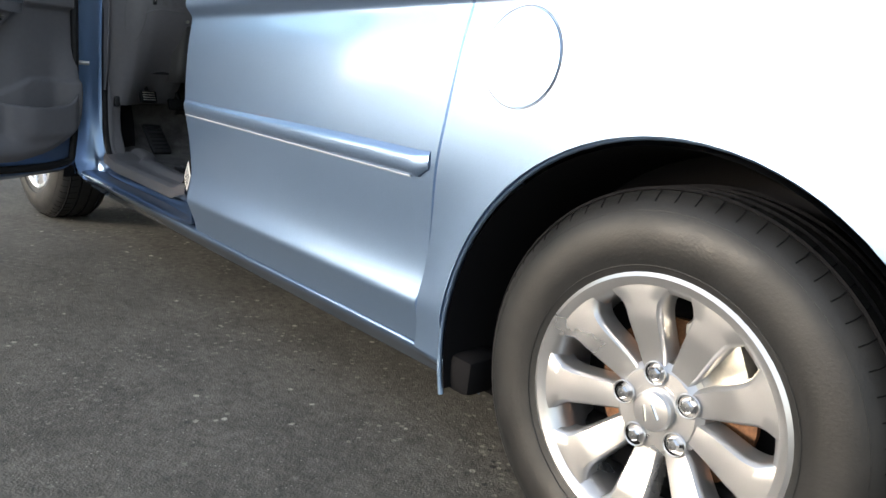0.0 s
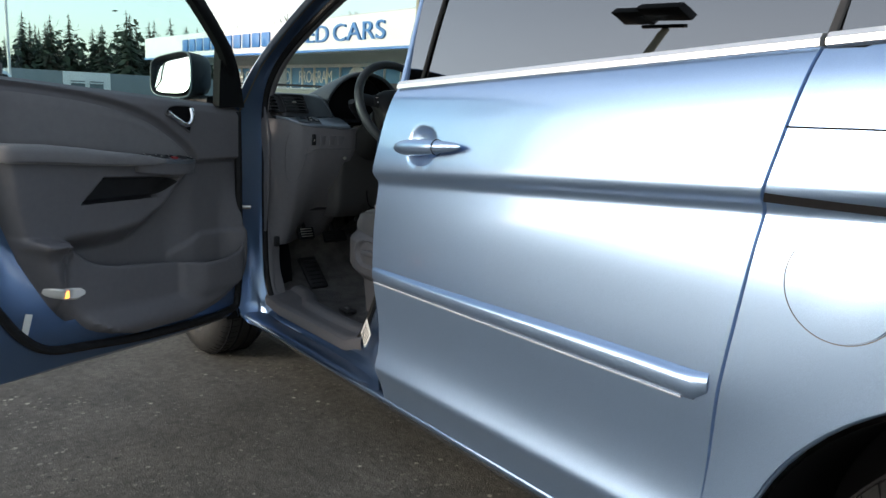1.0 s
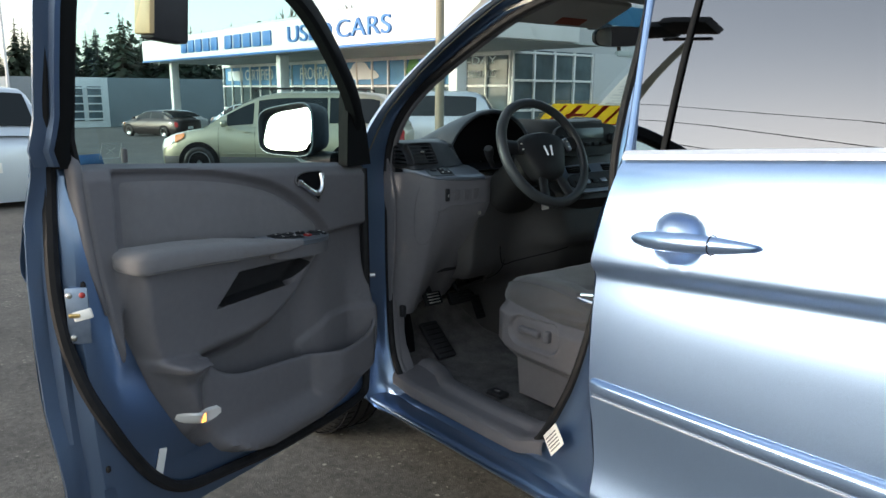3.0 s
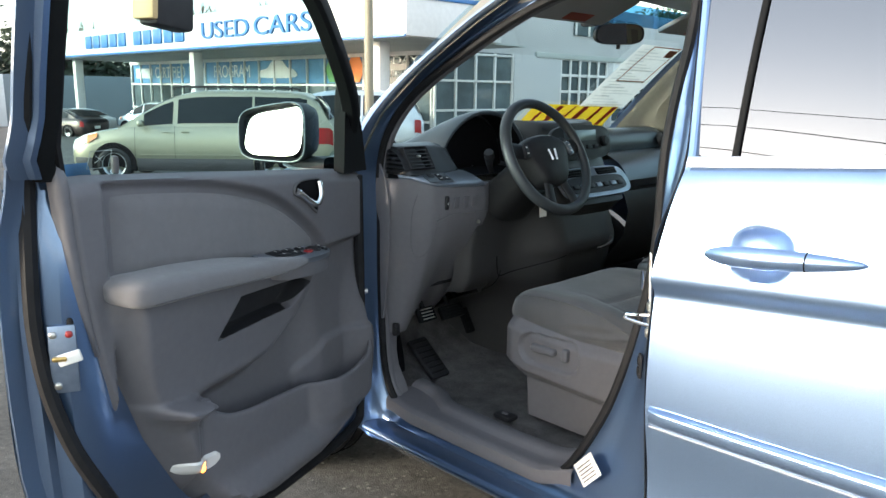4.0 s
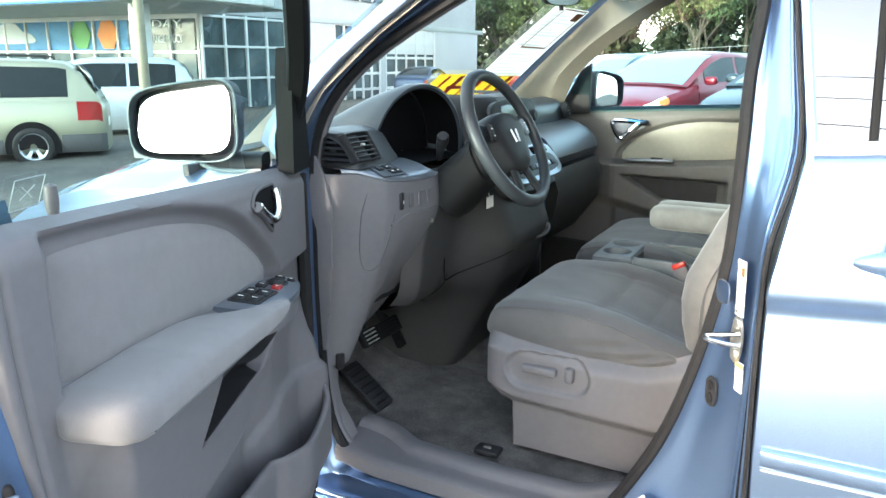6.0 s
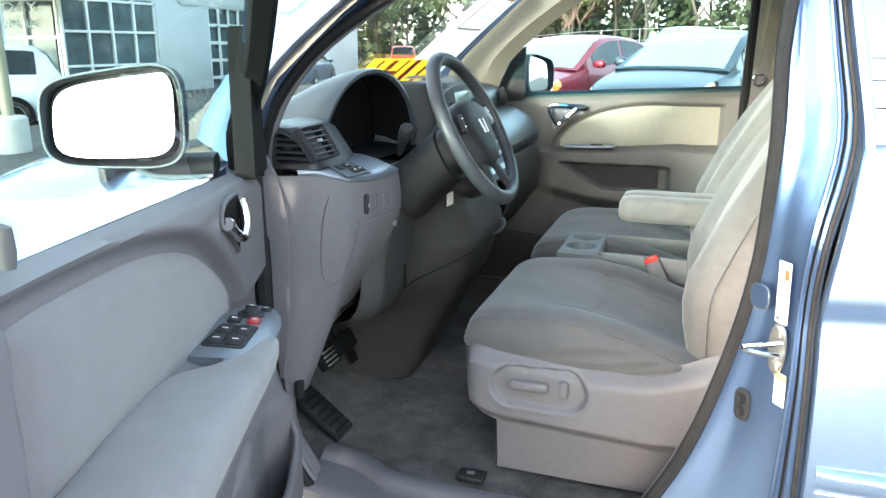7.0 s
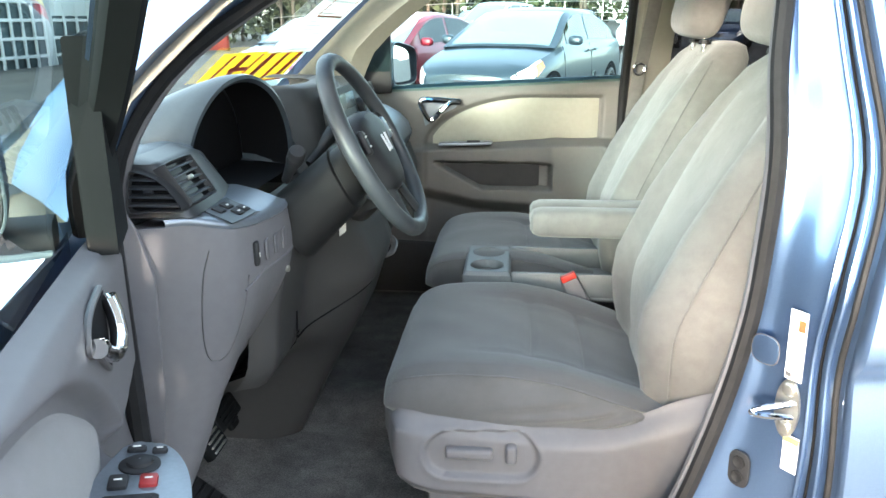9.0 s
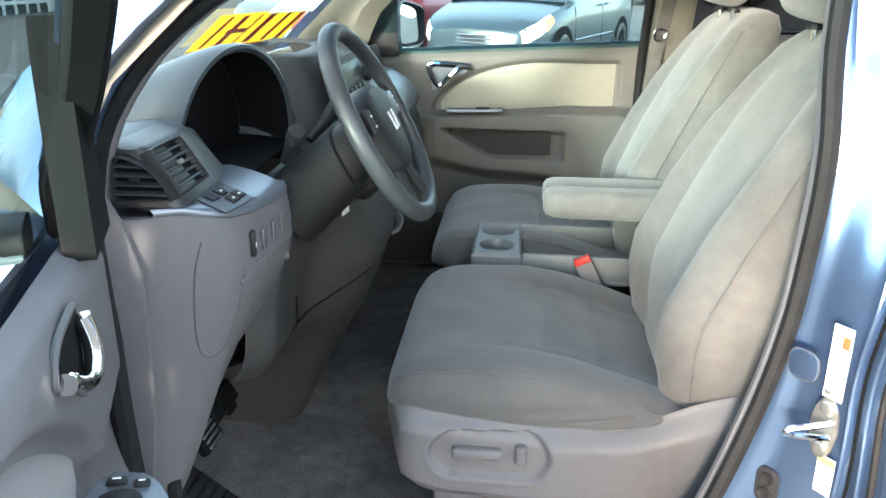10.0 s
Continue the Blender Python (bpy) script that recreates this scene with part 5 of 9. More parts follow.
part("cloth_insert", bm, DOORCLOTH, fdoor, "grey cloth panel in the door trim", 60)
# shoulder that wraps the trim round the door's rear top corner
bm = bmesh.new()
rows = []
for z in np.linspace(0.86, 1.190, 14):
    t0, k = trim_rear(z), ease(0.86, 0.98, z)
    rows.append([D(t0 - 0.012, 0.100, z), D(t0 - 0.004, 0.1045, z), D(t0 + 0.003 * k, 0.1045, z), D(t0 + 0.008 * k, 0.100, z), D(t0 + 0.011 * k, 0.090, z), D(t0 + 0.011 * k, 0.075, z)])
rows.append([D(p[0], p[1], 1.2135) for p in ((t0 - 0.012, 0.085), (t0 - 0.004, 0.088), (t0 + 0.002, 0.088), (t0 + 0.006, 0.085), (t0 + 0.008, 0.080), (t0 + 0.008, 0.070))])
sheet(bm, rows)
part("trim_shoulder", bm, GREY, fdoor, "grey plastic shoulder of the door trim", 60)
# armrest pad
bm = bmesh.new()
rings = []
PADN = [(0.455, 0.188, 0.006), (0.48, 0.186, 0.012), (0.52, 0.184, 0.016), (0.57, 0.178, 0.022), (0.60, 0.164, 0.036), (0.63, 0.146, 0.053), (0.68, 0.142, 0.057), (0.96, 0.142, 0.057), (0.978, 0.141, 0.053), (0.992, 0.138, 0.044), (1.000, 0.135, 0.030), (1.004, 0.133, 0.014)]
PADZ = [(0.455, 0.938, 0.005), (0.48, 0.939, 0.009), (0.52, 0.941, 0.014), (0.57, 0.945, 0.018), (0.63, 0.949, 0.021), (0.70, 0.956, 0.024), (0.82, 0.967, 0.026), (0.96, 0.975, 0.026), (0.978, 0.975, 0.025), (0.992, 0.975, 0.022), (1.000, 0.975, 0.016), (1.004, 0.975, 0.008)]
for u in list(np.linspace(0.455, 0.96, 40)) + [0.970, 0.978, 0.986, 0.992, 0.997, 1.000, 1.004]:
    cn, hn = interp(u, [(a, b) for a, b, _ in PADN]), interp(u, [(a, c_) for a, _, c_ in PADN])
    cz_, hz = interp(u, [(a, b) for a, b, _ in PADZ]), interp(u, [(a, c_) for a, _, c_ in PADZ])
    rings.append([D(u, cn + hn * math.copysign(abs(math.cos(a)) ** 0.42, math.cos(a)), cz_ + hz * math.copysign(abs(math.sin(a)) ** 0.55, math.sin(a)) - 0.004 * math.cos(a)) for a in [2 * math.pi * j / 28 for j in range(28)]])
loft(bm, rings, True, True, True)
part("armrest_pad", bm, DOORCLOTH, fdoor, "padded grey armrest", 60)
bm = bmesh.new()
tube(bm, smooth_line([D(u, interp(u, [(a, b + 0.98 * c_) for a, b, c_ in PADN]), interp(u, [(a, b - 0.72 * c_) for a, b, c_ in PADZ])) for u in np.linspace(0.64, 0.965, 12)], 3), 0.0013, 5)
part("pad_seam", bm, GREYD, fdoor)
# switch panel
sw = DM @ axes((0.405, 0.135, 0.932), (1, -0.02, 0.07), (0.0, 1, -0.10))
bm = bmesh.new()
edge_ = smooth_line([(-0.118, -0.010, 0), (-0.108, -0.022, 0), (-0.05, -0.040, 0), (0.03, -0.054, 0), (0.132, -0.066, 0), (0.140, -0.054, 0), (0.138, 0.0, 0), (0.128, 0.036, 0), (0.07, 0.052, 0), (0.01, 0.053, 0), (-0.05, 0.046, 0), (-0.095, 0.030, 0), (-0.116, 0.010, 0)], 4, True)
plate(bm, [(p.x, p.y) for p in edge_], 0.012, sw @ Matrix.Translation((0, 0, -0.002)), 0.004)
panel = part("switch_panel", bm, SILVER, fdoor, "silver window-switch panel", 50)
bm = bmesh.new()
plate(bm, [(p.x * 0.99, p.y * 0.97) for p in edge_], 0.034, sw @ Matrix.Translation((0, 0, -0.037)), 0.003)
part("panel_base", bm, GREY, panel)
bm = bmesh.new()
plate(bm, [(0.000, -0.028), (0.006, -0.034), (0.092, -0.038), (0.098, -0.033), (0.098, 0.016), (0.092, 0.020), (0.004, 0.022), (0.0, 0.017)], 0.0118, sw, 0.0008)
part("switch_bed", bm, BLACK, panel)
SWITCHES = ((0.073, -0.022, 0.036, 0.022, BLACK), (0.073, 0.004, 0.036, 0.022, BLACK), (0.028, -0.020, 0.036, 0.021, BLACK), (0.028, 0.006, 0.036, 0.021, BLACK), (-0.024, -0.019, 0.024, 0.019, BLACK), (-0.024, 0.010, 0.021, 0.018, DULLRED),
            (-0.096, -0.008, 0.010, 0.020, BLACK), (-0.090, 0.016, 0.010, 0.016, BLACK))
for x_, y_, w_, h_, mt in SWITCHES:
    bm = bmesh.new()
    rbox(bm, (0, 0, 0), (w_, h_, 0.008), 0.003)
    bmesh.ops.transform(bm, matrix=sw @ Matrix.Translation((x_, y_, 0.0115)) @ Matrix.Rotation(radians(5), 4, "Y"), verts=bm.verts)
    part("window_switch", bm, mt, panel, "red lock switch" if mt is DULLRED else "")
    bm = bmesh.new()
    rbox(bm, (0, 0, 0), (0.0022, h_ * 0.42, 0.0010), 0)
    bmesh.ops.transform(bm, matrix=sw @ Matrix.Translation((x_, y_, 0.0156)) @ Matrix.Rotation(radians(5), 4, "Y"), verts=bm.verts)
    part("switch_mark", bm, WHITE, panel)
bm = bmesh.new()
lathe(bm, [(0.021, 0.009), (0.021, 0.012), (0.018, 0.0135), (0.014, 0.0135), (0.013, 0.0165), (0.010, 0.018), (0.001, 0.018)], sw @ Matrix.Translation((-0.062, -0.002, 0)), 28)
part("mirror_knob", bm, BLACK, panel, "black mirror-adjusting knob")
# pull-cup lining
bm = bmesh.new()
rows = []
for j in range(30):
    line = []
    for i in range(70):
        z = lerp(0.8095, 0.886, j / 29)
        front_, back_ = 0.355 + 1.4 * max(0.0, 0.868 - z), 0.668 + 1.0 * max(0.0, 0.885 - z)
        turn = 0.020 * abs(2 * j / 29 - 1) ** 5
        u = lerp(front_ + 0.010 + turn, back_ - 0.006 - turn, i / 69)
        z = lerp(0.8095, 0.886 - 0.05 * (0.65 - u), j / 29)
        line.append(D(u, trim_n(u, z) + 0.0022, z))
    rows.append(line)
sheet(bm, rows)
part("pull_cup", bm, BLACK, fdoor, "black lining of the pull cup")
# chrome lever in its bezel
lv = DM @ axes((0.318, 0.107, 1.078), (1, 0, 0.0), (0, 0, 1)) @ Matrix.Scale(0.88, 4)
bm = bmesh.new()
out_ = [(0.072, 0.022), (0.060, 0.036), (0.030, 0.044), (-0.02, 0.044), (-0.054, 0.042), (-0.060, 0.030), (-0.056, -0.010), (-0.048, -0.054), (-0.038, -0.056), (0.02, -0.016), (0.068, 0.008)]
plate(bm, [(p.x, p.y) for p in smooth_line([(x_, y_, 0) for x_, y_ in out_], 4, True)][::-1], -0.006, lv)
part("lever_bezel", bm, DEEP, fdoor, "dark bezel of the inside handle")
bm = bmesh.new()
tube(bm, smooth_line([lv @ V(p) for p in ((0.070, 0.014, -0.012), (0.058, 0.010, -0.014), (0.030, -0.006, -0.014), (0.0, -0.024, -0.015), (-0.024, -0.030, -0.018), (-0.040, -0.014, -0.020), (-0.045, 0.010, -0.018), (-0.045, 0.034, -0.012))], 5), [0.010] * 5 + [0.0075] * 8 + [0.0085] * 8 + [0.0095] * 15, 10)
part("door_lever", bm, CHROME, fdoor, "chrome inside handle")
bm = bmesh.new()
tube(bm, smooth_line([lv @ V((x_, y_, -0.003)) for x_, y_ in out_], 5, True), 0.004, 7, closed=True)
part("bezel_rim", bm, GREYD, fdoor)
# courtesy lamp, lying on the curve of the trim
bm = bmesh.new()
rows = []
for j in range(6):
    line = []
    for i in range(15):
        t = i / 14
        u = lerp(0.712, 0.846, t)
        lo = interp(t, [(0, 0.524), (0.2, 0.508), (0.35, 0.507), (0.85, 0.527), (1, 0.540)])
        hi = interp(t, [(0, 0.530), (0.15, 0.546), (0.6, 0.556), (0.9, 0.563), (1, 0.558)])
        z = lerp(lo, hi, j / 5)
        rim = 0.0 if i in (0, 14) or j in (0, 5) else 1.0
        line.append(D(u, trim_n(u, z, 1.0) - 0.001 + 0.008 * rim, z))
    rows.append(line)
sheet(bm, rows)
lampc = part("courtesy_lamp", bm, LENS, fdoor, "clear and amber door courtesy lamp")
bm = bmesh.new()
sheet(bm, [[D(u, trim_n(u, z, 1.0) + 0.0085, z) for u in (0.783, 0.788, 0.793, 0.797)] for z in (0.524, 0.532, 0.540, 0.547)])
part("amber_bulb", bm, AMBER, lampc)
# lock knob, black lock box hung on the glass
bm = bmesh.new()
lathe(bm, [(0.006, 0.0), (0.0075, 0.012), (0.0065, 0.030), (0.001, 0.033)], DM @ Matrix.Translation((0.932, 0.088, 1.188)), 14)
part("lock_knob", bm, GREYD, fdoor)
lockbox = thing("lock_box", "black lock box with a tan plate hung on the door glass", "lock box", at=D(0.89, 0.10, 1.44))
bm = bmesh.new()
rbox(bm, (0, 0, 0), (0.095, 0.045, 0.15), 0.008)
bmesh.ops.transform(bm, matrix=DM @ Matrix.Translation((0.880, 0.188, 1.522)) @ Matrix.Rotation(radians(-5), 4, "Y"), verts=bm.verts)
part("body", bm, BLACK, lockbox)
bm = bmesh.new()
rbox(bm, (0, 0, 0), (0.014, 0.048, 0.135), 0.004)
bmesh.ops.transform(bm, matrix=DM @ Matrix.Translation((0.934, 0.190, 1.527)) @ Matrix.Rotation(radians(-5), 4, "Y"), verts=bm.verts)
part("tan_plate", bm, shader("tan_plate", (0.5, 0.36, 0.18), 0.5), lockbox, "tan plate")
bm = bmesh.new()
tube(bm, smooth_line([DM @ V(p) for p in ((0.86, 0.19, 1.59), (0.86, 0.195, 1.63), (0.88, 0.20, 1.645), (0.90, 0.195, 1.63), (0.90, 0.19, 1.59))], 4), 0.005, 8)
part("shackle", bm, STEEL, lockbox)
# hinges
for z_ in (0.48, 0.98):
    bm = bmesh.new()
    rbox(bm, (-2.725, 0.045, z_), (0.05, 0.05, 0.07), 0.008)
    part("hinge", bm, SHADEBLUE, van)
bm = bmesh.new()
tube(bm, [(-2.70, 0.10, 0.72), (-2.72, 0.05, 0.72), D(0.05, 0.05, 0.72)], 0.008, 8)
part("check_strap", bm, STEEL, van)

# ---------------------------------------------------------------- cabin shell
bm = bmesh.new()
rows = []
for x, z in ((-3.02, 0.86), (-2.98, 0.62), (-2.90, 0.47), (-2.80, 0.385), (-2.68, 0.352), (-2.5, 0.345), (-2.2, 0.345), (-1.9, 0.348), (-1.6, 0.355), (-1.0, 0.36), (0.9, 0.36)):
    rows.append([V((x, y, z + (0.025 * (1 - ease(0.03, 0.16, abs(y - MID))) if x > -2.7 else 0.0) - 0.02 * ease(0.30, 0.22, y))) for y in np.linspace(0.22, 1.90, 40)])
sheet(bm, rows, (0, 0, -0.02))
part("carpet", bm, CARPET, van, "worn dark grey carpet")
bm = bmesh.new()
sheet(bm, [[V((x, y, z)) for y in np.linspace(0.10, 1.86, 10)] for x, z in ((-2.99, 0.33), (-3.03, 0.60), (-3.06, 0.90), (-3.07, 1.08))], (-0.02, 0, 0))
part("firewall", bm, CARPET, van, "dark carpeted firewall")
bm = bmesh.new()
rows = []
for x in np.linspace(-2.665, -1.925, 44):
    rise = 0.034 * ease(-2.05, -1.925, x) + 0.016 * ease(-2.54, -2.66, x)
    w = 0.046 * ease(-2.47, -2.585, x) + 0.006 * math.sin((x + 2.66) * 11.0)
    rows.append([V((x, y, z + rise)) for y, z in ((0.150, 0.300), (0.147, 0.322), (0.150, 0.338), (0.158, 0.345), (0.178, 0.347), (0.205, 0.347), (0.215 + w, 0.349), (0.224 + w, 0.358), (0.236 + w, 0.364), (0.268 + w, 0.363), (0.280 + w, 0.356), (0.286 + w, 0.340))])
sheet(bm, rows)
part("scuff_plate", bm, GREY, van, "grey plastic scuff plate on the sill")
bm = bmesh.new()
rows = []
for z in np.linspace(0.34, 0.90, 12):
    rows.append([V((lerp(-2.712, -2.640, ease(0.48, 0.33, z)) + dx, y, z)) for dx, y in ((0.0, 0.178), (0.010, 0.195), (0.006, 0.23), (-0.03, 0.245), (-0.20, 0.25))])
sheet(bm, rows)
kick = part("kick_panel", bm, GREY, van, "grey plastic kick panel")
bm = bmesh.new()
rbox(bm, (-2.680, 0.205, 0.575), (0.02, 0.022, 0.045), 0.006)
part("bonnet_release", bm, BLACK, kick)
bm = bmesh.new()
rows = []
for x in [-2.36, -2.28, -2.12, -1.95, -1.7, -1.2, -0.5, 0.3, 0.9]:
    rows.append([V((x, y, interp(abs(y - MID), [(0, 1.705), (0.45, 1.69), (0.62, 1.655), (0.72, 1.60)]) - 0.040 * ease(-2.10, -2.36, x))) for y in np.linspace(0.26, 2 * MID - 0.26, 15)])
sheet(bm, rows, (0, 0, 0.01))
part("headliner", bm, LINER, van, "pale grey headliner")
# inner far side behind the passenger, pillar and lower lining
bm = bmesh.new()
sheet(bm, [[V((x, 1.875, z)) for x in np.linspace(-1.60, -0.52, 6)] for z in (0.34, 0.7, 1.0, z_belt(-1.0) - 0.02)])
part("side_lining", bm, GREYD, van)
bm = bmesh.new()
sheet(bm, [[V((x, 1.60, z)) for x in (-0.52, 0.2, 1.0)] for z in (0.34, 0.9)])
part("wheel_housing", bm, GREYD, van)
bm = bmesh.new()
sheet(bm, [[V((x, 0.36, z)) for x in (-0.52, 0.2, 1.0)] for z in (0.34, 0.9)])
part("wheel_housing", bm, GREYD, van)
bm = bmesh.new()
sheet(bm, [[V((x, 0.085, z)) for x in np.linspace(-1.60, -0.52, 6)] for z in (0.34, 0.7, 1.0, z_belt(-1.0) - 0.02)])
part("side_lining", bm, GREYD, van)
bm = bmesh.new()
sheet(bm, [[V((0.95, y, z)) for y in np.linspace(0.2, 1.76, 6)] for z in (0.34, 1.0, 1.2)])
part("tail_lining", bm, GREYD, van)
bm = bmesh.new()
rows = []
for z in np.linspace(0.36, 1.63, 22):
    y0 = interp(z, [(0.36, 1.90), (1.15, 1.895), (1.63, 1.72)])
    x0 = interp(z, [(0.36, -1.80), (0.6, -1.73), (1.15, -1.70), (1.63, -1.70)])
    rows.append([V((x0, y0 + 0.02, z)), V((x0 + 0.004, y0 - 0.015, z)), V((x0 + 0.02, y0 - 0.03, z)), V((x0 + 0.10, y0 - 0.032, z)), V((x0 + 0.135, y0 - 0.01, z)), V((x0 + 0.14, y0 + 0.03, z))])
sheet(bm, rows)
part("b_pillar_trim", bm, PILLAR, van, "warm grey centre pillar trim")
bm = bmesh.new()
tube(bm, [(-1.715, interp(z, [(0.36, 1.885), (1.15, 1.88), (1.63, 1.70)]), z) for z in np.linspace(0.9, 1.62, 10)], 0.016, 8)
part("far_door_seal", bm, RUBBER, van)

# ---------------------------------------------------------------- passenger door trim
def pd(x, n, z):
    """A place on the passenger door's inside: n in from y = 1.94."""
    return V((x, 1.945 - n, z))


bm = bmesh.new()
rows = []
for z in np.linspace(0.36, 1.175, 150):
    line = []
    for x in np.linspace(-2.74, -1.725, 160):
        top = interp(x, [(-2.74, 1.13), (-2.3, 1.155), (-1.72, 1.185)])
        zz = 0.36 + (z - 0.36) / 0.815 * (top - 0.36)
        n = 0.045 - 0.012 * ease(top - 0.035, top, zz)
        arch = 1.128 - 0.20 * (1 - math.sqrt(max(0.0, 1 - min(1.0, max(0.0, (-2.02 - x) / 0.42)) ** 2)))
        n -= 0.012 * ease(-2.44, -2.42, x) * ease(-1.775, -1.79, x) * ease(arch, arch - 0.016, zz)
        zt_ = interp(x, [(-2.5, 0.935), (-2.2, 0.945), (-1.95, 0.965), (-1.73, 0.965)])
        lower = interp(x, [(-2.45, 0.78), (-2.25, 0.735), (-1.95, 0.72), (-1.73, 0.60)])
        bul = ease(zt_ + 0.006, zt_ - 0.02, zz) * ease(lower - 0.05, lower + 0.01, zz) * ease(-2.55, -2.42, x)
        n += (0.050 + 0.03 * ease(-2.05, -1.95, x)) * bul
        cup = ease(-2.42, -2.38, x) * ease(-1.955, -1.975, x) * ease(0.885, 0.868, zz) * ease(0.0, 0.015, zz - 0.775 - 0.55 * max(0, -2.22 - x))
        n -= 0.050 * cup * bul
        pk = interp(x, [(-2.74, 0.56), (-2.3, 0.55), (-2.0, 0.60), (-1.73, 0.62)])
        n += 0.045 * ease(pk + 0.01, pk - 0.02, zz)
        line.append(pd(x, n, zz))
    rows.append(line)
sheet(bm, rows)
pdoor = part("passenger_door_trim", bm, WARM, van, "warm grey passenger door trim", 60)
bm = bmesh.new()
rows = []
for j in range(16):
    line = []
    for i in range(34):
        x = lerp(-2.405, -1.795, i / 33)
        arch = 1.114 - 0.20 * (1 - math.sqrt(max(0.0, 1 - min(1.0, max(0.0, (-2.02 - x) / 0.40)) ** 2)))
        lo = interp(x, [(-2.5, 0.935), (-2.2, 0.945), (-1.95, 0.965), (-1.73, 0.965)]) - 0.005
        puff = min(j, 15 - j, 3) / 3 * min(i, 33 - i, 3) / 3
        line.append(pd(x, 0.034 + 0.006 * puff ** 0.5, lerp(lo, max(arch, lo + 0.004), j / 15)))
    rows.append(line)
sheet(bm, rows)
part("cloth_insert", bm, BEIGE, pdoor, "pale cloth panel", 60)
bm = bmesh.new()
sheet(bm, [[pd(x, 0.046, lerp(0.785 + 0.55 * max(0, -2.22 - x), 0.868, j / 4)) for x in np.linspace(-2.36, -1.975, 10)] for j in range(5)])
part("pull_cup", bm, BLACK, pdoor)
bm = bmesh.new()
rows = []
for x in np.linspace(-2.73, -1.76, 24):
    pk = interp(x, [(-2.74, 0.585), (-2.3, 0.565), (-2.0, 0.575), (-1.73, 0.60)])
    rows.append([pd(x, n_, z) for n_, z in ((0.098, 0.37), (0.104, 0.42), (0.106, 0.50), (0.104, pk - 0.02), (0.099, pk - 0.006), (0.088, pk))])
sheet(bm, rows)
part("map_pocket", bm, COLUMN, pdoor, "dark carpeted map pocket")
bm = bmesh.new()
rbox(bm, (-2.28, 1.875, 0.948), (0.20, 0.045, 0.012), 0.005, m=Matrix.Rotation(radians(-2), 4, "Y"))
part("switch_panel", bm, SILVER, pdoor)
bm = bmesh.new()
rbox(bm, (-2.25, 1.868, 0.955), (0.05, 0.018, 0.010), 0.004)
part("window_switch", bm, BLACK, pdoor)
lv2 = axes((-2.385, 1.892, 1.070), (1, 0, 0), (0, 0, 1))
bm = bmesh.new()
plate(bm, [(p.x, p.y) for p in smooth_line([(x_, y_, 0) for x_, y_ in out_], 4, True)], 0.004, lv2)
part("lever_bezel", bm, SILVER, pdoor)
bm = bmesh.new()
tube(bm, smooth_line([lv2 @ V((p[0], p[1], 0.012 + 0.012 * k)) for k, p in ((0, (0.085, 0.026)), (0.4, (0.05, 0.026)), (0.9, (0.02, 0.0)), (1, (-0.02, -0.036)), (0.9, (-0.045, -0.012)), (0.5, (-0.062, 0.022)), (0.3, (-0.05, 0.036)), (0.2, (0.0, 0.036)), (0.0, (0.085, 0.030)))], 4), 0.0105, 9)
part("door_lever", bm, CHROME, pdoor, "chrome inside handle")
bm = bmesh.new()
lathe(bm, [(0.006, 0.0), (0.0075, 0.012), (0.0065, 0.030), (0.001, 0.033)], Matrix.Translation((-1.815, 1.925, 1.178)), 14)
part("lock_knob", bm, GREYD, pdoor)
bm = bmesh.new()
tube(bm, [(x, 1.932, interp(x, [(-2.74, 1.13), (-2.3, 1.155), (-1.72, 1.185)]) + 0.004) for x in np.linspace(-2.60, -1.725, 12)], 0.007, 6)
part("window_sweep", bm, RUBBER, pdoor)

# ---------------------------------------------------------------- dashboard
def x_front(y):
    """How far rearward the dash reaches, across the car."""
    return interp(y, [(0.14, -0.13), (0.18, -0.075), (0.26, -0.06), (0.38, -0.055), (0.42, -0.02), (0.45, 0.0), (0.70, 0.0), (0.80, 0.03), (1.18, 0.03), (1.30, 0.02), (1.70, 0.02), (1.80, -0.03), (1.84, -0.06)])


bm = bmesh.new()
rows = []
for y in np.linspace(0.135, 1.83, 70):
    k = x_front(y)
    mid_ = math.exp(-((y - MID) / 0.30) ** 2)
    cut = ease(0.185, 0.145, abs(y - 0.60))        # room for the instruments
    pr = [(-3.06, 1.10), (-2.95, 1.135), (-2.82, 1.165 + 0.02 * mid_ - 0.05 * cut), (-2.72 + k * 0.5 - 0.05 * cut, 1.178 + 0.02 * mid_ - 0.10 * cut), (-2.66 + k - 0.05 * cut, 1.172 + 0.015 * mid_ - 0.10 * cut), (-2.635 + k - 0.04 * cut, 1.155 - 0.085 * cut),
          (-2.628 + k, 1.12 - 0.055 * cut), (-2.632 + k, 1.09 - 0.03 * cut), (-2.66 + k, 1.055)]
    side = ease(0.135, 0.17, y) * ease(1.83, 1.79, y)
    rows.append([V((x, y, z - 0.02 * (1 - side) + 0.022 * ease(1.1, 1.3, y))) for x, z in pr])
sheet(bm, rows)
dash = part("dashboard", bm, PAD, van, "charcoal dashboard with silver and grey panels", 50)
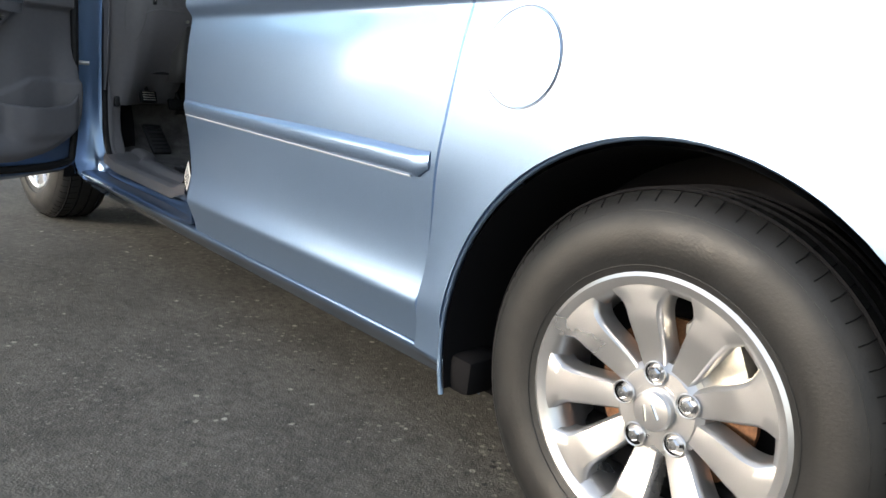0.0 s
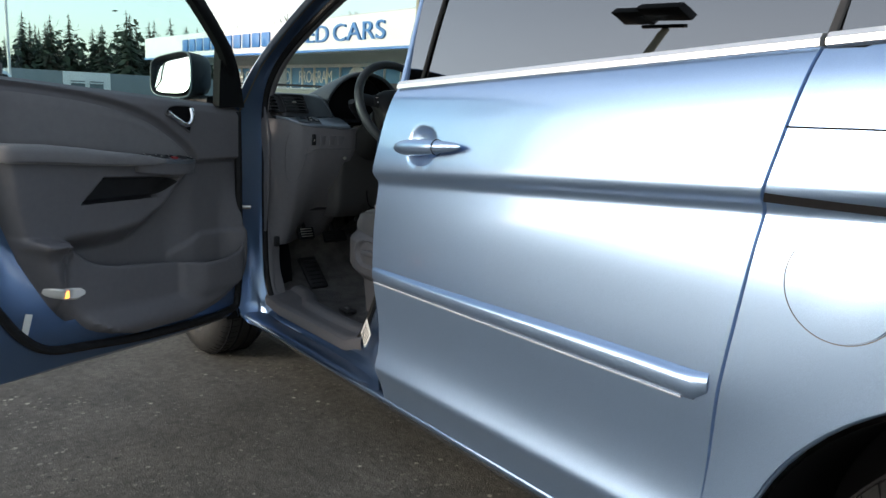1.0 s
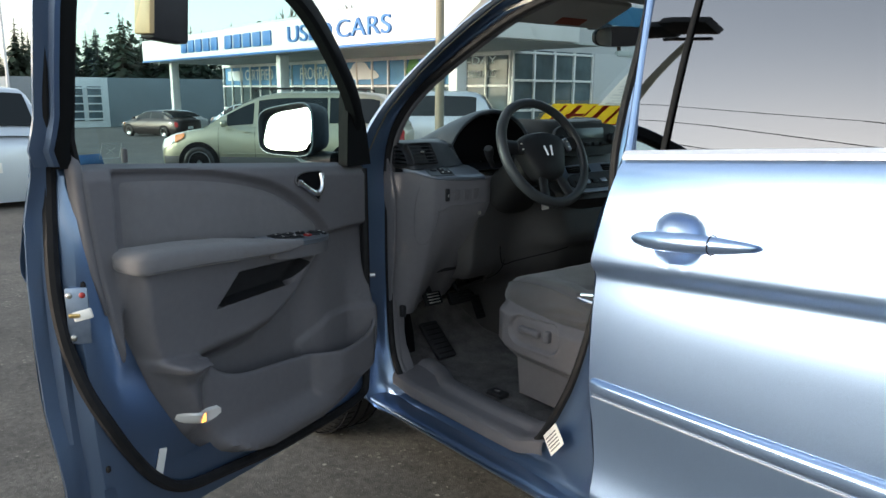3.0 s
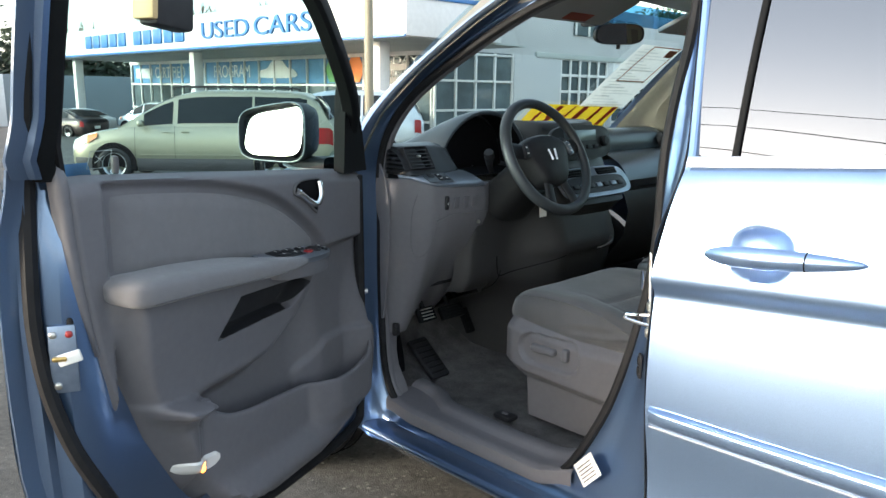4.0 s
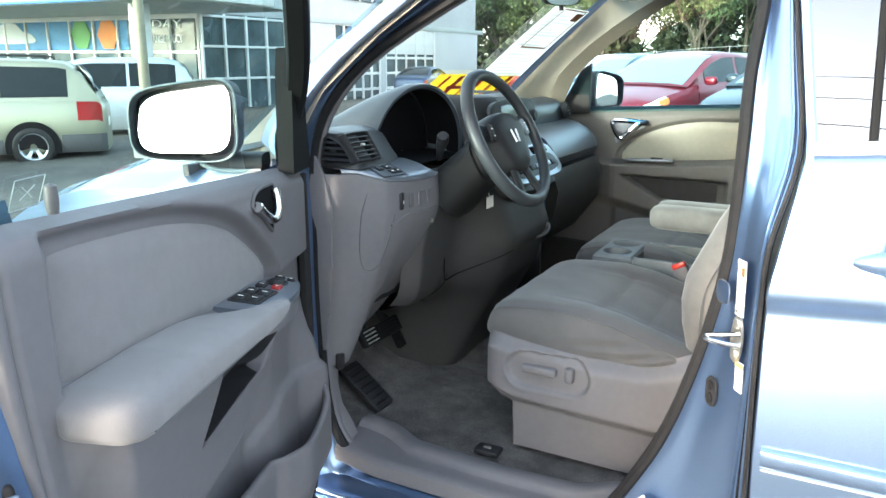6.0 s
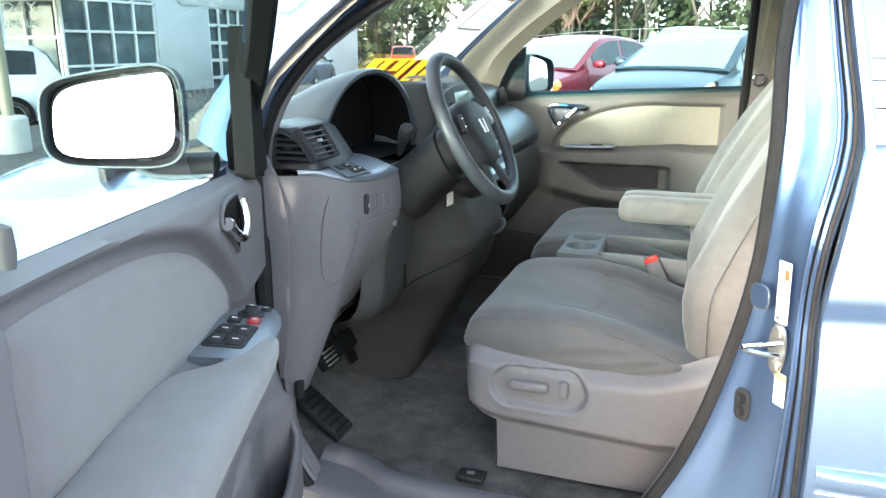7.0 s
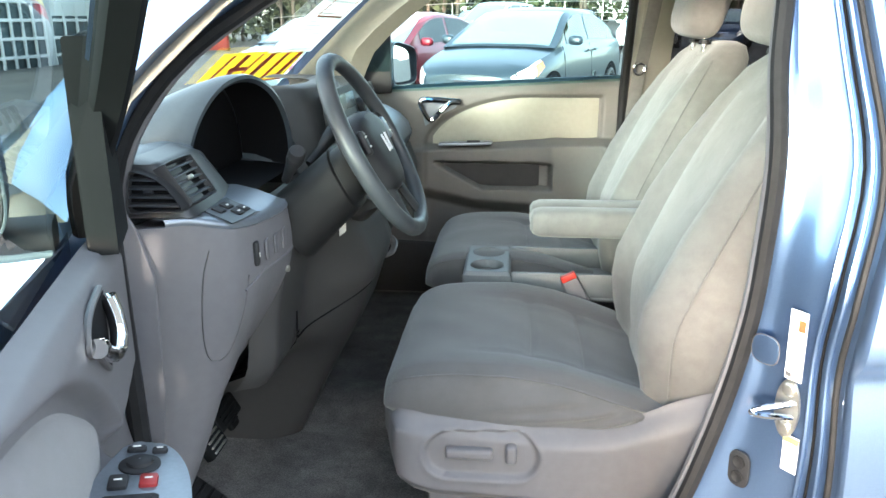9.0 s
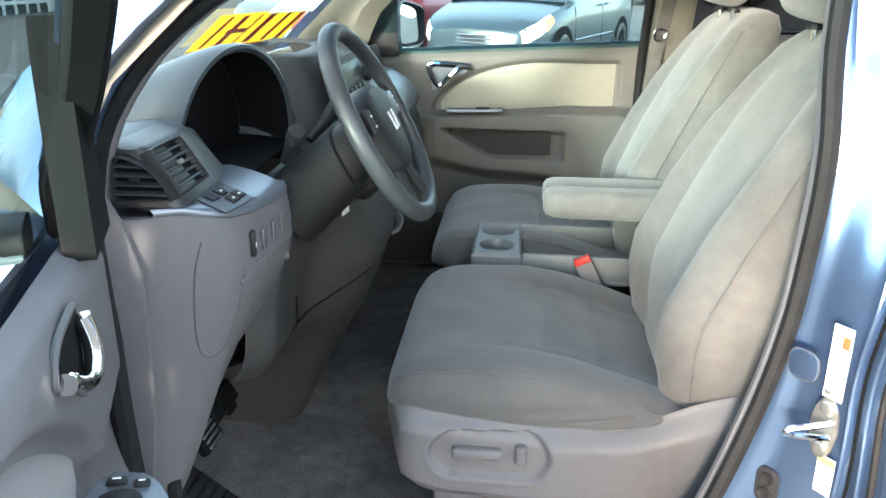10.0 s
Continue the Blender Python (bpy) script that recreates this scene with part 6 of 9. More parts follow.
# instrument hood
HC = (0.600, 1.085)
bm = bmesh.new()
rings = []
for x, s_, h_ in ((-2.97, 1.75, 0.30), (-2.90, 1.55, 0.52), (-2.84, 1.36, 0.70), (-2.78, 1.20, 0.84), (-2.73, 1.09, 0.93), (-2.69, 1.02, 0.985), (-2.665, 1.0, 1.0), (-2.652, 0.985, 0.985), (-2.650, 0.945, 0.95), (-2.658, 0.905, 0.915)):
    ring_ = []
    for a in np.linspace(-0.10, math.pi + 0.10, 40):
        lean = 0.035 * math.sin(a) * ease(-2.95, -2.72, x)
        ring_.append(V((x + (0.055 * math.cos(a) - 0.010) * ease(-2.90, -2.70, x) + 0.4 * lean, HC[0] + 0.168 * s_ * math.cos(a), HC[1] + 0.200 * h_ * math.sin(a))))
    rings.append(ring_)
loft(bm, rings, False)
part("instrument_hood", bm, PAD, dash, "rounded charcoal instrument hood", 60)
bm = bmesh.new()
arc = np.linspace(-0.30, math.pi + 0.30, 34)
loft(bm, [[V((-2.72, HC[0] + 0.15 * r * math.cos(a), HC[1] + 0.175 * r * math.sin(a))) for a in arc] for r in (0.03, 1.0)], False)
loft(bm, [[V((x + (0.055 * math.cos(a) - 0.010 + 0.014 * math.sin(max(0, a))) * (x > -2.7), HC[0] + 0.153 * math.cos(a), HC[1] + 0.184 * math.sin(a))) for a in arc] for x in (-2.72, -2.657)], False)
sheet(bm, [[V((x, y, z)) for y in (0.44, 0.52, 0.60, 0.68, 0.77)] for x, z in ((-2.73, 1.085), (-2.66, 1.078), (-2.60, 1.072))])
part("instrument_panel", bm, DEEP, dash, "black instrument panel")
# silver strip left of the wheel, switches in it
def f_edge(y):
    """The rear edge of the silver strip and the knee panel, across the car."""
    return interp(y, [(0.148, -2.735), (0.158, -2.700), (0.17, -2.664), (0.185, -2.632), (0.20, -2.610), (0.22, -2.584), (0.25, -2.558), (0.30, -2.541), (0.36, -2.533), (0.42, -2.528), (0.46, -2.530), (0.50, -2.545)])


def z_strip(x):
    return 1.0885 - 0.38 * max(0.0, x + 2.61)


bm = bmesh.new()
rows = []
for y in np.linspace(0.180, 0.455, 30):
    f = f_edge(y)
    xs_ = [lerp(-2.665, f - 0.004, s_) for s_ in (0, 0.3, 0.6, 0.85, 1)]
    rows.append([V((x, y, z_strip(x))) for x in xs_] + [V((f, y, z_strip(f) - 0.003)), V((f + 0.001, y, z_strip(f) - 0.009)), V((f - 0.004, y, z_strip(f) - 0.014))])
sheet(bm, rows)
strip = part("silver_strip", bm, SILVER, dash, "brushed silver strip with switches", 50)
sm = axes((-2.580, 0.2875, z_strip(-2.580) + 0.001), (0.08, 1, -0.03), (-1, 0.10, 0.38))
bm = bmesh.new()
plate(bm, [(p.x, p.y) for p in smooth_line([(-0.042, -0.030, 0), (0.040, -0.030, 0), (0.048, -0.02, 0), (0.050, 0.026, 0), (0.044, 0.031, 0), (-0.040, 0.031, 0), (-0.046, 0.024, 0), (-0.047, -0.024, 0)], 3, True)], 0.002, sm, 0.0008)
part("switch_bed", bm, PAD, strip)
for sx, sy in ((-0.020, 0.010), (0.008, -0.012), (0.033, -0.010), (0.012, 0.012)):
    bm = bmesh.new()
    rbox(bm, (0, 0, 0), (0.022, 0.019, 0.005), 0.002)
    bmesh.ops.transform(bm, matrix=sm @ Matrix.Translation((sx, sy, 0.003)), verts=bm.verts)
    part("dash_switch", bm, BLACK, strip)
for sx, sy in ((0.006, -0.014), (0.031, -0.012), (0.010, 0.010)):
    bm = bmesh.new()
    rbox(bm, (0, 0, 0), (0.007, 0.003, 0.001), 0)
    bmesh.ops.transform(bm, matrix=sm @ Matrix.Translation((sx, sy, 0.0062)), verts=bm.verts)
    part("switch_mark", bm, WHITE, strip)
# knee panel
KNEE = [(0.54, -0.285), (0.60, -0.225), (0.655, -0.177), (0.71, -0.135), (0.78, -0.084), (0.841, -0.046), (0.90, -0.014), (0.945, 0.002), (0.985, 0.006), (1.03, 0.0), (1.042, -0.004)]


def knee_x(y, z):
    return f_edge(y) + (interp(z - 0.02, KNEE) + 2 * interp(z, KNEE) + interp(z + 0.02, KNEE)) / 4 * lerp(0.30, 1.0, ease(0.18, 0.40, y))


bm = bmesh.new()
rows = []
for z in list(np.linspace(0.56, 0.98, 22)) + [1.005, 1.02, 1.03, 1.042]:
    line = []
    for y in np.linspace(0.148, 0.50, 44):
        up = z_strip(f_edge(y)) - 0.012 - 1.042
        line.append(V((knee_x(y, z), y, z + up * ease(0.88, 1.042, z))))
    rows.append(line)
sheet(bm, rows, (-0.03, 0, 0))
knee = part("knee_panel", bm, GREY, dash, "grey knee panel", 50)
bm = bmesh.new()
tube(bm, smooth_line([(knee_x(y, z) + 0.0005, y, z) for y, z in ((0.215, 1.03), (0.205, 0.98), (0.204, 0.90), (0.212, 0.845), (0.228, 0.828), (0.246, 0.842), (0.262, 0.90), (0.272, 0.97))], 6), 0.0013, 5)
part("panel_seam", bm, GREYD, knee)
bm = bmesh.new()
rbox(bm, (0, 0, 0), (0.010, 0.017, 0.044), 0.004)
bmesh.ops.transform(bm, matrix=Matrix.Translation((knee_x(0.294, 1.0) + 0.001, 0.294, 1.002)) @ Matrix.Rotation(radians(12), 4, "Z"), verts=bm.verts)
part("black_switch", bm, BLACK, knee, "black rocker switch")
bm = bmesh.new()
rbox(bm, (knee_x(0.294, 1.0) + 0.0066, 0.2935, 1.0), (0.001, 0.003, 0.008), 0)
part("switch_mark", bm, WHITE, knee)
for sy in (0.335, 0.372, 0.409):
    bm = bmesh.new()
    rbox(bm, (0, 0, 0), (0.004, 0.033, 0.036), 0.002)
    bmesh.ops.transform(bm, matrix=Matrix.Translation((knee_x(sy, 1.0), sy, 1.0)) @ Matrix.Rotation(radians(7), 4, "Z"), verts=bm.verts)
    part("blank_cover", bm, GREY, knee)
bm = bmesh.new()
tube(bm, [(knee_x(y, 0.962) + 0.0, y, 0.955 + 0.022 * ease(0.32, 0.25, y) * -1 + 0.01) for y in np.linspace(0.262, 0.47, 12)], 0.0028, 6)
part("panel_crease", bm, GREY, knee)
# filler under the strip's outer end
bm = bmesh.new()
sheet(bm, [[V((x, y, 1.066 + 0.010 * ease(0.24, 0.17, y))) for x in np.linspace(-2.82, f_edge(y) - 0.006, 5)] for y in np.linspace(0.152, 0.34, 12)])
part("strip_filler", bm, GREY, knee)
# end of the dash beside the door
bm = bmesh.new()
plate(bm, [(-2.745, 0.60), (-2.69, 0.62), (-2.665, 0.80), (-2.66, 1.0), (-2.68, 1.075), (-2.72, 1.15), (-2.80, 1.155), (-2.95, 1.11), (-2.95, 0.6)], 0.006, axes((0, 0.164, 0), (1, 0, 0), (0, 0, 1)), 0.002)
part("dash_end", bm, GREY, dash)


def vent(m, outline, slats, label="black air vent"):
    """An air vent lying in m's x and y with the given outline, standing a little proud."""
    cx, cy = sum(p[0] for p in outline) / len(outline), sum(p[1] for p in outline) / len(outline)
    pts = [(p.x, p.y) for p in smooth_line([(x, y, 0) for x, y in outline], 5, True)]

    def q(x, y, d, k=1.0):
        return m @ V((cx + (x - cx) * k, cy + (y - cy) * k, d))
    bm = bmesh.new()
    loft(bm, [[q(x, y, d, k) for x, y in pts] for d, k in ((-0.012, 1.16), (0.009, 1.13), (0.012, 1.08), (0.011, 1.02), (0.003, 0.99), (0.002, 0.97))])
    v = part("air_vent", bm, BLACK, dash, label)
    bm = bmesh.new()
    plate(bm, [(cx + (x - cx) * 0.99, cy + (y - cy) * 0.99) for x, y in pts], 0.002, m)
    part("vent_back", bm, DEEP, v)
    lo, hi = min(p[1] for p in pts), max(p[1] for p in pts)
    for i in range(slats):
        y = lerp(lo, hi, (i + 0.75) / (slats + 0.5))
        cross = []
        for a, b in zip(pts, pts[1:] + pts[:1]):
            if (a[1] - y) * (b[1] - y) < 0:
                cross.append(lerp(a[0], b[0], (y - a[1]) / (b[1] - a[1])))
        if len(cross) < 2:
            continue
        bm = bmesh.new()
        loft(bm, [[m @ V((x, y + b, a)) for a, b in ((0.0022, 0.004), (0.0095, 0.0008), (0.0102, -0.0010), (0.0092, -0.0022), (0.0022, 0.001))] for x in (min(cross) - 0.001, max(cross) + 0.001)], True, True, True)
        part("slat", bm, SLAT, v)
    bm = bmesh.new()
    rbox(bm, (0, 0, 0), (0.016, 0.007, 0.006), 0.002)
    bmesh.ops.transform(bm, matrix=m @ Matrix.Translation((cx, cy + 0.003, 0.012)), verts=bm.verts)
    part("vent_knob", bm, STEEL if slats > 4 else BLACK, v)
    return v


SLAT = relief(vary(shader("vent_plastic", (0.028, 0.030, 0.033), 0.42), (0.028, 0.030, 0.033), (30.0,), (0.15,)), 500.0, 0.1, 0.001)
foot_ = [(-2.775, 0.172), (-2.72, 0.186), (-2.66, 0.190), (-2.622, 0.190), (-2.607, 0.196), (-2.602, 0.212), (-2.603, 0.26), (-2.606, 0.32), (-2.612, 0.36), (-2.632, 0.43)]
head_ = [(-2.775, 0.178), (-2.735, 0.190), (-2.69, 0.194), (-2.668, 0.196), (-2.658, 0.202), (-2.655, 0.214), (-2.656, 0.26), (-2.660, 0.32), (-2.668, 0.36), (-2.680, 0.43)]
bm = bmesh.new()
rows = []
for t in (-0.04, 0.0, 0.1, 0.3, 0.6, 0.9, 0.97, 1.0):
    rows.append([V((lerp(a[0], b[0], t) - (0.006 if t in (-0.04, 1.0) else 0.0), lerp(a[1], b[1], t) + (0.006 if t in (-0.04, 1.0) else 0.0), lerp(1.090, 1.176 - 0.02 * ease(0.34, 0.43, b[1]), t))) for a, b in zip(foot_, head_)])
rows.append([V((b[0] - 0.05, b[1] + 0.03, 1.180 - 0.02 * ease(0.34, 0.43, b[1]))) for b in head_])
sheet(bm, rows)
part("vent_housing", bm, SLAT, dash, "charcoal vent housing", 50)
vent(axes((-2.655, 0.1895, 1.132), (1, 0.02, 0), (0, 0.02, 1)), [(-0.040, -0.029), (0.0, -0.028), (0.036, -0.026), (0.034, -0.014), (0.014, 0.012), (-0.010, 0.026), (-0.030, 0.030), (-0.036, 0.022), (-0.040, 0.0)], 4, "black side vent")
vent(axes((-2.634, 0.2485, 1.136), (0, 1, 0), (-0.050, 0, 0.083)), [(-0.040, 0.034), (0.0, 0.035), (0.040, 0.034), (0.046, 0.026), (0.050, -0.028), (0.045, -0.034), (0.0, -0.035), (-0.036, -0.034), (-0.040, -0.026), (-0.045, 0.026)], 5)
# centre stack
bm = bmesh.new()
rows = []
for z, x in ((1.235, -2.64), (1.245, -2.60), (1.235, -2.565), (1.19, -2.545), (1.12, -2.525), (1.06, -2.50), (1.02, -2.47), (0.985, -2.43), (0.955, -2.415), (0.94, -2.43), (0.90, -2.47), (0.80, -2.53), (0.70, -2.58), (0.58, -2.64), (0.40, -2.70)):
    hw = interp(z, [(0.40, 0.17), (0.8, 0.20), (0.95, 0.225), (1.05, 0.225), (1.25, 0.20)])
    rows.append([V((x - 0.07 * abs(u) ** 4 - (0.10 * max(0, abs(u) - 0.95) * 20), MID + u * hw, z)) for u in np.linspace(-1, 1, 17)])
sheet(bm, rows)
stack = part("centre_console", bm, COLUMN, dash, "dark grey centre stack", 50)
bm = bmesh.new()
m = axes((-2.535, MID, 1.165), (0, 1, 0), (-0.18, 0, 1))
plate(bm, oval(0, 0, 0.185, 0.062, 40, 0.5), 0.016, m, 0.004)
radio = part("audio_unit", bm, BLACK, stack, "black audio unit with silver trim")
bm = bmesh.new()
plate(bm, [(-0.11, 0.005), (0.09, 0.005), (0.09, 0.045), (-0.11, 0.045)], 0.018, m, 0.001)
part("display", bm, shader("grey_display", (0.10, 0.13, 0.14), 0.2), radio)
for k in range(5):
    bm = bmesh.new()
    rbox(bm, (0, 0, 0), (0.030, 0.014, 0.01), 0.003)
    bmesh.ops.transform(bm, matrix=m @ Matrix.Translation((-0.10 + 0.045 * k, -0.018, 0.019)), verts=bm.verts)
    part("radio_button", bm, BLACK, radio)
for sx in (-0.145, 0.135):
    bm = bmesh.new()
    lathe(bm, [(0.021, 0.014), (0.020, 0.030), (0.015, 0.034), (0.001, 0.034)], m @ Matrix.Translation((sx, 0.0, 0)), 24)
    part("radio_knob", bm, BLACK, radio)
bm = bmesh.new()
m = axes((-2.462, MID, 1.022), (0, 1, 0), (-0.62, 0, 0.78))
plate(bm, oval(0, 0, 0.215, 0.062, 40, 0.45), 0.012, m, 0.004)
hvac = part("climate_panel", bm, SILVER, stack, "silver climate-control panel")
bm = bmesh.new()
plate(bm, oval(0, -0.012, 0.185, 0.034, 36, 0.5), 0.015, m, 0.002)
part("climate_bed", bm, BLACK, hvac)
for k in range(7):
    bm = bmesh.new()
    rbox(bm, (0, 0, 0), (0.034, 0.018, 0.010), 0.004)
    bmesh.ops.transform(bm, matrix=m @ Matrix.Translation((-0.14 + 0.047 * k, -0.018, 0.016)), verts=bm.verts)
    part("climate_button", bm, SILVER if k % 2 else BLACK, hvac)
for sy in (-0.10, 0.10):
    bm = bmesh.new()
    rbox(bm, (0, 0, 0), (0.13, 0.030, 0.010), 0.004)
    bmesh.ops.transform(bm, matrix=m @ Matrix.Translation((sy, 0.040, 0.010)), verts=bm.verts)
    cv = part("centre_vent", bm, DEEP, hvac)
    for q in range(3):
        bm = bmesh.new()
        rbox(bm, (0, 0, 0), (0.12, 0.003, 0.006), 0.001, 1)
        bmesh.ops.transform(bm, matrix=m @ Matrix.Translation((sy, 0.030 + 0.010 * q, 0.016)), verts=bm.verts)
        part("slat", bm, BLACK, cv)
for s_ in (-1, 1):
    bm = bmesh.new()
    sheet(bm, [[V((x, MID + s_ * interp(z, [(0.40, 0.165), (0.8, 0.195), (0.95, 0.215), (1.05, 0.215)]), z)) for x in np.linspace(-3.02, interp(z, [(0.40, -2.80), (0.58, -2.74), (0.80, -2.62), (0.95, -2.50), (1.05, -2.60)]), 6)] for z in np.linspace(0.36, 1.06, 14)])
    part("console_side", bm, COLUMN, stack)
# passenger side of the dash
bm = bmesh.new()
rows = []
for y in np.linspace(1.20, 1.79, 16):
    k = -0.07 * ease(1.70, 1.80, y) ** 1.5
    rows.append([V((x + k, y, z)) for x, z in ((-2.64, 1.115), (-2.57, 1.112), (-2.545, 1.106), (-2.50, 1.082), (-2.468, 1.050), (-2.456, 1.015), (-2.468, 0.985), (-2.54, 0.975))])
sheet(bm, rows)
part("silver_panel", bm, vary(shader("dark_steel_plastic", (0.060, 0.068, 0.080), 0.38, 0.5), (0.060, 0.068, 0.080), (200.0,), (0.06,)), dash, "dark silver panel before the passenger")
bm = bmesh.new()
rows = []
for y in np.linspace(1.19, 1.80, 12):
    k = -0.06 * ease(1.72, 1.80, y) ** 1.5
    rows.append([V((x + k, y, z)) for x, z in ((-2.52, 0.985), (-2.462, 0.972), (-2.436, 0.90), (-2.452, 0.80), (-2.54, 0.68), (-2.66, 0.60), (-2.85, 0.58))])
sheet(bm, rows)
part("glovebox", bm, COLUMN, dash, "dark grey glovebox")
vent(axes((-2.603, 1.725, 1.150), (-0.25, 1, 0), (-0.35, 0, 1)), [(-0.042, 0.024), (0.038, 0.024), (0.044, -0.020), (-0.046, -0.022)], 4)
# lower driver's shroud, running into the flank of the centre stack
COVER = [(0.36, -3.0), (0.50, -2.93), (0.56, -2.85), (0.61, -2.74), (0.645, -2.645), (0.68, -2.585), (0.73, -2.562), (0.82, -2.556), (0.88, -2.545), (0.93, -2.535), (0.98, -2.535), (1.05, -2.60)]
FLANK = [(0.36, -2.635), (0.50, -2.57), (0.60, -2.515), (0.68, -2.470), (0.735, -2.452), (0.775, -2.446), (0.785, -2.430), (0.82, -2.428), (0.90, -2.455), (0.98, -2.50), (1.05, -2.60)]


def cover_x(y, z):
    """How far rearward the lower dash reaches."""
    f = lambda k, d: (interp(z - d, k) + 2 * interp(z, k) + interp(z + d, k)) / 4
    return lerp(f(COVER, 0.025), f(FLANK, 0.006), ease(0.60, 0.80, y)) - 0.05 * ease(0.43, 0.40, y)


bm = bmesh.new()
rows = []
for j in range(60):
    line = []
    for y in np.linspace(0.40, 0.80, 34):
        z = lerp(lerp(0.675, 0.36, ease(0.535, 0.60, y)), 1.05, j / 59)
        line.append(V((cover_x(y, z), y, z)))
    rows.append(line)
sheet(bm, rows)
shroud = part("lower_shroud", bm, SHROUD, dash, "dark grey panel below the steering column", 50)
bm = bmesh.new()
tube(bm, smooth_line([(cover_x(y, z) + 0.0006, y, z) for y, z in ((0.560, 0.790), (0.566, 0.750), (0.590, 0.715), (0.64, 0.725), (0.70, 0.745), (0.76, 0.765), (0.80, 0.778))], 6), 0.0022, 5)
part("panel_seam", bm, DEEP, shroud)
bm = bmesh.new()
tube(bm, [(cover_x(0.588, z) + 0.0004, 0.588 - 0.02 * (0.735 - z), z) for z in np.linspace(0.735, 0.60, 10)], 0.0014, 5)
part("panel_seam", bm, DEEP, shroud)
bm = bmesh.new()
lathe(bm, [(0.010, 0.0), (0.010, 0.004), (0.006, 0.005), (0.001, 0.003)], axes((cover_x(0.545, 0.66), 0.545, 0.66), (0, 1, 0), (0, 0, 1)), 14)
part("panel_screw", bm, SHROUD, shroud)
# face of the centre stack under its controls, with a small pull-out hook
bm = bmesh.new()
rows = []
for z in np.linspace(0.36, 1.02, 60):
    x = cover_x(0.80, z)
    rows.append([V((x, 0.80, z)), V((x + 0.001, 0.84, z)), V((x - 0.002, 1.02, z)), V((x - 0.008, 1.10, z)), V((x - 0.024, 1.125, z)), V((x - 0.06, 1.135, z)), V((x - 0.42, 1.14, z))])
sheet(bm, rows)
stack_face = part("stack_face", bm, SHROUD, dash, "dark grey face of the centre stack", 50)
bm = bmesh.new()
tube(bm, smooth_line([(-2.450, 1.075, 0.815), (-2.430, 1.068, 0.808), (-2.420, 1.045, 0.797), (-2.424, 1.012, 0.785), (-2.440, 0.998, 0.780)], 4), 0.010, 8, flat=0.6)
part("bag_hook", bm, GREYD, stack_face, "grey bag hook")
# black sheet added for the shade beneath the column, behind the pedals
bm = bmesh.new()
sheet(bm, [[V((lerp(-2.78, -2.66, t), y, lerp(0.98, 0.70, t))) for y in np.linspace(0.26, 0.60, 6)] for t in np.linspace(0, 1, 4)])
part("column_shade", bm, BLACK, dash)

# ---------------------------------------------------------------- steering
BADGE = shader("satin_badge", (0.72, 0.72, 0.74), 0.35, 0.3)
WH = V((-2.39, 0.59, 1.14))
WN = V((math.cos(radians(28)), 0, math.sin(radians(28))))
WM = axes(WH, (0, 1, 0), (-math.sin(radians(28)), 0, math.cos(radians(28))))
bm = bmesh.new()
tube(bm, [WM @ V((0.186 * math.cos(a), 0.186 * math.sin(a), 0.012)) for a in [2 * math.pi * j / 64 for j in range(64)]], 0.0155, 12, closed=True, flat=1.15)
steer = part("steering_wheel", bm, rough_vary(shader("grey_wheel_rim", (0.036, 0.040, 0.045), 0.45), 30.0, 0.38, 0.55), van, "dark grey three-spoke steering wheel")
bm = bmesh.new()
pad_out = smooth_line([(-0.105, 0.030, 0), (-0.07, 0.062, 0), (0, 0.072, 0), (0.07, 0.062, 0), (0.105, 0.030, 0), (0.085, -0.03, 0), (0.055, -0.085, 0), (0, -0.098, 0), (-0.055, -0.085, 0), (-0.085, -0.03, 0)], 4, True)
loft(bm, [[WM @ V((p.x * k, p.y * k, h)) for p in pad_out] for k, h in ((1.02, -0.03), (1.04, 0.0), (1.0, 0.016), (0.9, 0.026), (0.6, 0.032), (0.2, 0.034))], True, True, True)
part("airbag_pad", bm, BLACK, steer, "black airbag pad")
for pts, w in ((((-0.09, 0.02, 0.004), (-0.14, 0.028, 0.004), (-0.178, 0.03, 0.010)), 0.026), (((0.09, 0.02, 0.004), (0.14, 0.028, 0.004), (0.178, 0.03, 0.010)), 0.026), (((-0.035, -0.08, 0.004), (-0.05, -0.13, 0.006), (-0.062, -0.17, 0.010)), 0.020), (((0.035, -0.08, 0.004), (0.05, -0.13, 0.006), (0.062, -0.17, 0.010)), 0.020)):
    bm = bmesh.new()
    tube(bm, smooth_line([WM @ V(p) for p in pts], 4), w, 10, flat=0.42, up=WN)
    part("spoke", bm, BLACK, steer)
for a, b in (((-0.016, 0.016), (-0.010, -0.020)), ((0.016, 0.016), (0.010, -0.020))):
    bm = bmesh.new()
    tube(bm, [WM @ V((a[0], a[1] - 0.002, 0.0345)), WM @ V((b[0], b[1] - 0.002, 0.0345))], 0.0038, 6)
    part("emblem_bar", bm, BADGE, steer)
for sx in (-1, 1):
    bm = bmesh.new()
    rbox(bm, (0, 0, 0), (0.022, 0.048, 0.012), 0.005)
    bmesh.ops.transform(bm, matrix=WM @ Matrix.Translation((0.112 * sx, 0.018, 0.022)) @ Matrix.Rotation(radians(12 * sx), 4, "Z"), verts=bm.verts)
    part("wheel_button", bm, SILVER if sx > 0 else BLACK, steer)
    bm = bmesh.new()
    for q in (-0.012, 0.008):
        rbox(bm, tuple(WM @ V((0.112 * sx, 0.020 + q, 0.0285))), (0.003, 0.007, 0.003), 0)
    part("button_mark", bm, WHITE, steer)
